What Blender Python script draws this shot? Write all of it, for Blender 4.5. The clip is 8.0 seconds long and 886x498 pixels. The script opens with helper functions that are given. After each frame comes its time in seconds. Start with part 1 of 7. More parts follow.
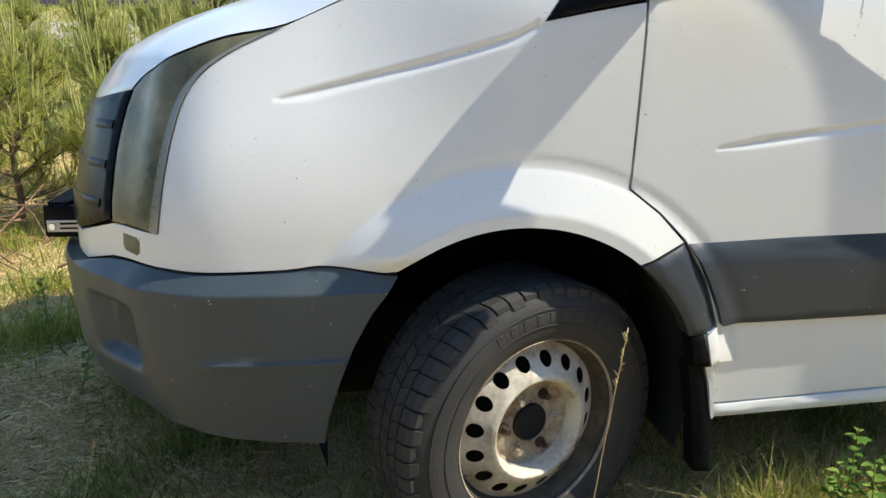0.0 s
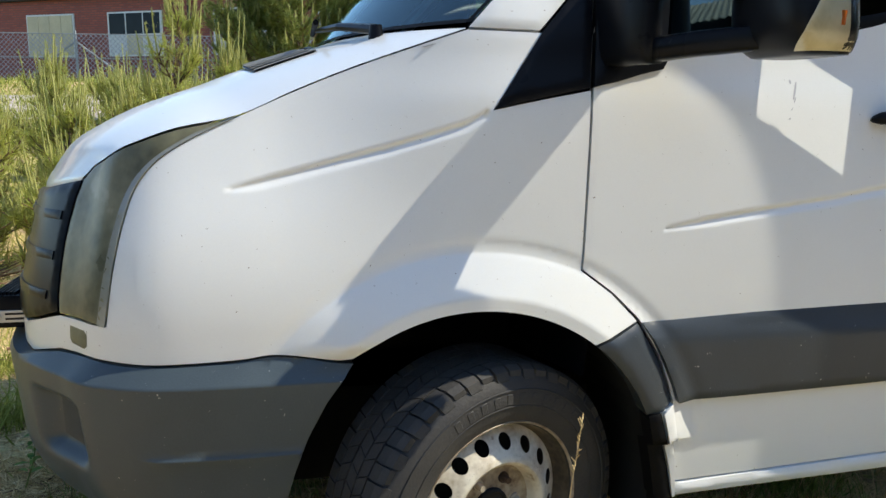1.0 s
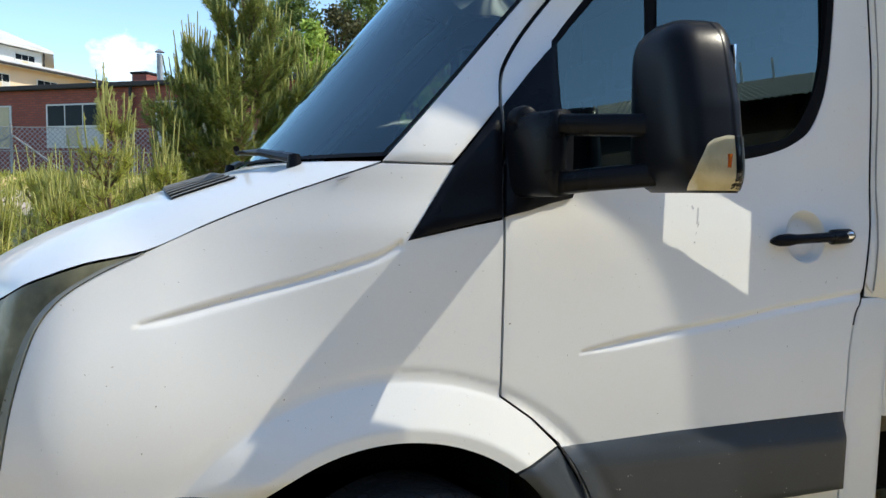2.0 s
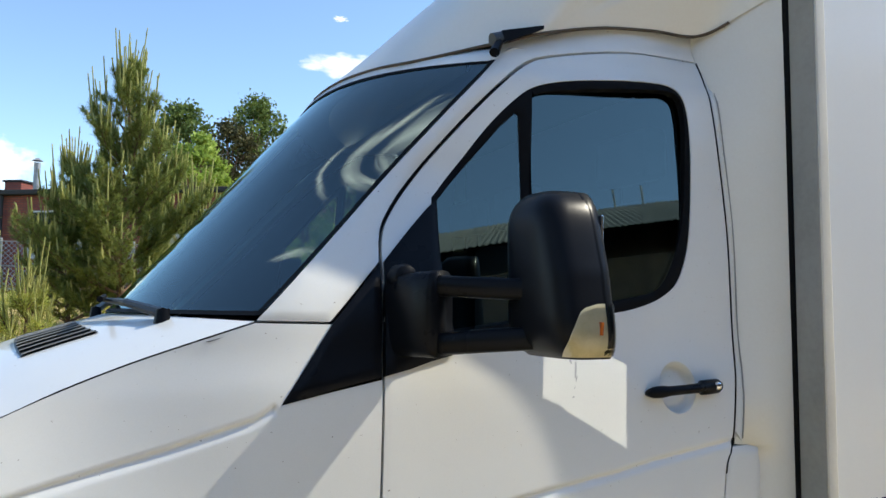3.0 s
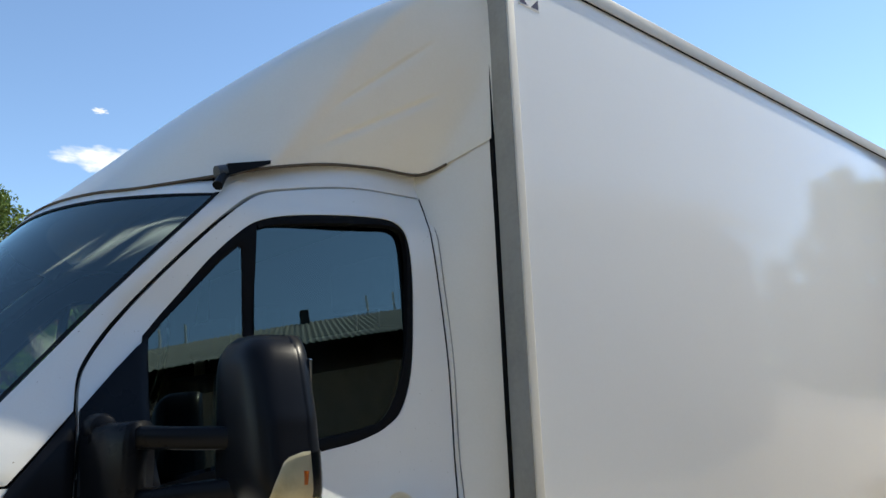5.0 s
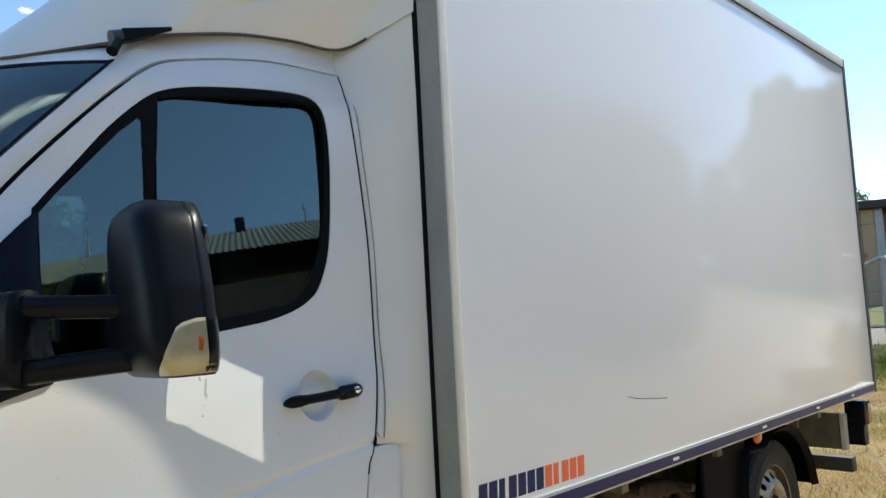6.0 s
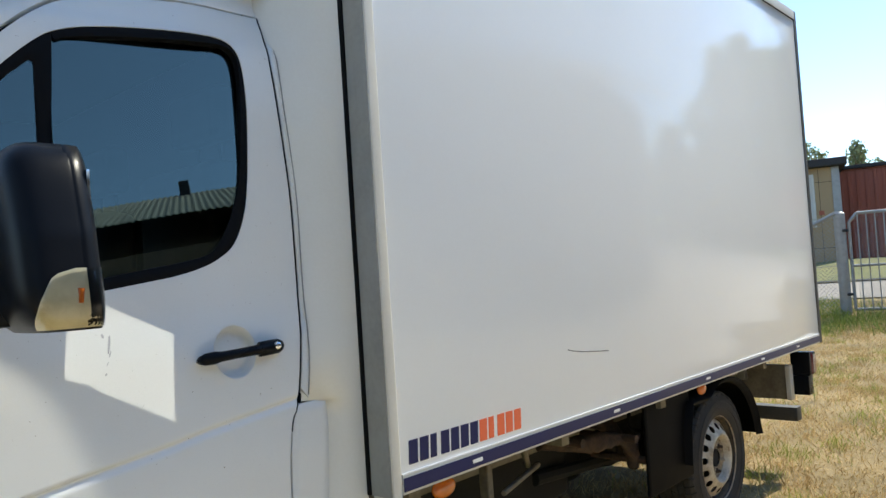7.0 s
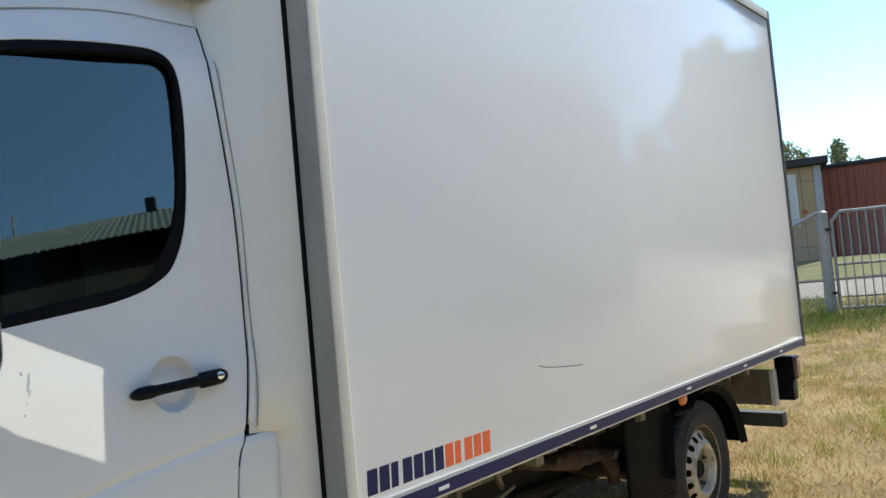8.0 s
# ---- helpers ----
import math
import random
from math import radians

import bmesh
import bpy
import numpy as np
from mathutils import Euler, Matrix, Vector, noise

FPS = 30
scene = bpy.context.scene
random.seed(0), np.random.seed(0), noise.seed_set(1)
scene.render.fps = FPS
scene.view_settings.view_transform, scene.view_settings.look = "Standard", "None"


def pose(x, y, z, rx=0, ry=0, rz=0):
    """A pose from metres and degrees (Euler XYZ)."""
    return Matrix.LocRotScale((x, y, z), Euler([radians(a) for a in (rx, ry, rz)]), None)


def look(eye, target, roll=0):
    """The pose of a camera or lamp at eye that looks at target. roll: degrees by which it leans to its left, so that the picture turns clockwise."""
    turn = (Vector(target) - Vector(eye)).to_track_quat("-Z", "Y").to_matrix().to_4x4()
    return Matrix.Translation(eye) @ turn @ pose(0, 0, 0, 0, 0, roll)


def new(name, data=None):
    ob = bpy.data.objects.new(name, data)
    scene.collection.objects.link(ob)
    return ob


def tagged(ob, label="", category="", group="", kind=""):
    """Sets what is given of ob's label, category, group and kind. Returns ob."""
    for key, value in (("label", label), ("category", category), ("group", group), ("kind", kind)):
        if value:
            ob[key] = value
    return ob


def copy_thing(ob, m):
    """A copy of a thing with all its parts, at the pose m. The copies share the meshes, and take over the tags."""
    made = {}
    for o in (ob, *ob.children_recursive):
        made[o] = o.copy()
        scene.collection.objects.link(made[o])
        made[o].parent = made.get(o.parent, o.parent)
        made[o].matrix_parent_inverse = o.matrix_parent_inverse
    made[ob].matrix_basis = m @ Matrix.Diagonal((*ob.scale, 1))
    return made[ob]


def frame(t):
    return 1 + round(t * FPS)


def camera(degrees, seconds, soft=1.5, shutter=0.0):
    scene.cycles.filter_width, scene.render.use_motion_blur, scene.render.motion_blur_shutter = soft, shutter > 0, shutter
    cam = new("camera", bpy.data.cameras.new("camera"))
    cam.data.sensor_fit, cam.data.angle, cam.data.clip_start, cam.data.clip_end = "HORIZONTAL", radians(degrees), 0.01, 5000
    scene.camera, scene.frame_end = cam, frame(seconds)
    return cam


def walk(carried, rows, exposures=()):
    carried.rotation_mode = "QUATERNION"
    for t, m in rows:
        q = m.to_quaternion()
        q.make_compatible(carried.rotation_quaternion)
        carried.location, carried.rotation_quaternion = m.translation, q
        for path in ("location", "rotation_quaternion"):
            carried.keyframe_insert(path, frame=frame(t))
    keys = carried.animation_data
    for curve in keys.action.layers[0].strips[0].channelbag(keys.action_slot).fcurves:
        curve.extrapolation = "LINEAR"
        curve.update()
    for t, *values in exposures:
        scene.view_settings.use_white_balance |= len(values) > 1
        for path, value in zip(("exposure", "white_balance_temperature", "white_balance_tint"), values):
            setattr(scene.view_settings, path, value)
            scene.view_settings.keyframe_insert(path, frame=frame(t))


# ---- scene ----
cam = camera(61.4, 8.0)
PATH = [
    (0, (-0.474, -1.491, 1.2), (-0.153, 0.409, 0.665), 1.5),
    (0.5, (-0.463, -1.486, 1.226), (-0.103, 0.424, 0.756), 1.3),
    (1, (-0.449, -1.487, 1.248), (-0.035, 0.434, 0.876), 0.9),
    (1.5, (-0.42, -1.489, 1.303), (0.053, 0.434, 1.024), 0.7),
    (1.7, (-0.402, -1.496, 1.321), (0.098, 0.427, 1.094), 0.5),
    (2.8, (-0.369, -1.487, 1.412), (0.402, 0.357, 1.505), 0.9),
    (3, (-0.354, -1.479, 1.442), (0.471, 0.337, 1.6), 0.6),
    (3.5, (-0.336, -1.506, 1.487), (0.629, 0.215, 1.813), 0.1),
    (4, (-0.328, -1.549, 1.526), (0.77, 0.057, 1.988), -1.2),
    (4.2, (-0.321, -1.559, 1.539), (0.828, 0.0, 2.037), -1.7),
    (5.5, (-0.212, -1.571, 1.485), (1.166, -0.154, 1.79), -2.6),
    (6, (-0.155, -1.579, 1.436), (1.265, -0.182, 1.611), -2.9),
    (6.5, (-0.09, -1.592, 1.412), (1.363, -0.22, 1.503), -3.2),
    (7, (-0.024, -1.611, 1.402), (1.455, -0.267, 1.472), -3.7),
    (7.5, (0.019, -1.624, 1.433), (1.523, -0.31, 1.545), -4.4),
    (8, (0.118, -1.601, 1.424), (1.619, -0.282, 1.512), -5.2),
]
walk(cam, [(t, look(eye, target, roll)) for t, eye, target, roll in PATH],
     [(0, 1.13, 6780, 5), (1.5, 1.03, 6730, 5), (3.0, 0.96, 6750, 5), (4.2, 0.68, 6800, 5), (5.5, 0.77, 6730, 4), (6.5, 1.04, 6640, 3), (8.0, 0.95, 6640, 3)])


# ---------------------------------------------------------------- world, sun
SUN_DIR = Vector((1.0, -0.150, 1.08)).normalized()      # towards the sun: behind the truck, a little to its near side
world = bpy.data.worlds.new("sky")
scene.world = world
world.use_nodes = True
wn = world.node_tree
wn.nodes.clear()
sky = wn.nodes.new("ShaderNodeTexSky")
sky.sky_type = "NISHITA"
sky.sun_disc = False
sky.sun_elevation = math.asin(SUN_DIR.z)
sky.sun_rotation = math.atan2(SUN_DIR.x, SUN_DIR.y)
sky.air_density, sky.dust_density, sky.ozone_density = 0.82, 0.0, 2.8
bg = wn.nodes.new("ShaderNodeBackground")
bg.inputs["Strength"].default_value = 0.15
wout = wn.nodes.new("ShaderNodeOutputWorld")
wn.links.new(sky.outputs[0], bg.inputs[0])
wn.links.new(bg.outputs[0], wout.inputs[0])

sun_data = bpy.data.lights.new("sun", "SUN")
sun_data.energy, sun_data.angle, sun_data.color = 2.9, radians(0.53), (1.0, 0.93, 0.82)
sun = new("sun", sun_data)
sun.matrix_world = look(SUN_DIR * 50, (0, 0, 0))

# sunlight thrown back on the door by the wing mirror's glass
glint_data = bpy.data.lights.new("mirror_sunlight", "AREA")
glint_data.shape, glint_data.size, glint_data.size_y = "RECTANGLE", 0.186, 0.165
glint_data.spread = radians(1.2)
glint_data.energy, glint_data.color = 0.042, (1.0, 0.94, 0.84)


# ---------------------------------------------------------------- materials
def nodes_of(name):
    m = bpy.data.materials.new(name)
    m.use_nodes = True
    nt = m.node_tree
    return m, nt, nt.nodes["Principled BSDF"]


def mat(name, col, rough=0.5, metal=0.0, vary=0.12, scale=4.0, fine=60.0, bump=0.0, coat=0.0, col2=None, spots=None, spec=0.5, coords="Object"):
    """A surface with soft blotches, fine grain, optional dirt specks (colour, amount, scale) and relief."""
    m, nt, b = nodes_of(name)
    tc = nt.nodes.new("ShaderNodeTexCoord")
    n1 = nt.nodes.new("ShaderNodeTexNoise")
    n1.inputs["Scale"].default_value, n1.inputs["Detail"].default_value = scale, 5
    n2 = nt.nodes.new("ShaderNodeTexNoise")
    n2.inputs["Scale"].default_value, n2.inputs["Detail"].default_value = fine, 3
    for n in (n1, n2):
        nt.links.new(tc.outputs[coords], n.inputs["Vector"])
    r = nt.nodes.new("ShaderNodeValToRGB")
    lo = tuple(c * (1 - vary) for c in col) if col2 is None else col2
    r.color_ramp.elements[0].color, r.color_ramp.elements[1].color = (*lo, 1), (*col, 1)
    r.color_ramp.elements[0].position, r.color_ramp.elements[1].position = 0.32, 0.62
    add = nt.nodes.new("ShaderNodeMath")
    add.operation = "MULTIPLY_ADD"
    add.inputs[1].default_value = 0.35
    nt.links.new(n2.outputs[0], add.inputs[0])
    half = nt.nodes.new("ShaderNodeMath")
    half.operation = "MULTIPLY_ADD"
    half.inputs[1].default_value, half.inputs[2].default_value = 0.9, -0.12
    nt.links.new(n1.outputs[0], half.inputs[0])
    nt.links.new(half.outputs[0], add.inputs[2])
    nt.links.new(add.outputs[0], r.inputs[0])
    colour = r.outputs[0]
    if spots:
        sc, amount, s = spots
        v = nt.nodes.new("ShaderNodeTexNoise")
        v.inputs["Scale"].default_value, v.inputs["Detail"].default_value = s, 4
        nt.links.new(tc.outputs[coords], v.inputs["Vector"])
        k = nt.nodes.new("ShaderNodeValToRGB")
        k.color_ramp.elements[0].position, k.color_ramp.elements[1].position = 1 - amount, min(1.0, 1 - amount + 0.06)
        nt.links.new(v.outputs[0], k.inputs[0])
        mx = nt.nodes.new("ShaderNodeMix")
        mx.data_type = "RGBA"
        nt.links.new(k.outputs[0], mx.inputs[0])
        nt.links.new(colour, mx.inputs[6])
        mx.inputs[7].default_value = (*sc, 1)
        colour = mx.outputs[2]
    nt.links.new(colour, b.inputs["Base Color"])
    b.inputs["Metallic"].default_value = metal
    b.inputs["Specular IOR Level"].default_value = spec
    rr = nt.nodes.new("ShaderNodeMapRange")
    rr.inputs[3].default_value, rr.inputs[4].default_value = max(0.02, rough - 0.08), min(1, rough + 0.1)
    nt.links.new(n1.outputs[0], rr.inputs[0])
    nt.links.new(rr.outputs[0], b.inputs["Roughness"])
    b.inputs["Coat Weight"].default_value = coat
    b.inputs["Coat Roughness"].default_value = 0.06
    if bump:
        bp_ = nt.nodes.new("ShaderNodeBump")
        bp_.inputs["Strength"].default_value, bp_.inputs["Distance"].default_value = 1.0, bump
        nt.links.new(n2.outputs[0], bp_.inputs["Height"])
        nt.links.new(bp_.outputs[0], b.inputs["Normal"])
    return m


def glass(name, tint, rough=0.0, ior=1.75, shine=(1, 1, 1)):
    """A thin pane: tinted see-through plus a mirror-like skin that grows with the grazing angle."""
    m = bpy.data.materials.new(name)
    m.use_nodes = True
    nt = m.node_tree
    nt.nodes.clear()
    tr = nt.nodes.new("ShaderNodeBsdfTransparent")
    tr.inputs[0].default_value = (*tint, 1)
    gl = nt.nodes.new("ShaderNodeBsdfGlossy")
    gl.inputs["Roughness"].default_value = rough
    fr = nt.nodes.new("ShaderNodeFresnel")
    fr.inputs[0].default_value = ior
    gl.inputs[0].default_value = (*shine, 1)
    mx = nt.nodes.new("ShaderNodeMixShader")
    out = nt.nodes.new("ShaderNodeOutputMaterial")
    nt.links.new(fr.outputs[0], mx.inputs[0])
    nt.links.new(tr.outputs[0], mx.inputs[1])
    nt.links.new(gl.outputs[0], mx.inputs[2])
    nt.links.new(mx.outputs[0], out.inputs[0])
    return m


WHITE = mat("white_car_paint", (0.78, 0.78, 0.755), 0.34, vary=0.05, scale=2.5, fine=300, coat=0.5, spots=((0.25, 0.2, 0.15), 0.285, 120))
CREAM = mat("aged_white_gelcoat", (0.78, 0.765, 0.71), 0.34, vary=0.08, scale=2.2, fine=120, coat=0.15, col2=(0.745, 0.725, 0.66), spots=((0.55, 0.47, 0.36), 0.25, 60))
BOXWHITE = mat("glossy_white_laminate", (0.95, 0.95, 0.93), 0.05, vary=0.02, scale=1.2, fine=120, coat=0.0, spec=0.3)
PROFILE = mat("dull_white_aluminium", (0.66, 0.64, 0.58), 0.45, vary=0.1, scale=6, fine=150)
ALU = mat("bare_aluminium", (0.55, 0.55, 0.55), 0.4, metal=0.9, vary=0.2, scale=8)
INLET = mat("matt_inlet_plastic", (0.05, 0.056, 0.06), 0.6, vary=0.2, scale=30, spec=0.3)
BUMPERPL = mat("grey_bumper_plastic", (0.056, 0.074, 0.085), 0.40, vary=0.18, scale=4, fine=260, bump=0.0003, spots=((0.6, 0.6, 0.58), 0.285, 110), spec=0.45)
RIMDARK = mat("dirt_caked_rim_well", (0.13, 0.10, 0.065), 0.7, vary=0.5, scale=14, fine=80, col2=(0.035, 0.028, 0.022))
HUBBROWN = mat("brown_stained_hub", (0.42, 0.35, 0.25), 0.6, vary=0.5, scale=22, fine=90, col2=(0.16, 0.11, 0.07))
GREYPL = mat("dark_grey_plastic", (0.040, 0.048, 0.056), 0.36, vary=0.15, scale=5, fine=260, bump=0.0003, spots=((0.6, 0.6, 0.58), 0.285, 110), spec=0.45)
BLACKPL = mat("black_plastic", (0.0065, 0.0073, 0.0098), 0.29, vary=0.2, scale=6, fine=400, bump=0.00012, spec=0.11)
RUBBER = mat("black_rubber", (0.0055, 0.0055, 0.0062), 0.6, vary=0.2, scale=8, fine=300, spec=0.1)
TYRE = mat("dusty_tyre_rubber", (0.045, 0.042, 0.039), 0.75, vary=0.3, scale=9, fine=160, bump=0.001, col2=(0.026, 0.026, 0.027))
RIM = mat("worn_cream_steel", (0.68, 0.63, 0.52), 0.5, vary=0.3, scale=14, fine=90, col2=(0.36, 0.30, 0.22), spots=((0.16, 0.07, 0.03), 0.33, 24))
RIMRUST = mat("rust_stained_steel", (0.46, 0.39, 0.29), 0.55, vary=0.4, scale=16, fine=70, col2=(0.16, 0.10, 0.06))
RUST = mat("rusty_iron", (0.075, 0.042, 0.026), 0.8, vary=0.6, scale=18, fine=80, bump=0.003, col2=(0.022, 0.014, 0.011))
SHELL = mat("dark_seam_backing", (0.012, 0.012, 0.012), 0.8, vary=0.2)
CHASSIS = mat("painted_chassis_steel", (0.20, 0.175, 0.13), 0.6, vary=0.3, scale=7, fine=60, col2=(0.11, 0.092, 0.066))
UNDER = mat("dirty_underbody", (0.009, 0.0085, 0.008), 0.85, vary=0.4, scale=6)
BARSTEEL = mat("dark_bar_steel", (0.055, 0.052, 0.047), 0.6, vary=0.3, scale=9, fine=60)
NAVY = mat("navy_film", (0.016, 0.018, 0.080), 0.35, vary=0.12, scale=5, fine=90, spec=0.2)
ORANGE = mat("orange_film", (0.80, 0.14, 0.045), 0.35, vary=0.08, scale=5)
AMBER = mat("amber_lens", (0.62, 0.15, 0.02), 0.2, vary=0.15, scale=30, coat=0.6)
REDLENS = mat("red_lens", (0.13, 0.012, 0.010), 0.15, vary=0.15, scale=30, coat=0.6)
LAMPIN = mat("headlamp_under_hazy_lens", (0.19, 0.182, 0.115), 0.30, vary=0.35, scale=9, fine=30, col2=(0.085, 0.085, 0.055), spec=0.18, coat=0.0, spots=((0.27, 0.26, 0.19), 0.38, 9))
LENSBACK = mat("yellowed_lamp_reflector", (0.62, 0.58, 0.44), 0.3, vary=0.2, scale=22, fine=140, col2=(0.50, 0.46, 0.33))
LENSEDGE = mat("milky_lens_edge", (0.24, 0.245, 0.21), 0.2, vary=0.1, scale=12, fine=80, coat=0.8)
DIRTSEAL = mat("dirty_seal", (0.10, 0.075, 0.05), 0.8, vary=0.4, scale=20)
SEALGREY = mat("grey_corner_profile", (0.33, 0.33, 0.31), 0.55, vary=0.2, scale=6)
PRINT = mat("white_print", (0.75, 0.75, 0.75), 0.4, vary=0.05)
CHROME = mat("chrome", (0.75, 0.75, 0.75), 0.12, metal=1.0, vary=0.05)
SEATCLOTH = mat("grey_seat_cloth", (0.05, 0.052, 0.06), 0.9, vary=0.3, scale=20, fine=200)
SCUFF = mat("dark_scuff", (0.46, 0.46, 0.47), 0.6, vary=0.3, scale=60)
SIDEGLASS = glass("tinted_side_glass", (0.26, 0.33, 0.32), 0.0, 2.35, (0.74, 0.94, 0.88))
SCREENGLASS = glass("windscreen_glass", (0.72, 0.84, 0.81), 0.0, 2.05, (0.78, 0.97, 0.98))
LENSGLASS = glass("clear_lens_plastic", (0.96, 0.94, 0.88), 0.12, 1.30)
MIRRORGLASS = mat("mirror_glass", (0.9, 0.9, 0.9), 0.02, metal=1.0, vary=0.01)


# ---------------------------------------------------------------- mesh helpers
def mesh_from(name, verts, faces, material, smooth=True):
    me = bpy.data.meshes.new(name)
    me.from_pydata([tuple(v) for v in verts], [], faces)
    me.materials.append(material)
    if smooth:
        me.polygons.foreach_set("use_smooth", [True] * len(me.polygons))
    me.update()
    return me


def part(name, src, material, parent=None, label=""):
    """Links a bmesh or a mesh as one object under its thing or part."""
    if isinstance(src, bmesh.types.BMesh):
        me = bpy.data.meshes.new(name)
        src.to_mesh(me)
        src.free()
        me.materials.append(material)
    else:
        me = src
    ob = new(name, me)
    if parent is not None:
        ob.parent = parent
    return tagged(ob, label)


def empty(name, label, category, group="", place=(0, 0, 0)):
    e = new(name)
    e.location = place
    e.empty_display_size = 0.1
    return tagged(e, label, category, group)


def smooth_bm(bm, angle=40):
    for f in bm.faces:
        f.smooth = True
    for e in bm.edges:
        if len(e.link_faces) == 2 and e.calc_face_angle(0) > radians(angle):
            e.smooth = False
    return bm


def box_bm(lo, hi, bevel=0.004, seg=2, bm=None):
    bm2 = bmesh.new()
    bmesh.ops.create_cube(bm2, size=1)
    lo, hi = Vector(lo), Vector(hi)
    for v in bm2.verts:
        v.co = Vector((lo[i] + (v.co[i] + 0.5) * (hi[i] - lo[i]) for i in range(3)))
    if bevel:
        bmesh.ops.bevel(bm2, geom=bm2.edges[:], offset=bevel, segments=seg, affect="EDGES", profile=0.6)
    smooth_bm(bm2)
    if bm is None:
        return bm2
    join_bm(bm, bm2)
    return bm


def join_bm(bm, other):
    tmp = bpy.data.meshes.new("tmp")
    other.to_mesh(tmp)
    other.free()
    bm.from_mesh(tmp)
    bpy.data.meshes.remove(tmp)
    return bm


def rod_bm(a, b, r, r2=None, seg=10, bm=None, caps=True):
    bm2 = bmesh.new()
    a, b = Vector(a), Vector(b)
    d = b - a
    bmesh.ops.create_cone(bm2, cap_ends=caps, segments=seg, radius1=r, radius2=r if r2 is None else r2, depth=d.length)
    m = Matrix.Translation((a + b) / 2) @ d.to_track_quat("Z", "Y").to_matrix().to_4x4()
    bm2.transform(m)
    smooth_bm(bm2)
    if bm is None:
        return bm2
    join_bm(bm, bm2)
    return bm


def lathe_bm(profile, seg=48, axis="y"):
    """Turns (radius, along) about the y axis."""
    bm = bmesh.new()
    rings = []
    for r, a in profile:
        rings.append([bm.verts.new((r * math.cos(2 * math.pi * k / seg), a, r * math.sin(2 * math.pi * k / seg))) for k in range(seg)])
    for r0, r1 in zip(rings, rings[1:]):
        for k in range(seg):
            bm.faces.new((r0[k], r0[(k + 1) % seg], r1[(k + 1) % seg], r1[k]))
    bmesh.ops.recalc_face_normals(bm, faces=bm.faces)
    return smooth_bm(bm, 35)


def spline(ctrl, n):
    """Catmull-Rom through the control points, n steps a stretch."""
    c = [Vector(p) for p in ctrl]
    c = [2 * c[0] - c[1]] + c + [2 * c[-1] - c[-2]]
    out = []
    for i in range(1, len(c) - 2):
        p0, p1, p2, p3 = c[i - 1], c[i], c[i + 1], c[i + 2]
        for k in range(n):
            t = k / n
            out.append(0.5 * (2 * p1 + (p2 - p0) * t + (2 * p0 - 5 * p1 + 4 * p2 - p3) * t * t + (3 * p1 - p0 - 3 * p2 + p3) * t ** 3))
    out.append(c[-2])
    return out


def sstep(a, b, x):
    t = min(1.0, max(0.0, (x - a) / (b - a)))
    return t * t * (3 - 2 * t)


def resample(loop, res):
    out = []
    n = len(loop)
    for i in range(n):
        a, b = Vector(loop[i]), Vector(loop[(i + 1) % n])
        k = max(1, int(math.ceil((b - a).length / res)))
        for j in range(k):
            out.append(a + (b - a) * j / k)
    return out


def inside(px, pz, loop):
    x, z = np.array([p[0] for p in loop]), np.array([p[1] for p in loop])
    xj, zj = np.roll(x, 1), np.roll(z, 1)
    res = np.zeros(px.shape, bool)
    for x0, z0, x1, z1 in zip(x, z, xj, zj):
        if z0 == z1:
            continue
        c = ((z0 > pz) != (z1 > pz)) & (px < (x1 - x0) * (pz - z0) / (z1 - z0) + x0)
        res ^= c
    return res


def edge_distance(px, pz, loops):
    d = np.full(px.shape, 9.0)
    for loop in loops:
        n = len(loop)
        for i in range(n):
            ax, az = loop[i]
            bx, bz = loop[(i + 1) % n]
            vx, vz = bx - ax, bz - az
            l2 = vx * vx + vz * vz + 1e-12
            t = np.clip(((px - ax) * vx + (pz - az) * vz) / l2, 0, 1)
            d = np.minimum(d, np.hypot(px - ax - t * vx, pz - az - t * vz))
    return d


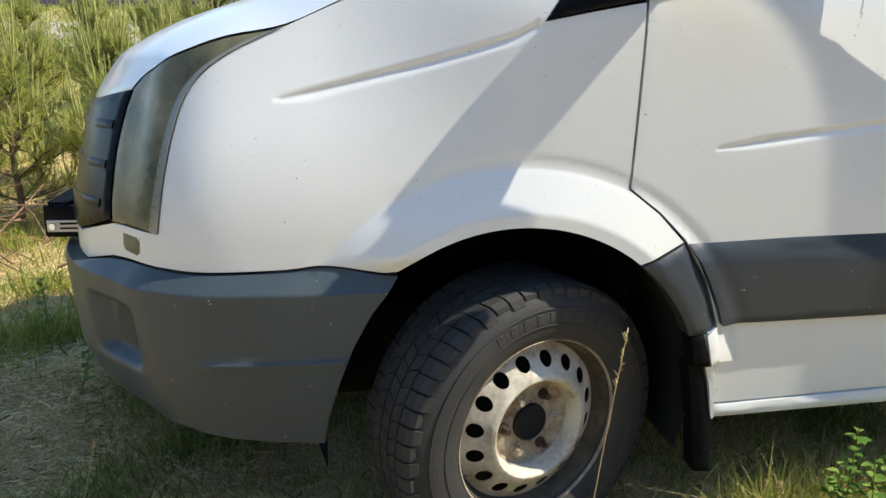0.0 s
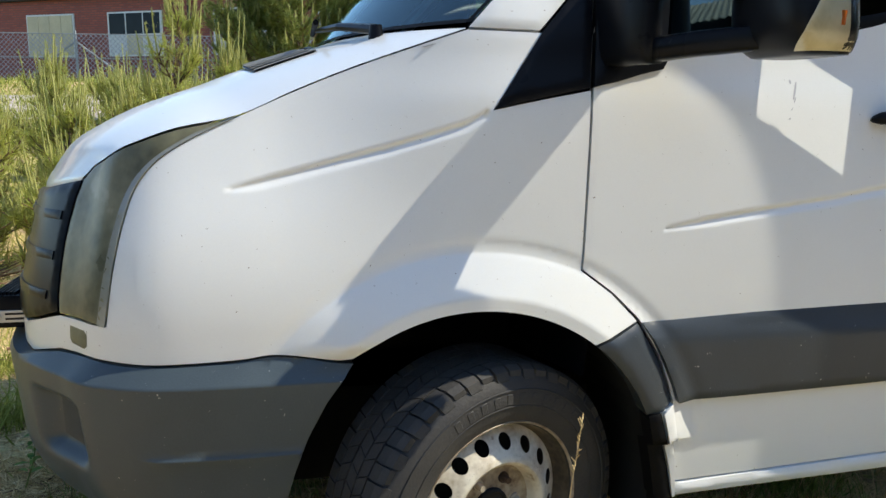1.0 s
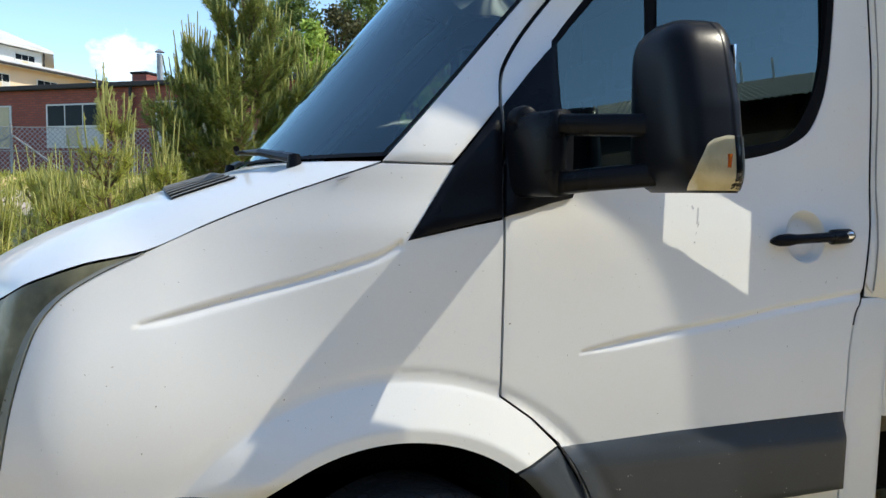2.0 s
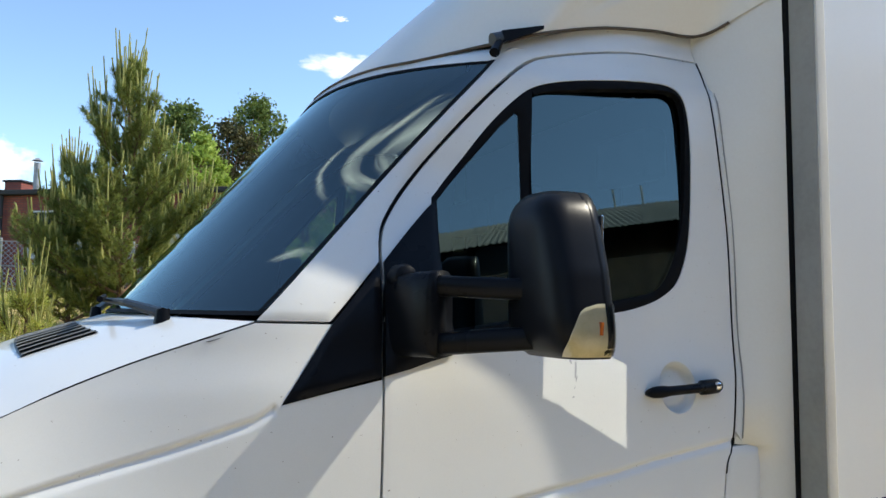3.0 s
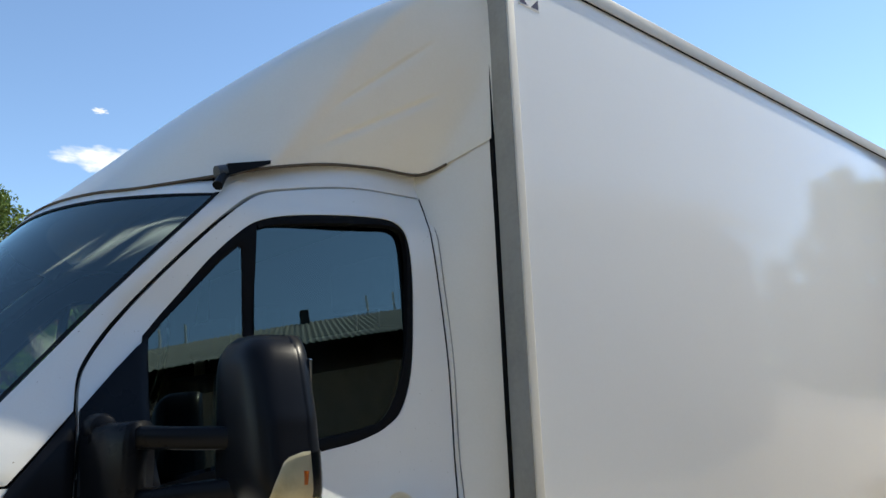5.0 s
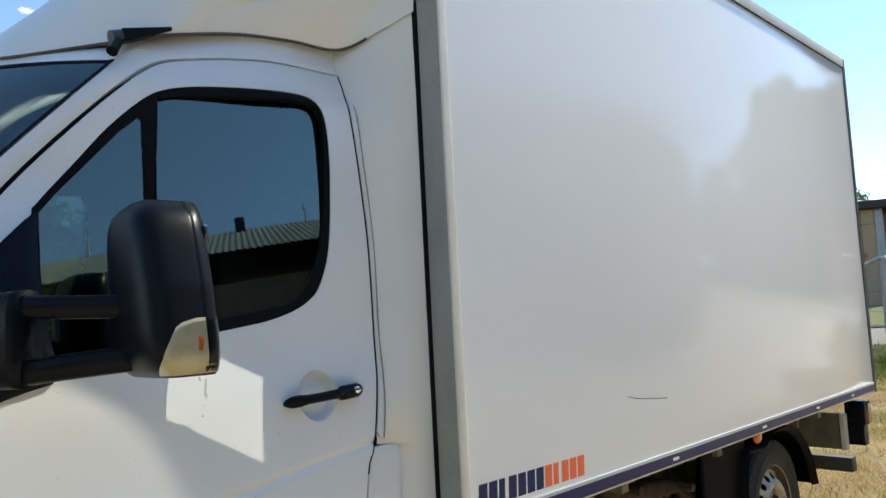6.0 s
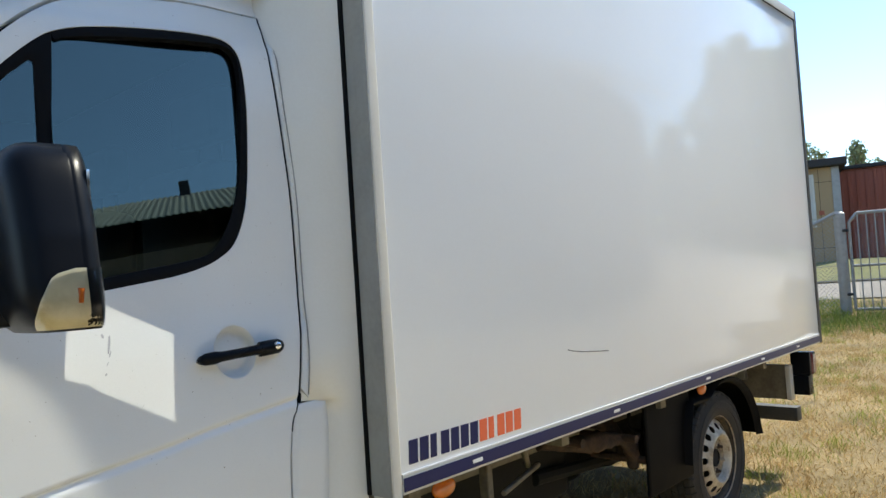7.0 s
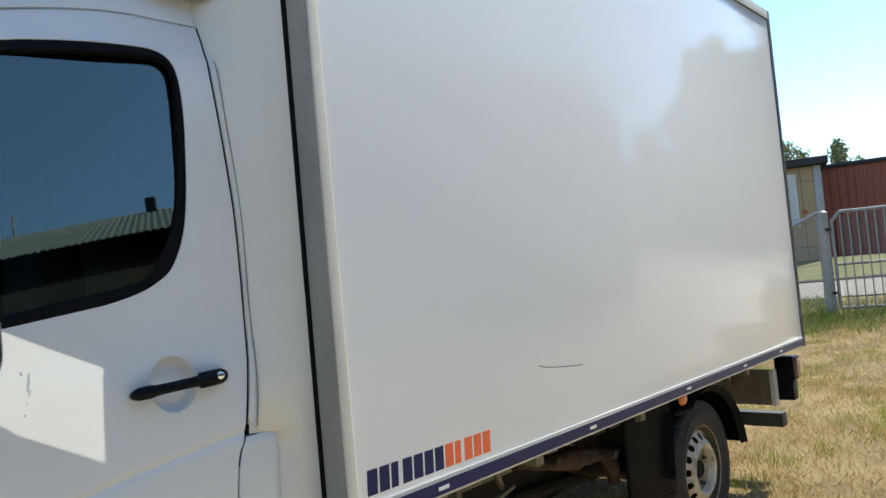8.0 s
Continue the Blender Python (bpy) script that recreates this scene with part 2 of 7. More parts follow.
def fill2d(outer, holes=(), res=0.012, lines=()):
    """Fills a plane outline with even triangles. Returns the points, the triangles, the loops' indices and each point's distance from the edge."""
    from mathutils.geometry import delaunay_2d_cdt
    loops = [resample(l, res) for l in (outer, *holes)]
    pts, edges, ids = [], [], []
    for l in loops:
        s = len(pts)
        pts += [Vector((p[0], p[1])) for p in l]
        ids.append(list(range(s, s + len(l))))
        edges += [(s + i, s + (i + 1) % len(l)) for i in range(len(l))]
    xs, zs = [p[0] for p in loops[0]], [p[1] for p in loops[0]]
    gx, gz = np.meshgrid(np.arange(min(xs), max(xs), res), np.arange(min(zs), max(zs), res * 0.87))
    gx = gx + (np.arange(gx.shape[0]) % 2)[:, None] * res * 0.5
    gx, gz = gx.ravel(), gz.ravel()
    keep = inside(gx, gz, loops[0])
    for h in loops[1:]:
        keep &= ~inside(gx, gz, h)
    gx, gz = gx[keep], gz[keep]
    d = edge_distance(gx, gz, [[(p[0], p[1]) for p in l] for l in loops])
    far = d > res * 0.55
    for line in lines:
        q = []
        for a, b in zip(line, line[1:]):
            a, b = Vector(a), Vector(b)
            k = max(1, int((b - a).length / (res * 0.8)))
            q += [a + (b - a) * j / k for j in range(k)]
        q.append(Vector(line[-1]))
        lx, lz = np.array([v[0] for v in q]), np.array([v[1] for v in q])
        good = inside(lx, lz, loops[0]) & (edge_distance(lx, lz, [[(v[0], v[1]) for v in l] for l in loops]) > 0.004)
        far &= edge_distance(gx, gz, [[(v[0], v[1]) for v in q] + [(v[0], v[1]) for v in reversed(q[1:-1])]]) > res * 0.8
        run = []
        for v, g in zip(q, good):
            if g:
                pts.append(v)
                run.append(len(pts) - 1)
                if len(run) > 1:
                    edges.append((run[-2], run[-1]))
            else:
                run = []
    pts += [Vector((a, b)) for a, b in zip(gx[far], gz[far])]
    vs, _, fs, ov, _, _ = delaunay_2d_cdt(pts, edges, [], 0, 1e-6)
    cx = np.array([sum(vs[i][0] for i in f) / 3 for f in fs])
    cz = np.array([sum(vs[i][1] for i in f) / 3 for f in fs])
    ok = inside(cx, cz, loops[0])
    for h in loops[1:]:
        ok &= ~inside(cx, cz, h)
    tris = [tuple(f) for f, o in zip(fs, ok) if o]
    back = {}
    for i, src in enumerate(ov):
        for s in src:
            back[s] = i
    idl = [[back[i] for i in l if i in back] for l in ids]
    px, pz = np.array([v[0] for v in vs]), np.array([v[1] for v in vs])
    dist = edge_distance(px, pz, [[(p[0], p[1]) for p in l] for l in loops])
    return vs, tris, idl, dist


# ---------------------------------------------------------------- the truck's skin
# u runs along the side (u = x behind the front corner) and round the corner to the middle of the nose; z is the height.
NOSE = spline([(-0.40, 0.0), (-0.55, 0.001), (-0.70, 0.012), (-0.80, 0.047), (-0.845, 0.078), (-0.885, 0.125), (-0.945, 0.19), (-1.006, 0.27), (-1.052, 0.37), (-1.085, 0.50), (-1.115, 0.70), (-1.13, 1.0)], 8)
NOSE_X, NOSE_Y = np.array([p[0] for p in NOSE]), np.array([p[1] for p in NOSE])
NOSE_U = 0.40 + np.concatenate([[0], np.cumsum(np.hypot(np.diff(NOSE_X), np.diff(NOSE_Y)))])
LEAN = [(0.90, 0.0), (1.10, 0.008), (1.25, 0.022), (1.40, 0.05), (1.70, 0.068), (2.00, 0.092), (2.10, 0.13), (2.20, 0.185), (2.28, 0.20), (2.38, 0.25)]
LEAN_FINE = spline([(0.30, 0.0, 0), (0.60, 0.0, 0)] + [(a, b, 0) for a, b in LEAN], 10)
LEAN_Z, LEAN_Y = np.array([p[0] for p in LEAN_FINE]), np.array([p[1] for p in LEAN_FINE])
SETTLE_U = (0.0176, -0.0483, -0.0546, 0.0101, 0.1015, 0.0442, 0.0061, -0.0171, -0.0477, -0.0012)
SETTLE_Z = (0.0053, -0.0149, -0.0146, -0.0048, 0.0369, 0.0018, 0.0044, 0.0034, -0.0263, 0.0056)
ARCH = (-0.05, 0.405)


# pressed grooves in wing and door
GROOVES = ([(-0.560, -0.449, -0.33, -0.247, -0.141, -0.087, -0.050), (1.079, 1.108, 1.141, 1.164, 1.198, 1.216, 1.240)],
           [(0.370, 0.487, 0.603, 0.783, 0.884, 1.05, 1.16), (0.997, 1.018, 1.035, 1.059, 1.077, 1.098, 1.111)])


def groove_size(u, xs_):
    g = sstep(-0.08, 0.16, (u - xs_[0]) / (xs_[-1] - xs_[0]))
    return 0.003 + 0.004 * g, 0.006 + 0.015 * g, 0.0062 * g


def groove_lines(k):
    xs_, zs_ = GROOVES[k]
    us = [xs_[0] + (xs_[-1] - xs_[0]) * i / 44 for i in range(45)]
    zc = [float(np.interp(u, xs_, zs_)) for u in us]
    rows = [[(u, z + groove_size(u, xs_)[0] + 0.007) for u, z in zip(us, zc)]]
    rows += [[(u, z + groove_size(u, xs_)[0] * f) for u, z in zip(us, zc)] for f in (1.0, 0.5, 0.0)]
    return rows + [[(u, z - groove_size(u, xs_)[1] * f) for u, z in zip(us, zc)] for f in (0.25, 0.5, 0.75, 1.0, 1.25)]


def bulge(u, z):
    """How far pressed shapes stand out of the smooth skin."""
    out = 0.0
    r = math.hypot(u - ARCH[0], z - ARCH[1])
    if r < 0.60 and z > 0.5:
        k = max(0.0, min(0.74, (0.548 - r) / 0.124)) - 0.05 * math.exp(-((r - 0.562) / 0.012) ** 2)
        low = sstep(0.70, 0.78, z) if u < -0.05 else 1.0
        out += 0.048 * k * low
    for xs_, zs_ in GROOVES:
        if xs_[0] < u < xs_[-1]:
            top, bot, deep = groove_size(u, xs_)
            dz = z - float(np.interp(u, xs_, zs_))
            if -bot < dz < top:
                f = dz / top if dz > 0 else -dz / bot
                out -= deep * (1 - f * f * (3 - 2 * f))
    return out


def settle(u, z):
    """The drawing's (u, z) to the truck's true proportions."""
    a, b = max(-0.7, min(1.25, u)), max(0.35, min(2.32, z))
    t = (1, a, b, a * a, a * b, b * b, a ** 3, a * a * b, a * b * b, b ** 3)
    return u + sum(p * q for p, q in zip(SETTLE_U, t)), z + sum(p * q for p, q in zip(SETTLE_Z, t))


def skin(u, z, off=0.0, flat=False):
    b_ = 0.0 if flat else bulge(u, z)
    u0, z0 = u, z
    u, z = settle(u, z)
    if u > -0.40:
        x, y = u, 0.0
    else:
        x, y = float(np.interp(-u, NOSE_U, NOSE_X)), float(np.interp(-u, NOSE_U, NOSE_Y))
    w = sstep(0.60, 1.0, -u)
    x += w * (0.20 * max(0.0, z - 0.8) + 3.5 * max(0.0, 0.5 - z) ** 2)
    y += float(np.interp(z, LEAN_Z, LEAN_Y)) + 0.085 * sstep(0.80, 1.3, z) * sstep(-0.05, 0.5, -u) + 0.105 * sstep(1.05, 0.40, u) * sstep(1.38, 1.8, z)
    if flat:
        return Vector((x, y, z))
    e = 0.004
    n = (skin(u0 + e, z0, flat=True) - skin(u0 - e, z0, flat=True)).cross(skin(u0, z0 + e, flat=True) - skin(u0, z0 - e, flat=True)).normalized()
    return Vector((x, y, z)) + n * (off + b_)


def panel(name, outer, material, parent=None, label="", holes=(), off=0.0, thick=0.02, rnd=0.004, res=0.013, surf=skin, lines=(), exact=False):
    """A pressed sheet on the skin: an outline in (u, z), softened edges, and a turned-in rim; exact: shaded by the true curve."""
    vs, tris, loops, dist = fill2d(outer, holes, res, lines)
    get = off if callable(off) else (lambda u, z: off)
    verts = [surf(v[0], v[1], get(v[0], v[1]) - rnd * (1 - min(1.0, d / (1.6 * rnd + 1e-6))) ** 2) for v, d in zip(vs, dist)]
    faces = list(tris)
    for l in loops:
        s = len(verts)
        for i in l:
            u, z = vs[i]
            verts.append(surf(u, z, get(u, z) - rnd))
            verts.append(surf(u, z, get(u, z) - rnd - thick))
        n = len(l)
        faces += [(s + 2 * k, s + 2 * ((k + 1) % n), s + 2 * ((k + 1) % n) + 1, s + 2 * k + 1) for k in range(n)]
    me = mesh_from(name, verts, faces, material)
    if exact:
        e, turn = 0.0022, [(0, 0, 0)] * len(verts)
        for i, v in enumerate(vs):
            u, z = v
            a = surf(u + e, z, get(u + e, z)) - surf(u - e, z, get(u - e, z))
            b = surf(u, z + e, get(u, z + e)) - surf(u, z - e, get(u, z - e))
            turn[i] = tuple(a.cross(b).normalized())
        me.normals_split_custom_set_from_vertices(turn)
    return part(name, me, material, parent, label)


def grid_part(name, rows, material, parent=None, label="", closed=False):
    """A sheet through rows of points."""
    n = len(rows[0])
    verts = [p for r in rows for p in r]
    faces = []
    for i in range(len(rows) - 1):
        for j in range(n - (0 if closed else 1)):
            a, b = i * n + j, i * n + (j + 1) % n
            faces.append((a, b, b + n, a + n))
    return part(name, mesh_from(name, verts, faces, material), material, parent, label)


def arc(cx, cz, r, a0, a1, n=24):
    return [(cx + r * math.cos(radians(a0 + (a1 - a0) * k / n)), cz + r * math.sin(radians(a0 + (a1 - a0) * k / n))) for k in range(n + 1)]


def sp(ctrl, n=5):
    return [(p[0], p[1]) for p in spline([(a, b, 0) for a, b in ctrl], n)]


TRUCK_W = 2.0
truck = empty("box_truck", "white box truck with dark grey bumper, on dry grass", "truck")


def mirrored(ob):
    """The same part on the far side of the truck."""
    o = ob.copy()
    scene.collection.objects.link(o)
    o.scale.y, o.location.y = -1, TRUCK_W
    return o


# ---- wings, doors, side frame
BONNET_GAP = [(-0.095, 1.403), (-0.209, 1.362), (-0.322, 1.320), (-0.435, 1.272), (-0.546, 1.219)]
LAMP_RIGHT = [(-0.546, 1.219), (-0.637, 1.174), (-0.712, 1.130), (-0.760, 1.081), (-0.784, 1.018), (-0.799, 0.931), (-0.807, 0.811)]
STRIP_LOW = [(-0.979, 0.737), (-0.86, 0.743), (-0.735, 0.738), (-0.557, 0.743), (-0.455, 0.751), (-0.315, 0.732)]
fender_loop = arc(*ARCH, 0.428, 128.8, 53.0, 30) + [(0.315, 0.789), (0.250, 0.853), (0.177, 0.906), (0.1765, 1.08), (0.1765, 1.290), (0.07, 1.268), (-0.036, 1.244), (0.064, 1.403)]
fender_loop += sp(BONNET_GAP) + sp(LAMP_RIGHT)[1:] + [(-0.872, 0.812), (-0.969, 0.810), (-1.06, 0.785), (-1.17, 0.757), (-1.4, 0.75), (-1.7, 0.745), (-1.7, 0.70), (-1.4, 0.70), (-1.13, 0.70), (-1.08, 0.712)] + sp(STRIP_LOW)[:-1]
fender = panel("fender", fender_loop, WHITE, truck, "white front wing with flared wheel arch", lines=groove_lines(0) + [arc(*ARCH, r, 140, 36, 40) for r in (0.450, 0.4565, 0.463, 0.5440, 0.5505, 0.562)], res=0.0085, exact=True)
mirrored(fender)

shell_loop = arc(*ARCH, 0.44, 150, 30, 24) + [(0.44, 0.40), (1.22, 0.42), (1.22, 2.24), (0.95, 2.22), (0.62, 2.14), (0.50, 2.05), (-0.08, 1.40), (-0.5, 1.20), (-0.78, 1.0), (-0.85, 0.80), (-1.6, 0.78), (-1.6, 0.70), (-0.5, 0.70)]
WINDOW = sp([(0.315, 1.362), (0.316, 1.55), (0.318, 1.690), (0.332, 1.720), (0.401, 1.807), (0.478, 1.908), (0.558, 1.990), (0.614, 2.026), (0.70, 2.050), (0.84, 2.070), (0.96, 2.081), (1.035, 2.081), (1.072, 2.055), (1.085, 2.0), (1.085, 1.90), (1.078, 1.81), (1.066, 1.70), (1.047, 1.605), (1.010, 1.525), (0.962, 1.487), (0.911, 1.465), (0.846, 1.448), (0.784, 1.438), (0.60, 1.410), (0.46, 1.385)], 4)
shell = panel("seam_backing", shell_loop, SHELL, truck, "dark backing behind the panel gaps", holes=[WINDOW], off=-0.034, thick=0.004, rnd=0, res=0.03)
mirrored(shell)

DOOR_REAR = [(1.10, 0.415), (1.107, 0.85), (1.110, 0.962), (1.124, 1.052), (1.144, 1.096), (1.168, 1.23), (1.190, 1.39), (1.197, 1.634), (1.192, 1.80), (1.184, 1.97), (1.184, 2.063), (1.205, 2.190)]
DOOR_TOP = [(1.205, 2.190), (0.936, 2.173), (0.692, 2.126), (0.596, 2.088), (0.497, 2.001), (0.37, 1.862), (0.252, 1.719), (0.198, 1.636), (0.184, 1.590), (0.1815, 1.541)]
DOOR_FRONT = [(0.1825, 1.292), (0.1825, 1.08), (0.1825, 0.908), (0.256, 0.855), (0.322, 0.793), (0.380, 0.70), (0.416, 0.598), (0.440, 0.47), (0.449, 0.387)]
door_loop = sp(DOOR_REAR, 3)[:-1] + sp(DOOR_TOP, 4)[:-1] + DOOR_FRONT[:2] + DOOR_FRONT[2:]
DISH = [(0.975 + 0.058 * math.cos(a * math.pi / 18), 1.252 + 0.064 * math.sin(a * math.pi / 18)) for a in range(36)]


def door_off(u, z):
    r = math.hypot((u - 0.975) / 0.060, (z - 1.252) / 0.066)
    return -0.024 * sstep(1.0, 0.80, r) * (1 if r < 1.1 else 0)


door = panel("door", door_loop, WHITE, truck, "white cab door with a dark grey rub strip", holes=[WINDOW], off=door_off, lines=groove_lines(1) + [[(0.975 + (u - 0.975) * f, 1.252 + (z - 1.252) * f) for u, z in DISH + DISH[:1]] for f in (1.06, 1.0, 0.92, 0.84)], res=0.0095, exact=True)
mirrored(door)

GLASS_MAIN = sp([(0.590, 1.432), (0.598, 1.97), (0.607, 2.000), (0.66, 2.018), (0.81, 2.040), (0.965, 2.058), (1.035, 2.062), (1.066, 2.045), (1.074, 2.00), (1.067, 1.90), (1.049, 1.74), (1.028, 1.65), (0.994, 1.57), (0.948, 1.508), (0.89, 1.486), (0.734, 1.460)], 4)
GLASS_FRONT = [(0.335, 1.386), (0.330, 1.56), (0.335, 1.700), (0.43, 1.812), (0.505, 1.900), (0.550, 1.946), (0.560, 1.940), (0.562, 1.70), (0.556, 1.424)]
seal = panel("window_seal", WINDOW, RUBBER, door, "black rubber window surround", holes=[GLASS_MAIN, GLASS_FRONT], off=lambda u, z: 0.002 - 0.005 * sstep(1.2, 0.9, abs(u - 0.3) * 0), thick=0.018, rnd=0.004, res=0.014)


def pane_at(u, z, off=0.0):
    """Side glass: leaning in towards the roof, with a faint bow along the truck."""
    p = skin(u, z, flat=True)
    return Vector((p.x, -0.038 - 0.1238 * p.x + 0.1475 * p.z + (p.x - 0.82) ** 2 / 19.4 - off, p.z))


pane = panel("window_pane", GLASS_MAIN, SIDEGLASS, door, "dark tinted side window", thick=0.0005, rnd=0, res=0.03, surf=pane_at)
pane2 = panel("window_pane", GLASS_FRONT, SIDEGLASS, door, "small fixed front side window", thick=0.0005, rnd=0, res=0.03, surf=pane_at)
for o in (seal, pane, pane2):
    m2 = mirrored(o)
    m2.parent = truck


def clad_off(u, z):
    return 0.004 + 0.016 * sstep(0.795, 0.735, z)


CLAD = [(0.328, 0.784), (0.60, 0.797), (0.85, 0.803), (1.100, 0.807), (1.100, 0.612), (0.86, 0.606), (0.62, 0.600), (0.424, 0.596), (0.405, 0.645), (0.38, 0.70), (0.355, 0.745)]
panel("rub_strip", CLAD, GREYPL, door, "dark grey plastic rub strip with light specks", off=clad_off, thick=0.02, rnd=0.004)

side_loop = [(-0.092, 1.409), (0.060, 1.409), (0.172, 1.541)] + [(u - 0.008, z + 0.006) for u, z in reversed(sp(DOOR_TOP, 4)[:-2])] + [(1.212, 2.198), (1.222, 2.279)]
side_loop += sp([(1.10, 2.272), (0.94, 2.258), (0.76, 2.225), (0.64, 2.190), (0.535, 2.150)], 4) + sp([(0.515, 2.10), (0.372, 1.941), (0.224, 1.772), (0.09, 1.617), (-0.032, 1.478)], 4)
pillar = panel("side_frame", side_loop, WHITE, truck, "white windscreen pillar and roof edge")
mirrored(pillar)
corner = panel("corner_cover", [(-0.031, 1.2475), (0.068, 1.271), (0.1735, 1.2945), (0.1735, 1.42), (0.1735, 1.536), (0.12, 1.472), (0.066, 1.407)], BLACKPL, truck, "black plastic triangle below the pillar", off=0.008, rnd=0.006)
mirrored(corner)
sail = panel("mirror_base", [(0.1815, 1.296), (0.24, 1.310), (0.29, 1.326), (0.34, 1.338), (0.352, 1.36), (0.330, 1.45), (0.322, 1.56), (0.330, 1.70), (0.30, 1.672), (0.25, 1.618), (0.183, 1.541)], BLACKPL, door, "black mirror mounting plate", off=0.012, rnd=0.006)
s2 = mirrored(sail)
s2.parent = truck

rear_loop = [(u + 0.008, z) for u, z in sp(DOOR_REAR, 3) if z > 1.10] + [(1.224, 2.277), (1.216, 2.1), (1.212, 1.95), (1.218, 1.80), (1.222, 1.65), (1.215, 1.45), (1.199, 1.226), (1.182, 1.103)]
mirrored(panel("rear_pillar", rear_loop, WHITE, truck, "white strip behind the door", rnd=0.005))
DOOR_EDGE = [p for p in sp(DOOR_REAR, 3) if p[1] > 1.0]
PILLAR_EDGE = sp([(1.182, 1.112), (1.199, 1.226), (1.215, 1.45), (1.222, 1.65), (1.218, 1.80), (1.212, 1.95), (1.216, 2.1), (1.224, 2.277)], 3)
for edge, du, lift, tone in ((DOOR_EDGE, 0.0005, -0.0008, RUBBER), (PILLAR_EDGE, -0.0050, 0.0026, SEALGREY)):
    strip = [[skin(u + du + w, z, lift - d) for u, z in edge] for w, d in ((0.0, 0.004), (0.0002, 0.0), (0.0018, 0.0), (0.0020, 0.004))]
    mirrored(grid_part("door_seal", strip, tone, truck, "thin dark seal behind the door" if tone is RUBBER else "thin grey seal along the filler panel"))
quarter_loop = [(1.152, 1.092), (1.131, 1.079), (1.117, 0.969), (1.113, 0.849), (1.108, 0.42), (1.226, 0.43), (1.226, 0.816), (1.240, 1.034), (1.236, 1.085), (1.20, 1.093)]
mirrored(panel("rear_quarter", quarter_loop, WHITE, truck, "white lower panel behind the door", rnd=0.006))
mirrored(panel("sill", [(0.436, 0.352), (0.70, 0.362), (1.25, 0.380), (1.25, 0.42), (0.70, 0.395), (0.446, 0.383)], WHITE, truck, "white door sill", off=0.008, thick=0.05, rnd=0.006))
mirrored(panel("arch_end", [(0.352, 0.588), (0.408, 0.589), (0.430, 0.47), (0.446, 0.387), (0.434, 0.352), (0.424, 0.42), (0.405, 0.52), (0.378, 0.570)], WHITE, truck, off=0.001, thick=0.06, rnd=0.006))
mirrored(panel("arch_trim", arc(*ARCH, 0.428, 52.0, 23.5, 10) + [(0.386, 0.579), (0.409, 0.597), (0.372, 0.698), (0.316, 0.784)], GREYPL, truck, "dark grey wheel arch trim", off=0.004, thick=0.05, rnd=0.006))
flap = panel("mudflap", [(0.345, 0.575), (0.376, 0.578), (0.402, 0.49), (0.420, 0.430), (0.439, 0.345), (0.456, 0.205), (0.413, 0.208), (0.398, 0.32), (0.378, 0.43)], RUBBER, truck, "black rubber mudflap behind the front wheel", off=0.010, thick=0.05, rnd=0.006)
mirrored(flap)
mirrored(panel("sill_end", [(0.383, 0.577), (0.409, 0.594), (0.433, 0.468), (0.442, 0.385), (0.444, 0.352), (0.438, 0.352), (0.424, 0.43), (0.406, 0.49)], WHITE, truck, "white end of the sill ahead of the door", off=0.012, thick=0.03, rnd=0.003))


# ---- bumper, grille corner, headlamp
def bumper_off(u, z):
    o = 0.036 * max(0.0, min(1.0, (0.742 - z) / 0.042)) - 0.09 * max(0.0, 0.70 - z)
    if -0.76 < u < -0.43:
        d = z - 0.5425
        o += 0.006 * sstep(-0.76, -0.70, u) * (math.exp(-(d / 0.006) ** 2) if d > 0 else math.exp(d / 0.018))
    f = sstep(-0.86, -0.90, u) * sstep(-1.07, -1.00, u) * sstep(0.49, 0.53, z) * sstep(0.655, 0.63, z)
    return o - 0.035 * f


bump_loop = [(-0.318, 0.728), (-0.373, 0.650), (-0.413, 0.574), (-0.443, 0.497), (-0.474, 0.404), (-0.488, 0.336), (-0.60, 0.346), (-0.70, 0.358), (-0.83, 0.372), (-0.95, 0.372), (-1.1, 0.38), (-1.4, 0.40), (-1.7, 0.40), (-1.7, 0.695), (-1.4, 0.695), (-1.13, 0.697), (-1.08, 0.708)] + [(u, z - 0.006) for u, z in sp(STRIP_LOW)[:-1]]
bumper = panel("bumper", bump_loop, BUMPERPL, truck, "dark grey moulded front bumper", off=bumper_off, thick=0.03, rnd=0.008, res=0.011, exact=True, lines=[[(-1.05, z), (-0.345, z)] for z in (0.696, 0.700, 0.704)] + [[(-0.76, z), (-0.43, z)] for z in (0.552, 0.5455, 0.5425, 0.538, 0.530, 0.515)])
mirrored(bumper)
panel("air_inlet", [(-0.905, 0.535), (-0.905, 0.630), (-0.985, 0.630), (-0.985, 0.545)], INLET, bumper, "dark mesh inlet", off=0.002, thick=0.004, rnd=0.002)

LAMP_LEFT = [(-0.815, 0.815), (-0.873, 0.818), (-0.971, 0.817), (-0.982, 0.852), (-0.992, 0.921), (-0.995, 0.959), (-0.994, 1.001), (-0.989, 1.047), (-0.977, 1.086), (-0.940, 1.115), (-0.867, 1.137), (-0.813, 1.154), (-0.751, 1.170), (-0.662, 1.193), (-0.56, 1.213)]
lamp_loop = LAMP_LEFT + [(u - 0.0010, z) for u, z in sp(LAMP_RIGHT)[1:-1]]
headlamp = panel("headlight", lamp_loop, LAMPIN, truck, "hazy clear headlight", off=0.001, thick=0.03, rnd=0.003)
mirrored(headlamp)
band = [(u - 0.0015, z) for u, z in sp(LAMP_RIGHT)]
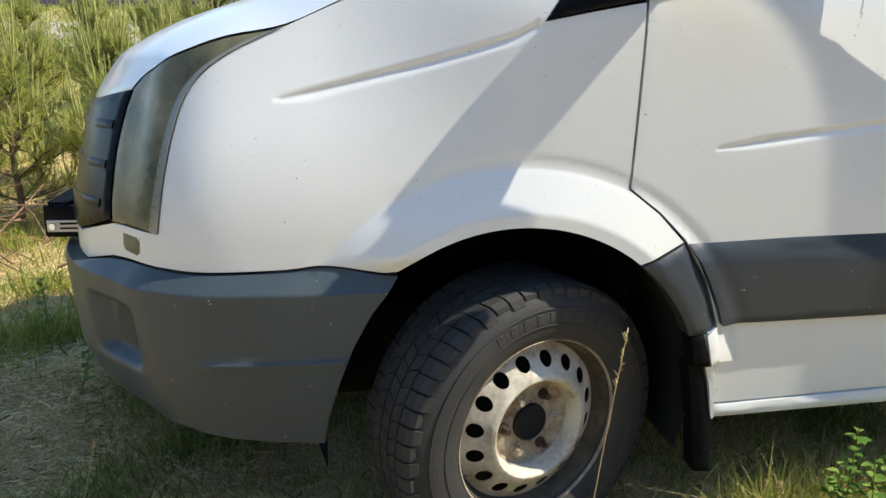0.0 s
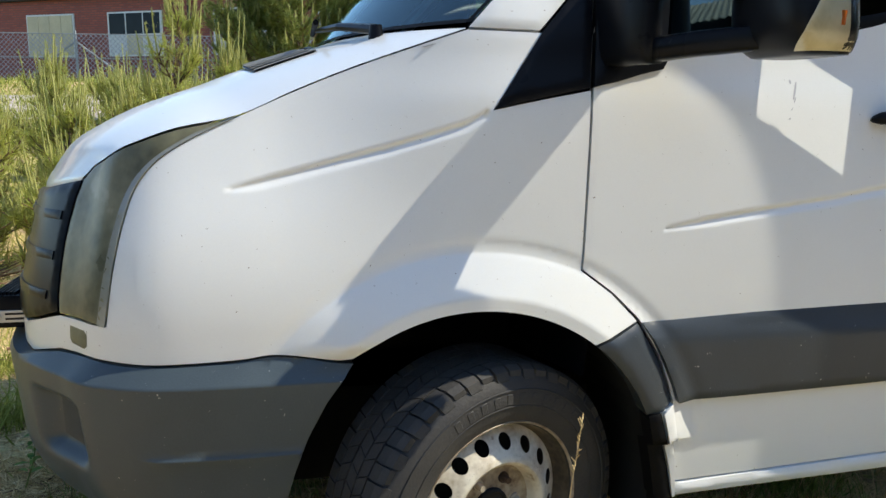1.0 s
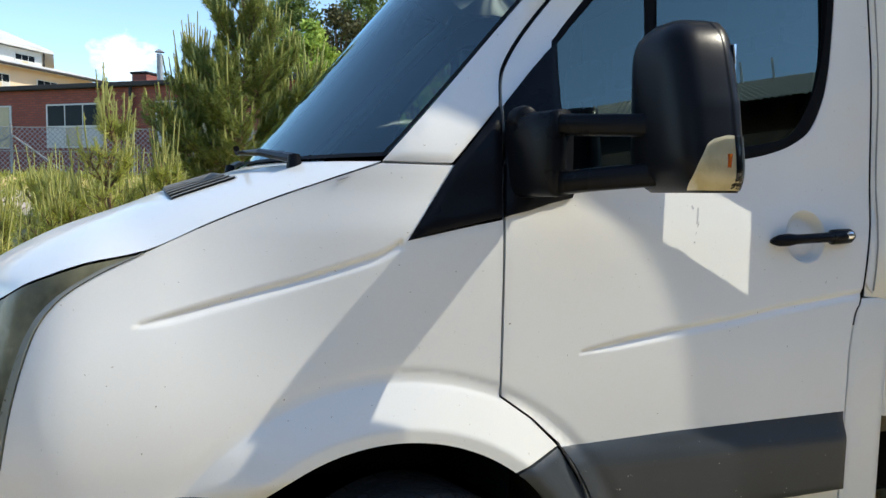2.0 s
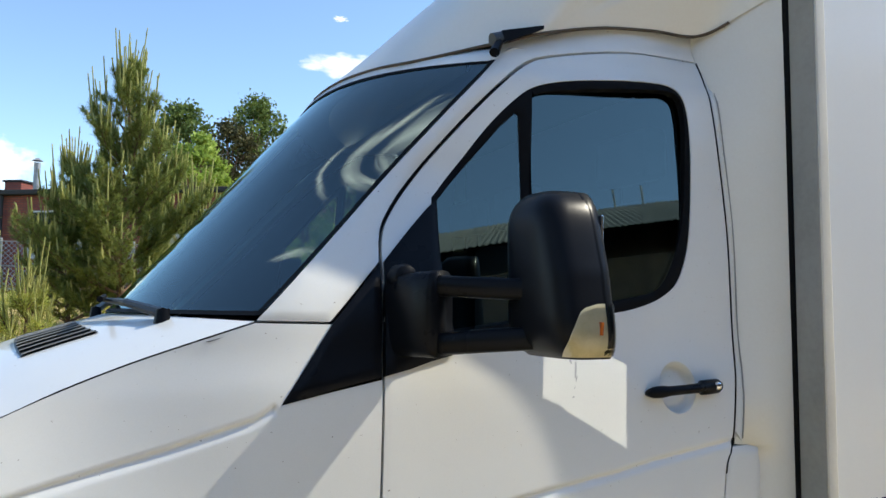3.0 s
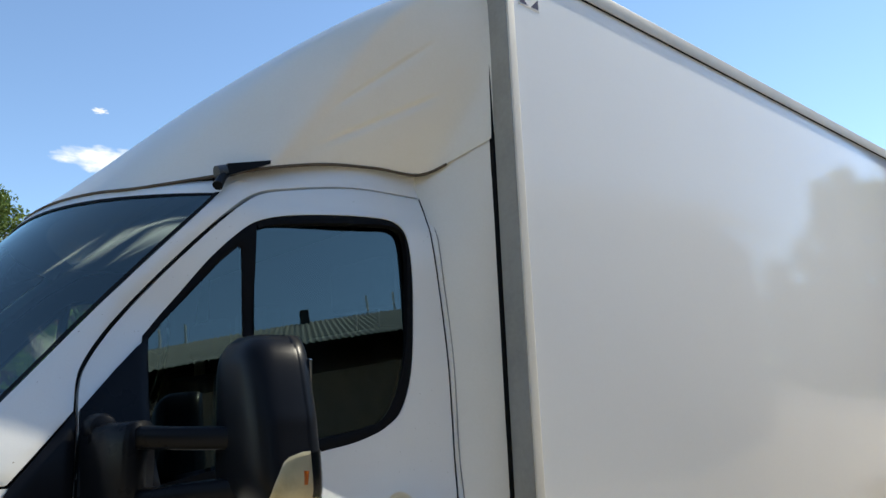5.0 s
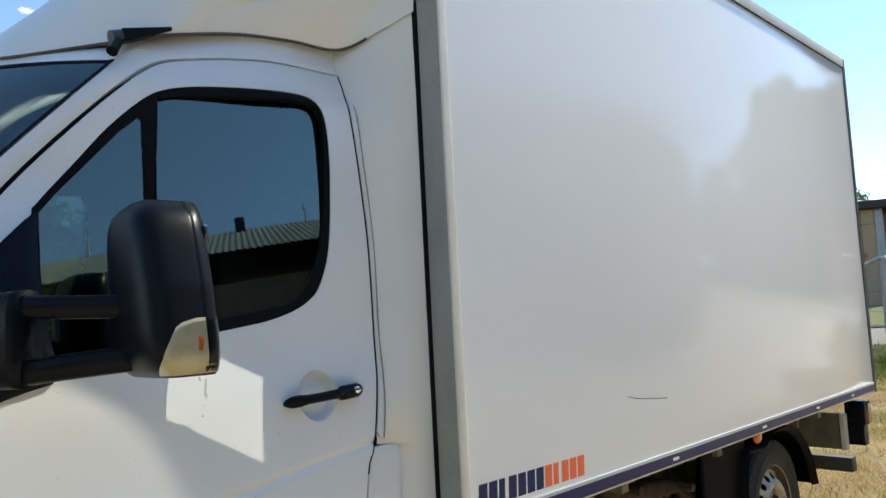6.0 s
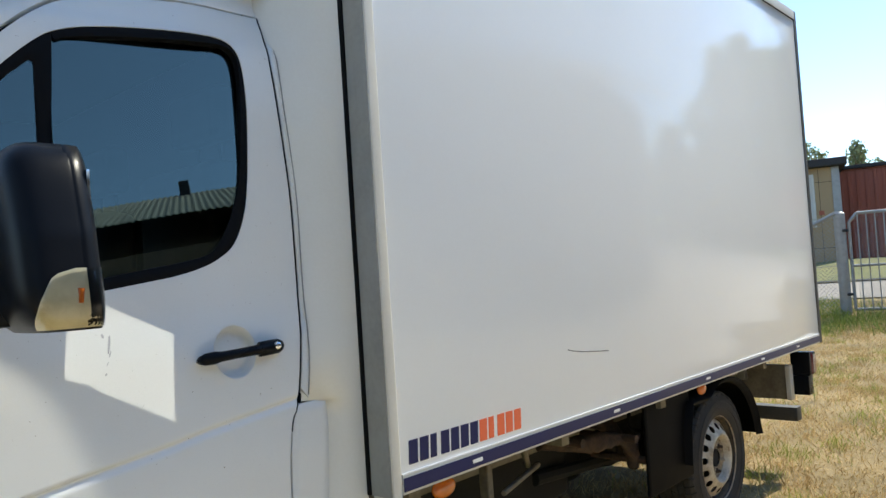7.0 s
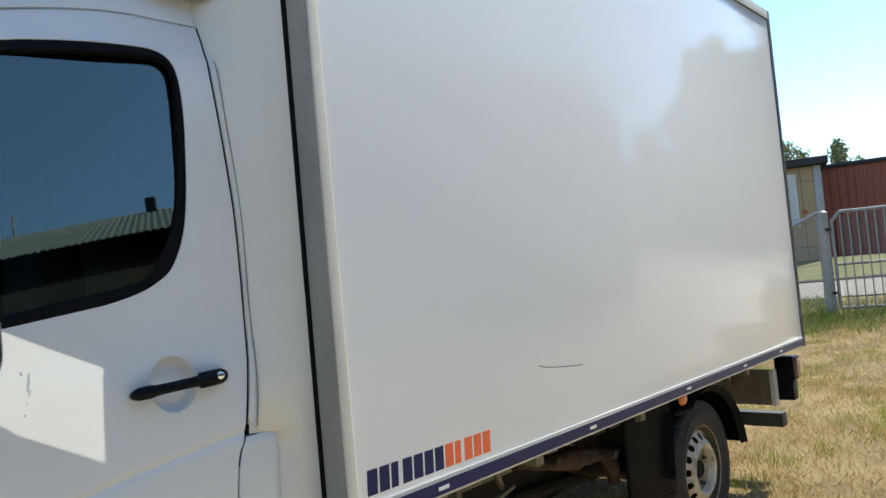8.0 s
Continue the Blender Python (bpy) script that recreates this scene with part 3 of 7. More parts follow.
panel("lens_edge", band + [(u - 0.020, z + (0.004 if z < 0.9 else -0.003)) for u, z in reversed(sp(LAMP_RIGHT)[3:])], LENSEDGE, headlamp, "milky grey lens edge", off=0.002, thick=0.003, rnd=0.001)
mirrored(panel("reflector", [(-0.861, 0.757), (-0.857, 0.797), (-0.925, 0.797), (-0.930, 0.760)], LAMPIN, truck, "dull side reflector", off=0.003, thick=0.006, rnd=0.003, res=0.01))
grille_loop = [(-0.985, 1.084), (-0.996, 1.047), (-1.001, 1.001), (-1.002, 0.959), (-0.999, 0.921), (-0.989, 0.852), (-0.979, 0.818), (-1.06, 0.792), (-1.17, 0.764), (-1.45, 0.757), (-1.7, 0.755), (-1.7, 1.01), (-1.45, 1.03), (-1.126, 1.060)]
grille = panel("grille", grille_loop, BLACKPL, truck, "black plastic grille corner with ribs", off=0.004, thick=0.03, rnd=0.005)
mirrored(grille)
for zr in (1.000, 0.918, 0.836):
    rib = panel("grille_rib", [(-1.022, zr), (-1.022, zr + 0.018), (-1.4, zr + 0.006), (-1.4, zr - 0.012)], BLACKPL, truck, off=0.010, thick=0.008, rnd=0.003, res=0.012)
    mirrored(rib)

# ---- bonnet: rows from the windscreen to the nose, each from the near gap to the far one
GAPU = [(-0.096, 1.4065), (-0.209, 1.3655), (-0.322, 1.3235), (-0.435, 1.2755), (-0.546, 1.2235), (-0.662, 1.199), (-0.751, 1.176), (-0.813, 1.160), (-0.867, 1.143), (-0.940, 1.121), (-0.982, 1.094)]
rows = []
gap_pts = [skin(p[0], p[1], -0.004) for p in spline([(a, b, 0) for a, b in GAPU], 4)]
N = len(gap_pts)
MIDLINE = spline([(-0.318, 0, 1.424), (-0.460, 0, 1.380), (-0.572, 0, 1.346), (-0.690, 0, 1.300), (-0.820, 0, 1.253), (-0.883, 0, 1.2235), (-0.946, 0, 1.1885), (-1.009, 0, 1.144), (-1.072, 0, 1.051)], 12)
run = np.concatenate([[0], np.cumsum([(q - p).length for p, q in zip(MIDLINE, MIDLINE[1:])])])
for i, e in enumerate(gap_pts):
    a = i / (N - 1) * run[-1]
    mx, mz = float(np.interp(a, run, [p.x for p in MIDLINE])), float(np.interp(a, run, [p.z for p in MIDLINE]))
    row = []
    for j in range(41):
        b = -1 + j / 20
        w = 1 - abs(b) ** 2.7
        row.append(Vector((e.x + (mx - e.x) * w, e.y + (TRUCK_W - 2 * e.y) * (b + 1) / 2, e.z + (mz - e.z) * (1 - abs(b) ** 2.2))))
    rows.append(row)
last, before = rows[-1], rows[-4]
for k in range(1, 9):
    f = k / 8
    row = []
    for j, (p, q) in enumerate(zip(last, before)):
        b = abs(-1 + j / 20)
        ease = 1 - b ** 7
        ahead = (p - q).normalized() * 0.0357 * ease
        down = Vector((-0.005, 0, -0.087)) * ease
        row.append(p + ahead * 2 * f * (1 - f) + down * f * f)
    rows.append(row)
bonnet = grid_part("bonnet", rows, WHITE, truck, "white bonnet with a black air vent")
BON = rows


def bonnet_at(a, b):
    """A point on the bonnet: a from the windscreen (0) to the nose (1), b from near side (-1) to far side (1)."""
    fi, fj = a * (N - 1), (b + 1) * 20
    i, j = min(N - 2, int(fi)), min(39, int(fj))
    p = BON[i][j].lerp(BON[i][j + 1], fj - j)
    q = BON[i + 1][j].lerp(BON[i + 1][j + 1], fj - j)
    return p.lerp(q, fi - i)


vent = part("bonnet_vent", mesh_from("bonnet_vent", [bonnet_at(0.13 + 0.165 * i / 6, -0.66 + 0.36 * j / 6) + Vector((0, 0, 0.002 + 0.005 * j / 6)) for i in range(7) for j in range(7)],
            [(i * 7 + j, i * 7 + j + 1, i * 7 + j + 8, i * 7 + j + 7) for i in range(6) for j in range(6)], BLACKPL), BLACKPL, bonnet, "black slatted air vent")
for k in range(7):
    f = k / 6
    pts = [bonnet_at(0.133 + 0.158 * j / 8, -0.648 + 0.336 * f) + Vector((0, 0, 0.0045 + 0.005 * f)) for j in range(9)]
    verts = [p + Vector((0, dy, dz)) for p in pts for dy, dz in ((0.016, -0.001), (0.016, 0.0015), (-0.006, 0.0028), (-0.007, 0.0))]
    faces = [(4 * i + m, 4 * i + (m + 1) % 4, 4 * i + 4 + (m + 1) % 4, 4 * i + 4 + m) for i in range(8) for m in range(4)] + [(3, 2, 1, 0), (32, 33, 34, 35)]
    part("slat", mesh_from("slat", verts, faces, SEALGREY, False), SEALGREY, vent, "grey slanting vent slat")

# ---- windscreen and its black border
EDGE = [skin(u, z, -0.006) for u, z in sp([(-0.085, 1.416), (-0.032, 1.474), (0.09, 1.612), (0.224, 1.767), (0.372, 1.936), (0.512, 2.090)], 4)]


def screen_row(e, k, grow=0.0):
    fwd = 0.285 + 0.02 * k
    up = 0.0 + 0.03 * k
    return [Vector((e.x - fwd * (1 - abs(-1 + j / 16) ** 2.4) - grow, e.y + (TRUCK_W - 2 * e.y) * j / 32, e.z + up * (1 - abs(-1 + j / 16) ** 2.2))) for j in range(33)]


SCREEN = [screen_row(e, i / (len(EDGE) - 1)) for i, e in enumerate(EDGE)]
screen = grid_part("windscreen", SCREEN[::-1], SCREENGLASS, truck, "large raked windscreen")
for side in (0, 1):
    sec = []
    for r in SCREEN:
        p, q = (r[0], r[1]) if side == 0 else (r[-1], r[-2])
        d = (q - p).normalized()
        sec.append([p + Vector((-0.004, 0, 0.004)), p + d * 0.013 + Vector((-0.004, 0, 0.004))])
    grid_part("screen_border", sec, RUBBER, screen)
grid_part("screen_border", [[p + Vector((-0.003, 0, 0.003)) for p in SCREEN[0]], [p + Vector((0.010, 0, 0.012)) for p in SCREEN[0]]], RUBBER, screen)
grid_part("screen_border", [[p + Vector((-0.003, 0, 0.003)) for p in SCREEN[-1]], [p + Vector((-0.010, 0, -0.007)) for p in SCREEN[-1]]], RUBBER, screen)
# scuttle between bonnet and glass
grid_part("scuttle", [[p + Vector((0.02, 0, -0.012)) for p in SCREEN[0]], [p + Vector((-0.10, 0, -0.05)) for p in SCREEN[0]]], BLACKPL, truck)
for y0 in (0.30, 1.15):
    w = empty("wiper", "", "")
    w.parent = truck
    tagged(w, "black windscreen wiper")
    base = SCREEN[0][int(32 * (y0 / 2))] + Vector((-0.03, 0, 0.004))
    tip = SCREEN[1][int(32 * ((y0 + 0.42) / 2))] + Vector((-0.035, 0, 0.02))
    mid = (base + tip) / 2 + Vector((-0.010, 0, 0.008))
    bmw = rod_bm(base, mid, 0.013, 0.010, seg=8)
    rod_bm(mid, tip, 0.010, 0.006, seg=8, bm=bmw)
    part("arm", bmw, BLACKPL, w)
    part("hub", rod_bm(base + Vector((0, 0, -0.03)), base + Vector((0, 0, 0.010)), 0.020, 0.014, seg=16), BLACKPL, w)
    part("blade", rod_bm(tip + Vector((-0.01, -0.22, 0.0)), tip + Vector((0.0, 0.25, 0.012)), 0.008, seg=6), RUBBER, w)

# ---- roof and wind deflector
front_rail = [SCREEN[-1][k] + Vector((0.016, 0, 0.030)) for k in (4, 7, 10, 13, 16)]
fair_low = spline([(1.362, -0.020, 2.352), (1.29, 0.065, 2.298), (1.205, 0.155, 2.247), (1.05, 0.176, 2.244), (0.90, 0.190, 2.232), (0.77, 0.203, 2.207), (0.65, 0.220, 2.175)] + [tuple(q) for q in front_rail], 18)
fair_top = spline([(1.364, -0.024, 2.362), (1.364, -0.026, 2.48), (1.364, -0.028, 2.60), (1.364, -0.028, 2.72), (1.364, -0.026, 2.82), (1.364, -0.018, 2.892), (1.364, 0.004, 2.926), (1.364, 0.08, 2.945), (1.364, 0.25, 2.952), (1.364, 0.50, 2.953), (1.364, 0.75, 2.953), (1.364, 1.0, 2.953)], 18)
rows = []
for i, (a, b) in enumerate(zip(fair_low, fair_top)):
    s = i / (len(fair_low) - 1)
    front = sstep(0.25, 0.56, s)
    hollow = -0.02 * (1 - front) * math.sin(math.pi * s)
    c1 = a.lerp(b, 0.30) + Vector((0.024 * front, hollow, 0.056 * front))
    c2 = a.lerp(b, 0.66) + Vector((-0.20 * front, hollow, 0.072 * front))
    row = []
    for k in range(121):
        t = k / 120
        p = a * (1 - t) ** 3 + c1 * 3 * t * (1 - t) ** 2 + c2 * 3 * t * t * (1 - t) + b * t ** 3
        for xa, za, xb, zb in ((0.84, 2.362, 1.20, 2.662), (0.80, 2.252, 1.25, 2.506)):
            if xa - 0.05 < p.x < xb + 0.03 and p.y < 0.4:
                q = (p.x - xa) / (xb - xa)
                dz = p.z - (za + (zb - za) * q)
                p.y += 0.009 * sstep(0.0, 0.35, q) * sstep(1.05, 0.70, q) * max(0.0, 1 - (dz / 0.010 if dz > 0 else -dz / 0.024))
        row.append(p)
    rows.append(row)
full = rows + [[Vector((p.x, TRUCK_W - p.y, p.z)) for p in r] for r in reversed(rows[:-1])]
seam = bmesh.new()
for a, b in zip(fair_low[24:], fair_low[25:]):
    rod_bm(a + Vector((0, -0.001, -0.002)), b + Vector((0, -0.001, -0.002)), 0.0045, seg=6, bm=seam)
part("deflector_seal", seam, DIRTSEAL, truck, "dirty rubber seal under the wind deflector")
grid_part("wind_deflector", full, CREAM, truck, "weathered white wind deflector above the cab")
top_edge = [p + Vector((-0.004, 0, 0.002)) for p in SCREEN[-1]]
grid_part("roof_front", [top_edge, [p + Vector((0.012, 0, 0.022)) for p in SCREEN[-1]], [p + Vector((0.05, 0, 0.045)) for p in SCREEN[-1]], [p + Vector((0.12, 0, 0.05)) for p in SCREEN[-1]]], WHITE, truck, "white roof edge above the windscreen")
roof_rows = []
for k in range(5):
    x = 0.62 + 0.62 * k / 4
    roof_rows.append([Vector((x, 0.26 + 1.48 * j / 8, 2.15 + 0.008 * math.sin(math.pi * j / 8))) for j in range(9)])
grid_part("cab_roof", roof_rows, WHITE, truck)
strip_rows = []
LINE = [(1.232, 0.78), (1.232, 0.9), (1.242, 1.034), (1.240, 1.084), (1.163, 1.097), (1.183, 1.226), (1.195, 1.45), (1.200, 1.65), (1.196, 1.80), (1.190, 1.95), (1.192, 2.1), (1.20, 2.20), (1.205, 2.275)]
for u, z in LINE:
    a = skin(u, z, -0.014)
    b = Vector((1.362, -0.012, z + (0.077 if z > 2.25 else 0.04 * sstep(1.8, 2.25, z))))
    strip_rows.append([a.lerp(b, j / 8) + Vector((0, -0.008 * math.sin(math.pi * j / 8), 0)) for j in range(9)])
gap_filler = grid_part("gap_filler", strip_rows, CREAM, truck, "cream filler panel between cab and box")
mirrored(gap_filler)
# small lamp at the screen's upper corner: round end, dark tapering body along the roof edge
tube = part("roof_lamp", rod_bm((0.556, 0.222, 2.150), (0.580, 0.222, 2.158), 0.019, seg=20), GREYPL, truck, "small grey clearance lamp")
part("lamp_foot", mesh_from("lamp_foot", [(0.578, 0.205, 2.142), (0.578, 0.205, 2.176), (0.578, 0.240, 2.176), (0.578, 0.240, 2.142), (0.700, 0.196, 2.196), (0.700, 0.196, 2.206), (0.700, 0.250, 2.206), (0.700, 0.250, 2.196)],
     [(0, 1, 2, 3), (4, 7, 6, 5), (0, 4, 5, 1), (1, 5, 6, 2), (2, 6, 7, 3), (3, 7, 4, 0)], BLACKPL, False), BLACKPL, tube, "dark tapering lamp body")
part("lamp_stem", rod_bm((0.575, 0.218, 2.150), (0.545, 0.190, 2.105), 0.011, 0.014, seg=10), BLACKPL, tube)

# ---- wheel housing, floor, underside
bm = bmesh.new()
a0 = arc(*ARCH, 0.445, 200, -20, 28)
vs0 = [bm.verts.new((p[0], 0.03, p[1])) for p in a0]
vs1 = [bm.verts.new((p[0], 0.42, p[1])) for p in a0]
for k in range(len(a0) - 1):
    bm.faces.new((vs0[k], vs0[k + 1], vs1[k + 1], vs1[k]))
bm.faces.new(list(reversed(vs1)))
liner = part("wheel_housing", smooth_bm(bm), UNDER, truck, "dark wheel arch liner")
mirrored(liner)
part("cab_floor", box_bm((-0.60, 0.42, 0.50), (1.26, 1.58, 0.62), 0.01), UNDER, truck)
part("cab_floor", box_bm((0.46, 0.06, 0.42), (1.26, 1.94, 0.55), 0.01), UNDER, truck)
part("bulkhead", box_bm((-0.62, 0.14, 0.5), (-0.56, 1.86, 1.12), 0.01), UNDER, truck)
part("rear_wall", box_bm((1.235, 0.24, 0.55), (1.26, 1.76, 2.18), 0.004), SHELL, truck)

# ---- cab inside
dash = []
for k, (x, z) in enumerate([(0.02, 1.38), (0.12, 1.405), (0.22, 1.40), (0.30, 1.36), (0.33, 1.25), (0.28, 1.10), (0.24, 0.62)]):
    dash.append([Vector((x - 0.16 * (1 - (2 * j / 12 - 1) ** 2), 0.10 + 1.80 * j / 12, z)) for j in range(13)])
dash.insert(0, [p + Vector((-0.14, 0, -0.02)) for p in dash[0]])
grid_part("dashboard", dash, BLACKPL, truck, "dark dashboard")
bm = bmesh.new()
bmesh.ops.create_circle(bm, segments=8, radius=0.015)
ring = []
for k in range(32):
    a = 2 * math.pi * k / 32
    ring.append([Vector((0, (0.19 + 0.014 * math.cos(b * math.pi / 4)) * math.cos(a), (0.19 + 0.014 * math.cos(b * math.pi / 4)) * math.sin(a))) + Vector((0.014 * math.sin(b * math.pi / 4), 0, 0)) for b in range(8)])
bm.free()
ring.append(ring[0])
wheel = grid_part("steering_wheel", ring, BLACKPL, truck, "black steering wheel", closed=True)
wheel.matrix_world = pose(0.42, 0.52, 1.33, 0, 28, 0)
for y0 in (0.22, 0.98, 1.43):
    seat = empty("seat", "", "")
    seat.parent = truck
    tagged(seat, "dark cloth cab seat")
    wd = 0.46 if y0 < 0.5 else 0.38
    part("seat_cushion", box_bm((0.58, y0, 0.72), (1.08, y0 + wd, 0.95), 0.05, 4), SEATCLOTH, seat)
    top = 1.77 if y0 < 0.5 else 1.70
    bmb = box_bm((1.07, y0, 0.93), (1.22, y0 + wd, top), 0.05, 4)
    part("backrest", bmb, SEATCLOTH, seat)
    part("headrest", box_bm((1.14, y0 + wd / 2 - 0.14, top + 0.075), (1.225, y0 + wd / 2 + 0.14, top + 0.24), 0.035, 4), SEATCLOTH, seat)
    for dy in (-0.063, 0.063):
        part("headrest_rod", rod_bm((1.20, y0 + wd / 2 + dy, top - 0.03), (1.20, y0 + wd / 2 + dy, top + 0.10), 0.006, seg=10), BLACKPL, seat)

# ---- wing mirror
mirror = empty("wing_mirror", "", "")
mirror.parent = truck
tagged(mirror, "large black wing mirror on twin arms")


def rounded_prism(sections, ring=32, power=3.2):
    """Rounded sections stacked upwards: (z, x0, x1, y0, y1)."""
    rows = []
    for z, x0, x1, y0, y1 in sections:
        row = []
        for k in range(ring):
            a = 2 * math.pi * k / ring
            c, s = math.cos(a), math.sin(a)
            row.append(Vector(((x0 + x1) / 2 + (x1 - x0) / 2 * math.copysign(abs(c) ** (2 / power), c), (y0 + y1) / 2 + (y1 - y0) / 2 * math.copysign(abs(s) ** (2 / power), s), z)))
        rows.append(row)
    return rows


HX0, HX1 = 0.393, 0.511
secs = []
for k in range(25):
    s = k / 24
    z = 1.350 + 0.324 * s
    e = 1 - (abs(2 * s - 1) ** 7) * 0.30
    y0 = -0.388 + 0.100 * s ** 0.9 + 0.044 * max(0.0, 0.5 - s)
    secs.append((z, HX0 + (1 - e) * 0.12, HX1, y0 + (1 - e) * 0.12, -0.115 - (1 - e) * 0.10))
RING = 64
shell_secs = [(z, x0, x1 + 0.022, y0, y1) for z, x0, x1, y0, y1 in secs]
rows = rounded_prism(shell_secs, RING, 3.7)
cen0 = [sum((p for p in rows[0]), Vector()) / RING] * RING
cen1 = [sum((p for p in rows[-1]), Vector()) / RING] * RING
grid_part("housing", [cen0] + rows + [cen1], BLACKPL, mirror, "black mirror housing", closed=True)
rim_rows = []
for (z, x0, x1, y0, y1), row in zip(shell_secs, rows):
    cx, cy = (x0 + x1) / 2, (y0 + y1) / 2
    rim_rows.append([Vector((max(HX1 - 0.022, cx + (p.x - cx) * 1.015), cy + (p.y - cy) * (1.014 if p.x > HX1 - 0.022 else 0.98), p.z)) for p in row])
grid_part("rear_rim", rim_rows, BLACKPL, mirror, closed=True)
part("mirror_glass", box_bm((HX1 + 0.006, -0.30, 1.390), (HX1 + 0.012, -0.145, 1.625), 0.002), MIRRORGLASS, mirror, "silvered mirror glass")
# indicator lens on the lower outer corner of the housing
lens_rows = []
for k in range(14):
    s = 0.012 + 0.305 * k / 13
    a0, a1 = radians(float(np.interp(s, (0.012, 0.1, 0.2, 0.27, 0.317), (-153, -128, -110, -100, -88)))), radians(-6)
    e = 1 - (abs(2 * s - 1) ** 7) * 0.30
    x0, x1 = HX0 + (1 - e) * 0.12, HX1 + 0.022
    y0, y1 = -0.388 + 0.100 * s ** 0.9 + 0.044 * max(0.0, 0.5 - s) + (1 - e) * 0.12, -0.115 - (1 - e) * 0.10
    row = []
    for j in range(17):
        a = a0 + (a1 - a0) * j / 16
        c, sn = math.cos(a), math.sin(a)
        row.append(Vector(((x0 + x1) / 2 + ((x1 - x0) / 2 + 0.0008) * math.copysign(abs(c) ** (2 / 3.7), c), (y0 + y1) / 2 + ((y1 - y0) / 2 + 0.0012) * math.copysign(abs(sn) ** (2 / 3.7), sn), 1.350 + 0.324 * s)))
    lens_rows.append(row)
lens = grid_part("indicator", lens_rows, LENSBACK, mirror, "clear indicator lens with a yellowed reflector")
cover = []
for row in lens_rows:
    cover.append([p + Vector((0.0016, -0.0022, 0)) for p in row])
grid_part("lens_cover", cover, LENSGLASS, lens, "clear plastic cover")
pb = lens_rows[7][4]
part("bulb", rod_bm(pb + Vector((0.000, 0.0050, -0.012)), pb + Vector((0.002, 0.0050, 0.012)), 0.0068, seg=12), AMBER, lens, "amber bulb")


def bar(points, ry, rz, n=14):
    """A rounded bar along points: half thickness across and half height."""
    rows = []
    for i, p in enumerate(points):
        d = (points[min(i + 1, len(points) - 1)] - points[max(i - 1, 0)]).normalized()
        side = d.cross(Vector((0, 0, 1))).normalized()
        row = []
        for k in range(n):
            a = 2 * math.pi * k / n
            c, s = math.cos(a), math.sin(a)
            row.append(p + side * ry * math.copysign(abs(c) ** 0.5, c) + Vector((0, 0, 1)) * rz * math.copysign(abs(s) ** 0.5, s))
        rows.append(row)
    return [[points[0]] * n] + rows + [[points[-1]] * n]


up = spline([(0.235, 0.03, 1.492), (0.262, -0.045, 1.490), (0.33, -0.13, 1.484), (0.43, -0.21, 1.480)], 5)
grid_part("arm", bar(up, 0.024, 0.022), BLACKPL, mirror, closed=True)
low = spline([(0.25, 0.02, 1.365), (0.272, -0.045, 1.366), (0.335, -0.13, 1.376), (0.43, -0.21, 1.386)], 5)
grid_part("arm", bar(low, 0.026, 0.024), BLACKPL, mirror, closed=True)
root = spline([(0.240, 0.075, 1.427), (0.246, 0.03, 1.427), (0.258, -0.03, 1.429), (0.282, -0.080, 1.430)], 3)
grid_part("arm_root", bar(root, 0.034, 0.090, 20), BLACKPL, mirror, closed=True)
part("pivot_cap", lathe_bm([(0.0, -0.022), (0.014, -0.021), (0.025, -0.015), (0.029, -0.005), (0.029, 0.03)], 24), BLACKPL, mirror, "domed black pivot cap").location = (0.238, 0.028, 1.508)
far_mirror = []
for o in list(mirror.children):
    m2 = o.copy()
    scene.collection.objects.link(m2)
    far_mirror.append(m2)
mirror2 = empty("wing_mirror", "", "")
mirror2.parent = truck
tagged(mirror2, "large black wing mirror on twin arms")
mirror2.scale.y, mirror2.location.y = -1, TRUCK_W
for o in far_mirror:
    o.parent = mirror2

glint = new("mirror_sunlight", glint_data)
GLINT_WAY = Vector((0.634, 0.773, -0.95)).normalized()
glint.matrix_world = look(Vector((0.590, -0.12, 1.453)), Vector((0.590, -0.12, 1.453)) + GLINT_WAY)

# ---- door handle
handle = part("door_handle", mesh_from("door_handle", *(lambda rows: ([p for r in rows for p in r], [(i * 12 + j, i * 12 + (j + 1) % 12, (i + 1) * 12 + (j + 1) % 12, (i + 1) * 12 + j) for i in range(len(rows) - 1) for j in range(12)]))(
    [[skin(0.866 + 0.235 * s, 1.2415 + 0.010 * s + 0.5 * hz * math.sin(2 * math.pi * j / 12), 0.030 + 0.014 * math.cos(2 * math.pi * j / 12) - dip) for j in range(12)]
     for s, hz, dip in ((0, 0.002, 0.022), (0.015, 0.020, 0.016), (0.05, 0.028, 0.010), (0.15, 0.030, 0.004), (0.22, 0.024, 0.0), (0.4, 0.023, -0.003), (0.60, 0.024, -0.001), (0.66, 0.026, 0.0), (0.67, 0.036, 0.002), (0.80, 0.037, 0.004), (0.93, 0.036, 0.008), (0.985, 0.026, 0.014), (1.0, 0.004, 0.024))]), BLACKPL), BLACKPL, door, "black pull handle")
lock = part("lock", lathe_bm([(0.0, -0.004), (0.006, -0.004), (0.009, -0.002), (0.010, 0.004)], 20), CHROME, handle, "chrome lock barrel")
lock.location = skin(1.070, 1.251, 0.043)
for o in (handle,):
    m2 = mirrored(o)
    m2.parent = truck
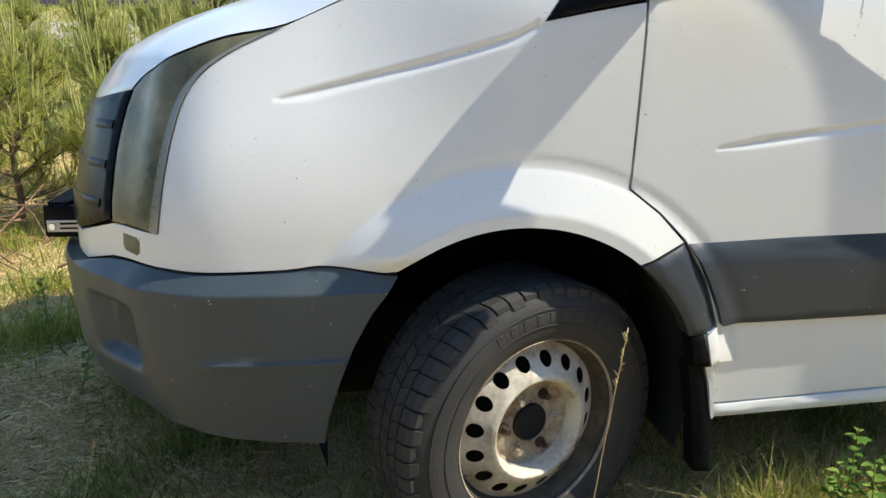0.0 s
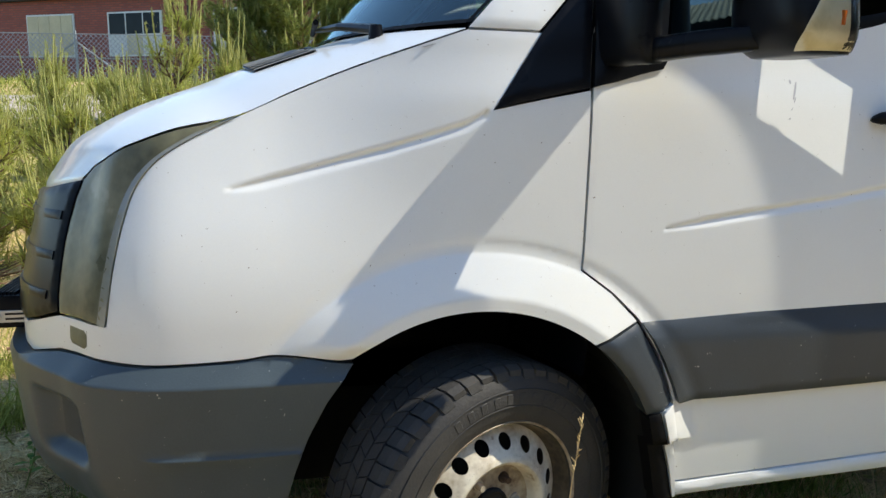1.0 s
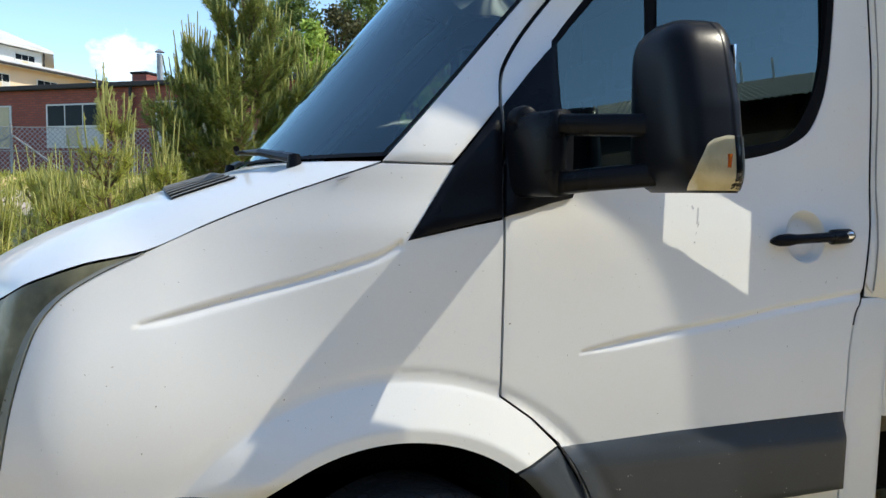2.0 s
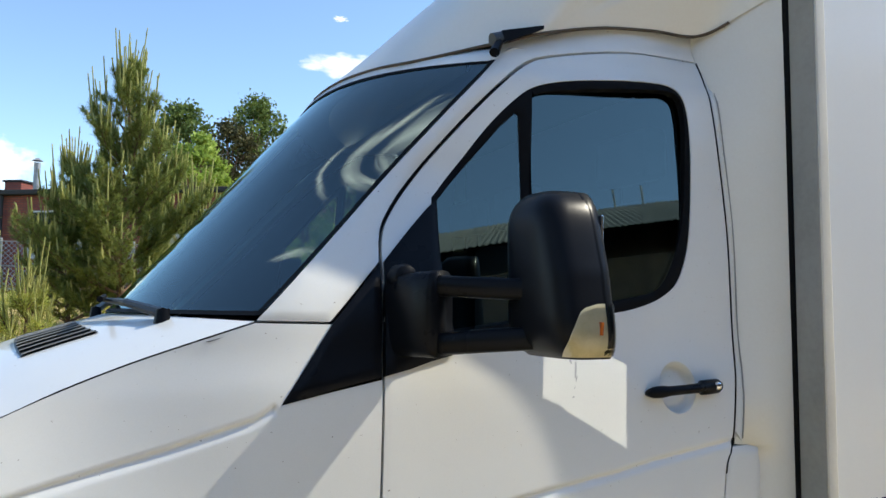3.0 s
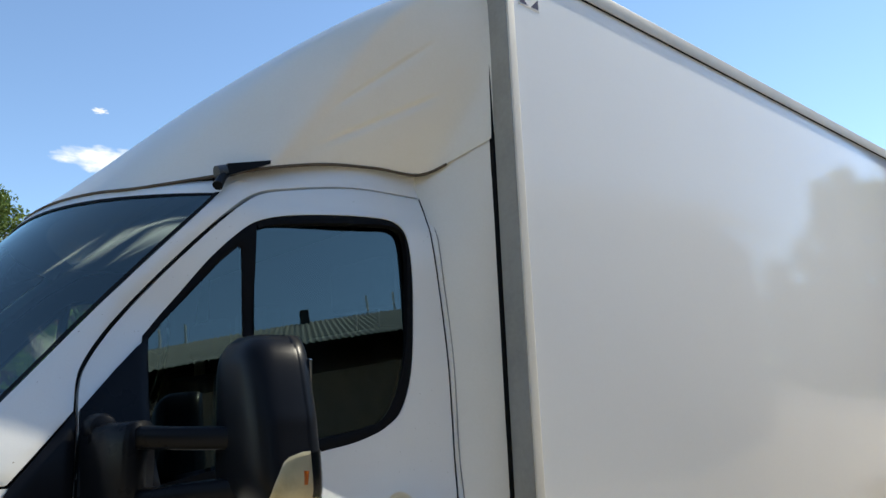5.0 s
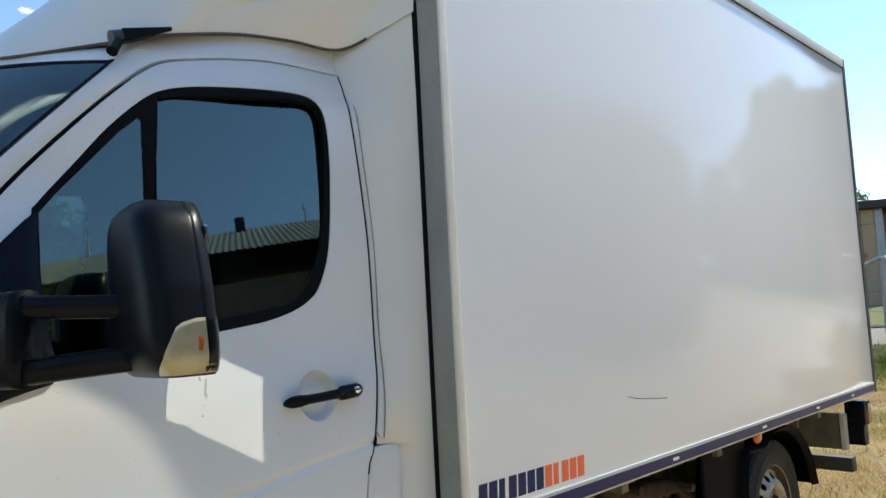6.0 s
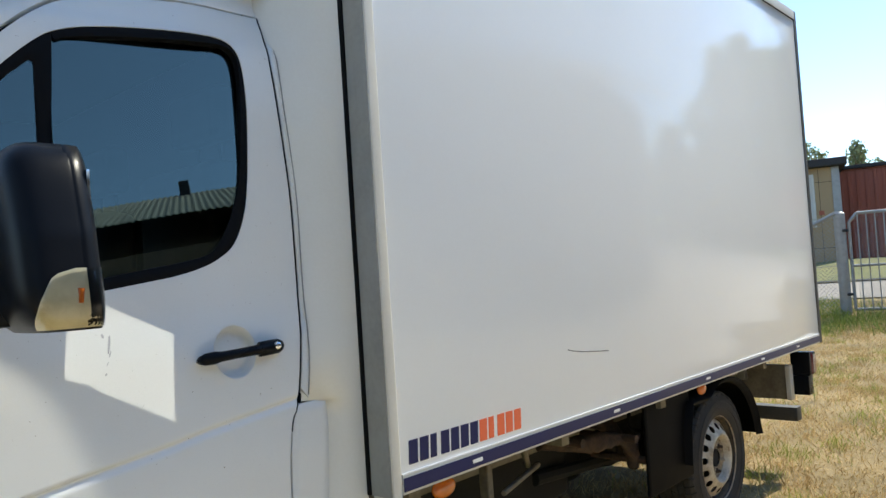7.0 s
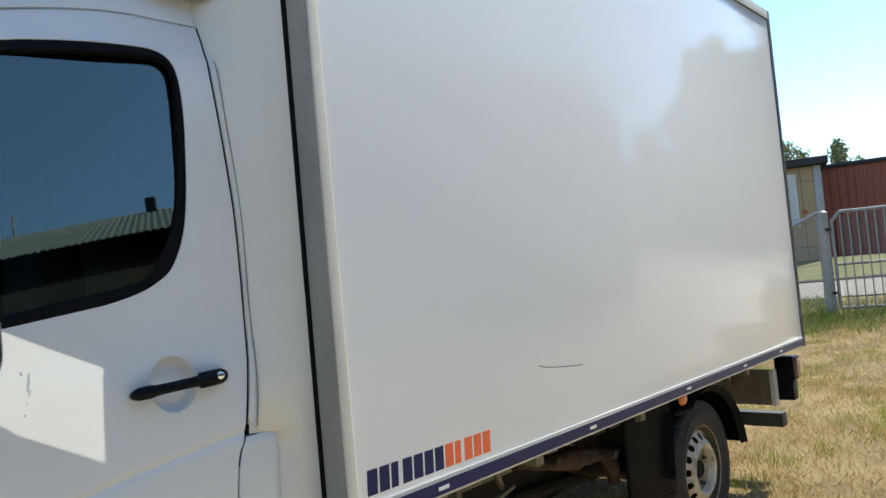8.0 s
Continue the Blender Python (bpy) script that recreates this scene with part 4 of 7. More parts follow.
# scuffs below the mirror
for (u, z, l, w, tilt) in ((0.667, 1.303, 0.040, 0.006, 80), (0.655, 1.322, 0.010, 0.006, 110), (0.667, 1.282, 0.014, 0.003, 70), (0.655, 1.240, 0.006, 0.004, 40), (0.660, 1.262, 0.008, 0.002, 60)):
    c, s = math.cos(radians(tilt)), math.sin(radians(tilt))
    panel("scuff", [(u + a * c - b * s, z + a * s + b * c) for a, b in ((-l / 2, -w / 5), (0, -w / 2), (l / 2, -w / 4), (l / 2.2, w / 3), (0, w / 2.2), (-l / 2, w / 4))], SCUFF, door, "dark scuff mark", off=0.0008, thick=0.0004, rnd=0, res=0.02)

# ---- wheels
def ring_sheet(r0, r1, y0, y1, holes, hr, seg_res=0.016):
    """A conical band with round holes, in a strip (angle times radius, radius) rolled up."""
    rm = (r0 + r1) / 2
    length = 2 * math.pi * rm
    loops = []
    for k in range(holes):
        c = length * (k + 0.5) / holes
        loops.append([(c + hr * math.cos(a * math.pi / 7), rm + hr * 0.98 * math.sin(a * math.pi / 7)) for a in range(14)])
    vs, tris, _, _ = fill2d([(0, r0), (length, r0), (length, r1), (0, r1)], loops, seg_res)
    out = []
    for v in vs:
        a = v[0] / rm
        k = (v[1] - r0) / (r1 - r0)
        out.append(Vector((v[1] * math.cos(a), y0 + (y1 - y0) * k, v[1] * math.sin(a))))
    return out, tris


def make_wheel(name, label):
    """A wheel whose outer face looks towards -y, its middle at the origin."""
    w = empty(name, "", "")
    tagged(w, label)
    prof = [(0.212, -0.095), (0.222, -0.104), (0.245, -0.113), (0.270, -0.118), (0.298, -0.117), (0.318, -0.110), (0.332, -0.098), (0.340, -0.085), (0.341, 0.085), (0.332, 0.098), (0.298, 0.117), (0.24, 0.115), (0.212, 0.10)]
    tyre = part("tyre", lathe_bm(prof, 72), TYRE, w, "dusty all-terrain tyre with worn lettering")
    # tread: shoulder lugs and staggered middle blocks, one mesh
    bmt = bmesh.new()
    nl = 56

    def lug(a0, a1, y0, y1, skew, r0, r1):
        q = []
        for r in (r0, r1):
            sh = 0.0 if r == r0 else 0.035
            for a, y in ((a0, y0), (a1, y0), (a1 + skew, y1), (a0 + skew, y1)):
                am = (a0 + a1 + skew) / 2
                a = am + (a - am) * (1 - sh)
                q.append(bmt.verts.new((r * math.cos(a), y, r * math.sin(a))))
        for f in ((4, 5, 6, 7), (0, 1, 5, 4), (1, 2, 6, 5), (2, 3, 7, 6), (3, 0, 4, 7)):
            bmt.faces.new([q[i] for i in f])

    def shoulder(a0, width, side, reach):
        """A lug that runs from the tread over the shoulder and down the sidewall, narrowing as it goes."""
        secs = [(0.3500, 0.058, 1.0, 0.10), (0.3495, 0.088, 0.98, 0.0), (0.3400, 0.1035, 0.95, -0.06), (0.322 if reach else 0.328, 0.1095 if reach else 0.1035, 0.90, -0.12)]
        prev = None
        for r, y, wd, lag in secs:
            c = a0 + width * (0.5 + lag)
            h = width * wd / 2
            q = [bmt.verts.new((rr * math.cos(c + s_ * h), side * yy, rr * math.sin(c + s_ * h))) for s_, rr, yy in ((-1, r - 0.011, y - 0.006), (-0.94, r, y), (0.94, r, y), (1, r - 0.011, y - 0.006))]
            if prev:
                for m in range(3):
                    bmt.faces.new((prev[m], prev[m + 1], q[m + 1], q[m]))
            else:
                bmt.faces.new(q)
            prev = q
        bmt.faces.new(prev[::-1])
    for k in range(nl):
        a = 2 * math.pi * k / nl
        st = 2 * math.pi / nl
        big = 0.955 if k % 2 else 0.93
        shoulder(a, st * big, -1, k % 2)
        shoulder(a + st * 0.5, st * big, 1, k % 2)
        lug(a, a + st * 0.955, -0.053, -0.021, st * 0.45, 0.338, 0.350)
        lug(a + st * 0.3, a + st * 1.255, -0.016, 0.016, -st * 0.35, 0.338, 0.350)
        lug(a, a + st * 0.955, 0.022, 0.053, st * 0.45, 0.338, 0.350)
    bmesh.ops.recalc_face_normals(bmt, faces=bmt.faces)
    tagged(part("tread", bmt, TYRE, tyre, "blocky tread"), kind="stuff")
    # raised rings and illegible lettering on the sidewall
    for r, y in ((0.300, -0.1185), (0.262, -0.1175)):
        part("sidewall_ring", lathe_bm([(r - 0.002, y + 0.002), (r - 0.001, y - 0.0012), (r + 0.001, y - 0.0012), (r + 0.002, y + 0.002)], 72), TYRE, tyre)
    for k in range(11):
        a = radians(66 + k * 7.2)
        bmb = box_bm((0.267, -0.1188, -0.0085), (0.292, -0.115, 0.0085), 0.0012, 1)
        bmb.transform(Matrix.Rotation(-a, 4, "Y"))
        part("raised_mark", bmb, TYRE, tyre, "worn raised lettering, illegible") if k == 0 else part("raised_mark", bmb, TYRE, tyre)
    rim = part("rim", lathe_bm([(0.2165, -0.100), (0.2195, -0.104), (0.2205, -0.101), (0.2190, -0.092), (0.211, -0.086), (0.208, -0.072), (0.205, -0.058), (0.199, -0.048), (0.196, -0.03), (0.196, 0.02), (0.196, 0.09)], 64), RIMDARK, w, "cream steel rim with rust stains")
    part("rim_bead", lathe_bm([(0.2150, -0.099), (0.2165, -0.1035), (0.2195, -0.1055), (0.2215, -0.1025), (0.2215, -0.100)], 64), RIMRUST, rim, "rusty cream rim edge")
    vs, tris = ring_sheet(0.137, 0.191, -0.078, -0.038, 16, 0.0172, 0.013)
    part("rim_disc", mesh_from("rim_disc", vs, tris, RIM), RIM, rim, "cream painted disc with round holes")
    part("rim_lip", lathe_bm([(0.191, -0.038), (0.195, -0.035), (0.198, -0.034)], 64), RIM, rim)
    part("hub_bowl", lathe_bm([(0.137, -0.078), (0.132, -0.082), (0.123, -0.0835), (0.116, -0.079), (0.110, -0.066), (0.106, -0.046)], 64), RIM, rim)
    part("hub_plate", lathe_bm([(0.106, -0.046), (0.099, -0.040), (0.050, -0.040), (0.040, -0.041)], 64), HUBBROWN, rim, "brown stained hub plate")
    part("hub_cap", lathe_bm([(0.046, -0.038), (0.045, -0.050), (0.040, -0.053), (0.036, -0.046), (0.0, -0.046)], 32), UNDER, rim, "dark rusty hub")
    part("brake_drum", lathe_bm([(0.0, 0.0), (0.15, 0.0), (0.17, 0.01), (0.17, 0.08)], 32), UNDER, w)
    for k in range(6):
        a = math.pi * (k / 3) + 0.35
        bmn = rod_bm((0.073 * math.cos(a), -0.036, 0.073 * math.sin(a)), (0.073 * math.cos(a), -0.046, 0.073 * math.sin(a)), 0.0135, seg=14)
        rod_bm((0.073 * math.cos(a), -0.045, 0.073 * math.sin(a)), (0.073 * math.cos(a), -0.064, 0.073 * math.sin(a)), 0.0095, 0.008, seg=6, bm=bmn)
        part("wheel_bolt", bmn, RUST if k % 2 else RIMRUST, rim)
    return w


front_wheel = make_wheel("front_wheel", "front wheel with cream steel rim")
for c in front_wheel.children_recursive:
    if c.name.split(".")[0] in ("rim_disc", "rim_lip", "hub_bowl", "hub_plate", "hub_cap", "wheel_bolt"):
        c.location.y -= 0.018
front_wheel.parent = truck
front_wheel.matrix_world = pose(-0.022, 0.092, 0.345, 0, 20, 21)
for x, y, rz in ((0, 1.875, 180), (3.84, 0.135, 0), (3.84, 1.865, 180)):
    w = copy_thing(front_wheel, pose(x, y, 0.348, 0, 40, rz))
    w.name = "rear_wheel" if x > 1 else "front_wheel"
    if x > 1:
        # the rear discs sit further out in their rims
        for c in w.children_recursive:
            if c.name.split(".")[0] in ("rim_disc", "rim_lip", "hub_bowl", "hub_plate", "hub_cap", "wheel_bolt"):
                c.location.y -= 0.016
    w["label"] = "rear wheel with cream steel rim" if x > 1 else "front wheel with cream steel rim"

# ---- box body
BX0, BX1, BY0, BY1, BZ0, BZ1 = 1.368, 5.245, -0.108, 2.108, 0.805, 3.000
box = empty("box_body", "", "")
box.parent = truck
tagged(box, "tall white panelled cargo box")
part("front_wall", box_bm((BX0 + 0.004, BY0 + 0.054, BZ0 + 0.03), (BX0 + 0.03, BY1 - 0.06, BZ1 - 0.02), 0.003), PROFILE, box)
for y0, y1 in ((BY0 + 0.004, BY0 + 0.03), (BY1 - 0.03, BY1 - 0.004)):
    part("side_panel", box_bm((BX0 + 0.037, y0, 0.862), (BX1 - 0.02, y1, BZ1 - 0.058), 0.002), BOXWHITE, box, "glossy white side panel")
    ya, yb = (BY0, BY0 + 0.082) if y0 < 1 else (BY1 - 0.082, BY1)
    part("corner_post", box_bm((BX0, ya, BZ0 - 0.012), (BX0 + 0.036, yb, BZ1 - 0.004), 0.005, 3), PROFILE, box, "white front corner profile")
    part("front_seal", box_bm((BX0 - 0.010, ya + 0.084 if y0 < 1 else ya - 0.04, BZ0 + 0.0), (BX0 - 0.001, yb + 0.04 if y0 < 1 else yb - 0.084, BZ1 - 0.02), 0.003), RUBBER, box, "black rubber edge between cab and box")
    part("corner_face", box_bm((BX0 - 0.004, ya + 0.004 if y0 < 1 else ya - 0.002, BZ0), (BX0 + 0.001, yb + 0.002 if y0 < 1 else yb - 0.004, BZ1 - 0.01), 0.001, 1), SEALGREY, box, "dull grey front face of the corner profile")
    part("rear_post", box_bm((BX1 - 0.022, ya, BZ0 - 0.004), (BX1 + 0.03, yb + 0.02, BZ1 + 0.006), 0.006, 3), BARSTEEL, box, "dark rear corner profile")
    part("top_rail", box_bm((BX0 + 0.038, ya - 0.006 if y0 < 1 else ya, BZ1 - 0.060), (BX1 - 0.023, yb if y0 < 1 else yb + 0.006, BZ1), 0.004, 2), PROFILE, box, "beige top edge profile")
    part("rail_seal", box_bm((BX0 + 0.040, ya - 0.004 if y0 < 1 else yb - 0.002, BZ1 - 0.0645), (BX1 - 0.024, ya + 0.002 if y0 < 1 else yb + 0.004, BZ1 - 0.0602), 0.0008, 1), RUBBER, box, "thin dark seal under the top profile")
    s = -1 if y0 < 1 else 1
    yo = BY0 if y0 < 1 else BY1
    part("base_rail", box_bm((BX0 + 0.038, min(yo, yo - s * 0.05), BZ0), (BX1 - 0.023, max(yo, yo - s * 0.05), 0.861), 0.003), PROFILE, box, "base rail with navy strip")
    part("navy_strip", box_bm((BX0 + 0.040, min(yo, yo + s * 0.003), BZ0 + 0.008), (BX1 - 0.024, max(yo, yo + s * 0.003), 0.851), 0.001, 1), NAVY, box, "navy blue strip along the base")
    part("seam_line", box_bm((BX0 + 0.037, min(yo + s * 0.001, yo - s * 0.004), 0.858), (BX1 - 0.02, max(yo + s * 0.001, yo - s * 0.004), 0.8635), 0.001, 1), PRINT, box)
part("roof_panel", box_bm((BX0 + 0.01, BY0 + 0.02, BZ1 - 0.015), (BX1, BY1 - 0.02, BZ1 + 0.004), 0.004), PROFILE, box)
part("box_floor", box_bm((BX0 + 0.02, BY0 + 0.052, BZ0 + 0.01), (BX1, BY1 - 0.052, BZ0 + 0.09), 0.004), UNDER, box)
for y0, y1 in ((BY0 + 0.08, 0.995), (1.005, BY1 - 0.08)):
    part("rear_door", box_bm((BX1 - 0.01, y0, BZ0 + 0.03), (BX1 + 0.025, y1, BZ1 - 0.06), 0.004), BOXWHITE, box, "white rear cargo door")
part("roof_lip", box_bm((BX0 - 0.006, BY0 + 0.05, BZ1 - 0.03), (BX0 + 0.002, BY1 - 0.05, BZ1 + 0.004), 0.002), ALU, box)

# plain blocks in place of the maker's mark, seven navy and five orange
xs = 1.436
for k in range(12):
    x = xs + k * 0.0443
    wd = 0.036 if k not in (2, 8) else 0.026
    h = 0.066
    z0 = 0.882
    me = mesh_from("mark", [(x, BY0 + 0.0025, z0), (x + wd, BY0 + 0.0025, z0), (x + wd + 0.004, BY0 + 0.0025, z0 + h), (x + 0.004, BY0 + 0.0025, z0 + h), (x, BY0 + 0.006, z0), (x + wd, BY0 + 0.006, z0), (x + wd + 0.004, BY0 + 0.006, z0 + h), (x + 0.004, BY0 + 0.006, z0 + h)],
                   [(0, 1, 2, 3), (0, 4, 5, 1), (1, 5, 6, 2), (2, 6, 7, 3), (3, 7, 4, 0)], NAVY if k < 7 else ORANGE, False)
    part("side_mark", me, None, box, "navy blue block of the maker's mark" if k < 7 else "orange block of the maker's mark")
for x in (1.70, 2.55, 3.42, 4.15, 4.75):
    part("strip_mark", box_bm((x, BY0 - 0.0042, 0.826), (x + 0.046, BY0 - 0.0028, 0.837), 0.0004, 1), PRINT, box, "small white print on the navy strip")
# square emblem at the upper front corner: corner wedges round a white diamond
ex, ez, es = 1.4340, 2.8091, 0.0903
part("emblem_plate", box_bm((ex - 0.006, BY0 + 0.0015, ez - 0.006), (ex + es + 0.006, BY0 + 0.005, ez + es + 0.006), 0.0005, 1), PRINT, box, "white emblem sticker")
for sx, sz in ((0, 0), (1, 0), (1, 1), (0, 1)):
    cx, cz = ex + es * sx, ez + es * sz
    dx, dz = (0.42 * es if sx == 0 else -0.42 * es), (0.42 * es if sz == 0 else -0.42 * es)
    me = mesh_from("wedge", [(cx, BY0 + 0.0006, cz), (cx + dx, BY0 + 0.0006, cz), (cx, BY0 + 0.0006, cz + dz)], [(0, 1, 2)], NAVY, False)
    part("emblem_wedge", me, None, box)
part("emblem_block", box_bm((ex + es * 0.38, BY0 + 0.0005, ez + es * 0.30), (ex + es * 0.62, BY0 + 0.003, ez + es * 0.70), 0.0005, 1), NAVY, box)
# scratch on the panel
pts = spline([(2.270, BY0 + 0.0036, 1.104), (2.30, BY0 + 0.0036, 1.096), (2.36, BY0 + 0.0036, 1.0865), (2.46, BY0 + 0.0036, 1.076), (2.551, BY0 + 0.0036, 1.068)], 4)
bm = bmesh.new()
for p, q in zip(pts, pts[1:]):
    rod_bm(p, q, 0.0018, seg=5, bm=bm)
part("scratch", bm, BARSTEEL, box, "thin dark scratch")

# ---- chassis and rear
for y0 in (0.30, 1.58):
    part("chassis_rail", box_bm((1.20, y0, 0.62), (4.86, y0 + 0.06, 0.80), 0.006), CHASSIS, truck, "painted chassis rail")
    part("rail_flange", box_bm((4.84, y0 - 0.05, 0.60), (4.88, y0 + 0.08, 0.80), 0.004), ALU, truck)
part("rear_crossmember", box_bm((4.955, 0.03, 0.47), (4.985, 1.97, 0.69), 0.004), CHASSIS, truck, "beige rear crossmember")
part("crossmember_end", box_bm((4.93, 0.0, 0.47), (4.99, 0.03, 0.69), 0.004), PROFILE, truck)
part("underrun_bar", box_bm((5.04, 0.01, 0.315), (5.13, 1.99, 0.405), 0.008), BARSTEEL, truck, "dark steel underrun bar")
for y0 in (0.45, 1.45):
    part("bar_arm", box_bm((4.99, y0, 0.36), (5.05, y0 + 0.06, 0.80), 0.006), BARSTEEL, truck)
# two added dark boxes cover bright ground where the underside should lie in shade
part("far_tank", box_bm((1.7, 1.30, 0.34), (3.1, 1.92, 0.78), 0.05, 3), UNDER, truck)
part("driveline_cover", box_bm((1.5, 0.62, 0.26), (3.45, 1.26, 0.66), 0.06, 3), UNDER, truck, "dark added box hiding bright ground under the box")
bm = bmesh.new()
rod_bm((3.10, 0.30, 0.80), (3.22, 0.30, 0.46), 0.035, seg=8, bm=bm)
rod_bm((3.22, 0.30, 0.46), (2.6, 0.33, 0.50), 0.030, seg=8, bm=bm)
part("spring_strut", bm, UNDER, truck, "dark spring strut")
# added box: keeps far-side light out so the underside goes dark
part("middle_underbody", box_bm((1.75, 0.62, 0.27), (3.35, 1.55, 0.64), 0.08, 3), UNDER, truck, "dark added box blocking far-side light under the middle")
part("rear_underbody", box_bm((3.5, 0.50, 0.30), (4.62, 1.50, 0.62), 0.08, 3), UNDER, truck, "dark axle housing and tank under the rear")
part("side_plate", box_bm((1.45, 0.20, 0.70), (3.30, 0.22, 0.80), 0.004), CHASSIS, truck, "beige plate under the box floor")
for x in (1.5, 2.3, 3.1, 4.4):
    part("floor_bearer", box_bm((x, -0.03, 0.74), (x + 0.05, 2.03, 0.803), 0.004), CHASSIS, truck)
for y0 in (-0.10, 1.98):
    tl = part("tail_light", box_bm((5.07, y0, 0.615), (5.15, y0 + 0.12, 0.76), 0.02, 4), REDLENS, truck, "dark red tail light")
    part("lamp_back", box_bm((5.045, y0 + 0.012, 0.612), (5.075, y0 + 0.13, 0.763), 0.008), BLACKPL, tl)
    part("lamp_guard", box_bm((5.03, y0 + 0.02, 0.49), (5.12, y0 + 0.135, 0.612), 0.008), BLACKPL, tl)
for x, z in ((1.615, 0.768), (3.50, 0.770)):
    bm = bmesh.new()
    bmesh.ops.create_uvsphere(bm, u_segments=16, v_segments=10, radius=1)
    bm.transform(Matrix.Translation((x, BY0 + 0.045 if x < 2 else BY0 + 0.06, z)) @ Matrix.Diagonal((0.052 if x < 2 else 0.045, 0.016, 0.030, 1)))
    part("side_marker", smooth_bm(bm, 80), AMBER, truck, "orange side marker lamp")
# rear wheel guard: front splash plate and arched fender
for side in (0, 1):
    ya, yb = (-0.045, 0.22) if side == 0 else (1.78, 2.045)
    prof = [(3.35, 0.43), (3.37, 0.60), (3.41, 0.72)] + [(p[0], p[1]) for p in arc(3.84, 0.345, 0.43, 122, 12, 18)] + [(4.275, 0.40)]
    rows = []
    for dr, yy in ((0.0, ya + 0.03), (0.0, ya), (0.0, yb)):
        rows.append([Vector((p[0], yy, p[1])) for p in prof])
    inner = [Vector((p[0] + (3.84 - p[0]) * 0.07, ya + 0.03, p[1] + (0.345 - p[1]) * 0.07)) for p in prof]
    rows[0] = inner
    grid_part("rear_guard", rows, RUBBER, truck, "black plastic rear wheel guard")
    part("splash_plate", box_bm((3.0, ya + 0.04, 0.36), (3.45, ya + 0.06, 0.795), 0.012, 3), RUBBER, truck, "black splash plate ahead of the rear wheel")
part("axle", rod_bm((3.84, 0.2, 0.345), (3.84, 1.8, 0.345), 0.055, seg=16), UNDER, truck)
part("axle", rod_bm((0.0, 0.2, 0.345), (0.0, 1.8, 0.345), 0.04, seg=16), UNDER, truck)


def casting(points, radii, seed, ring=14):
    """A rough cast arm: uneven rings along points, closed at both ends."""
    pts = spline(points, 6)
    rows = []
    for i, p in enumerate(pts):
        d = (pts[min(i + 1, len(pts) - 1)] - pts[max(i - 1, 0)]).normalized()
        a = d.cross(Vector((0.2, 0.3, 1))).normalized()
        b = d.cross(a)
        r = float(np.interp(i / (len(pts) - 1), np.linspace(0, 1, len(radii)), radii))
        rows.append([p + (a * math.cos(2 * math.pi * k / ring) + b * 1.25 * math.sin(2 * math.pi * k / ring)) * r * (1 + 0.30 * noise.noise((p.x * 30 + seed, p.z * 30 + k * 0.9, p.y * 30))) for k in range(ring)])
    return [[pts[0]] * ring] + rows + [[pts[-1]] * ring]


hanger = grid_part("spring_hanger", casting([(2.50, 0.22, 0.70), (2.62, 0.18, 0.66), (2.78, 0.13, 0.64), (2.94, 0.10, 0.625), (3.02, 0.09, 0.57), (3.03, 0.09, 0.48)], [0.034, 0.022, 0.034, 0.020, 0.036, 0.022], 3), RUST, truck, "rusty spring bracket and shackle", closed=True)
grid_part("shackle_arm", casting([(2.72, 0.26, 0.76), (2.84, 0.22, 0.72), (2.98, 0.18, 0.67), (3.06, 0.16, 0.60), (3.05, 0.15, 0.52)], [0.028, 0.020, 0.028, 0.018, 0.028], 8), RUST, hanger, "second rusty arm", closed=True)
for x, z in ((2.52, 0.70), (3.03, 0.52), (2.95, 0.63)):
    part("pivot_bolt", rod_bm((x, 0.02, z), (x, 0.30, z), 0.018, seg=10), RUST, hanger)
for y in (0.05, 0.24):
    hose = bmesh.new()
    pts = spline([(2.95, y, 0.74), (3.02, y + 0.03, 0.66), (3.10, y, 0.64), (3.16, y + 0.02, 0.72)], 6)
    for p, q in zip(pts, pts[1:]):
        rod_bm(p, q, 0.009, seg=7, bm=hose)
    part("brake_hose", hose, RUBBER, hanger, "black hose")
bm = bmesh.new()
rod_bm((2.10, 0.0, 0.78), (2.28, 0.12, 0.66), 0.012, bm=bm)
rod_bm((2.0, 0.02, 0.64), (2.32, 0.10, 0.655), 0.010, bm=bm)
box_bm((1.92, 0.02, 0.55), (1.95, 0.06, 0.80), 0.004, 1, bm)
part("step_bracket", bm, CHASSIS, truck, "thin steel bracket under the box")
# assumed tank, set near the side to darken the view underneath
part("fuel_tank", box_bm((1.72, 0.34, 0.36), (2.9, 0.95, 0.74), 0.05, 3), UNDER, truck, "dark box for a fuel tank, hiding bright ground")
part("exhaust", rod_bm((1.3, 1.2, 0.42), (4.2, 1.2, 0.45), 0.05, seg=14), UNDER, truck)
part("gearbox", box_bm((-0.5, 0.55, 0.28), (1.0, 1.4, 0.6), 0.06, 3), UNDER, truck)

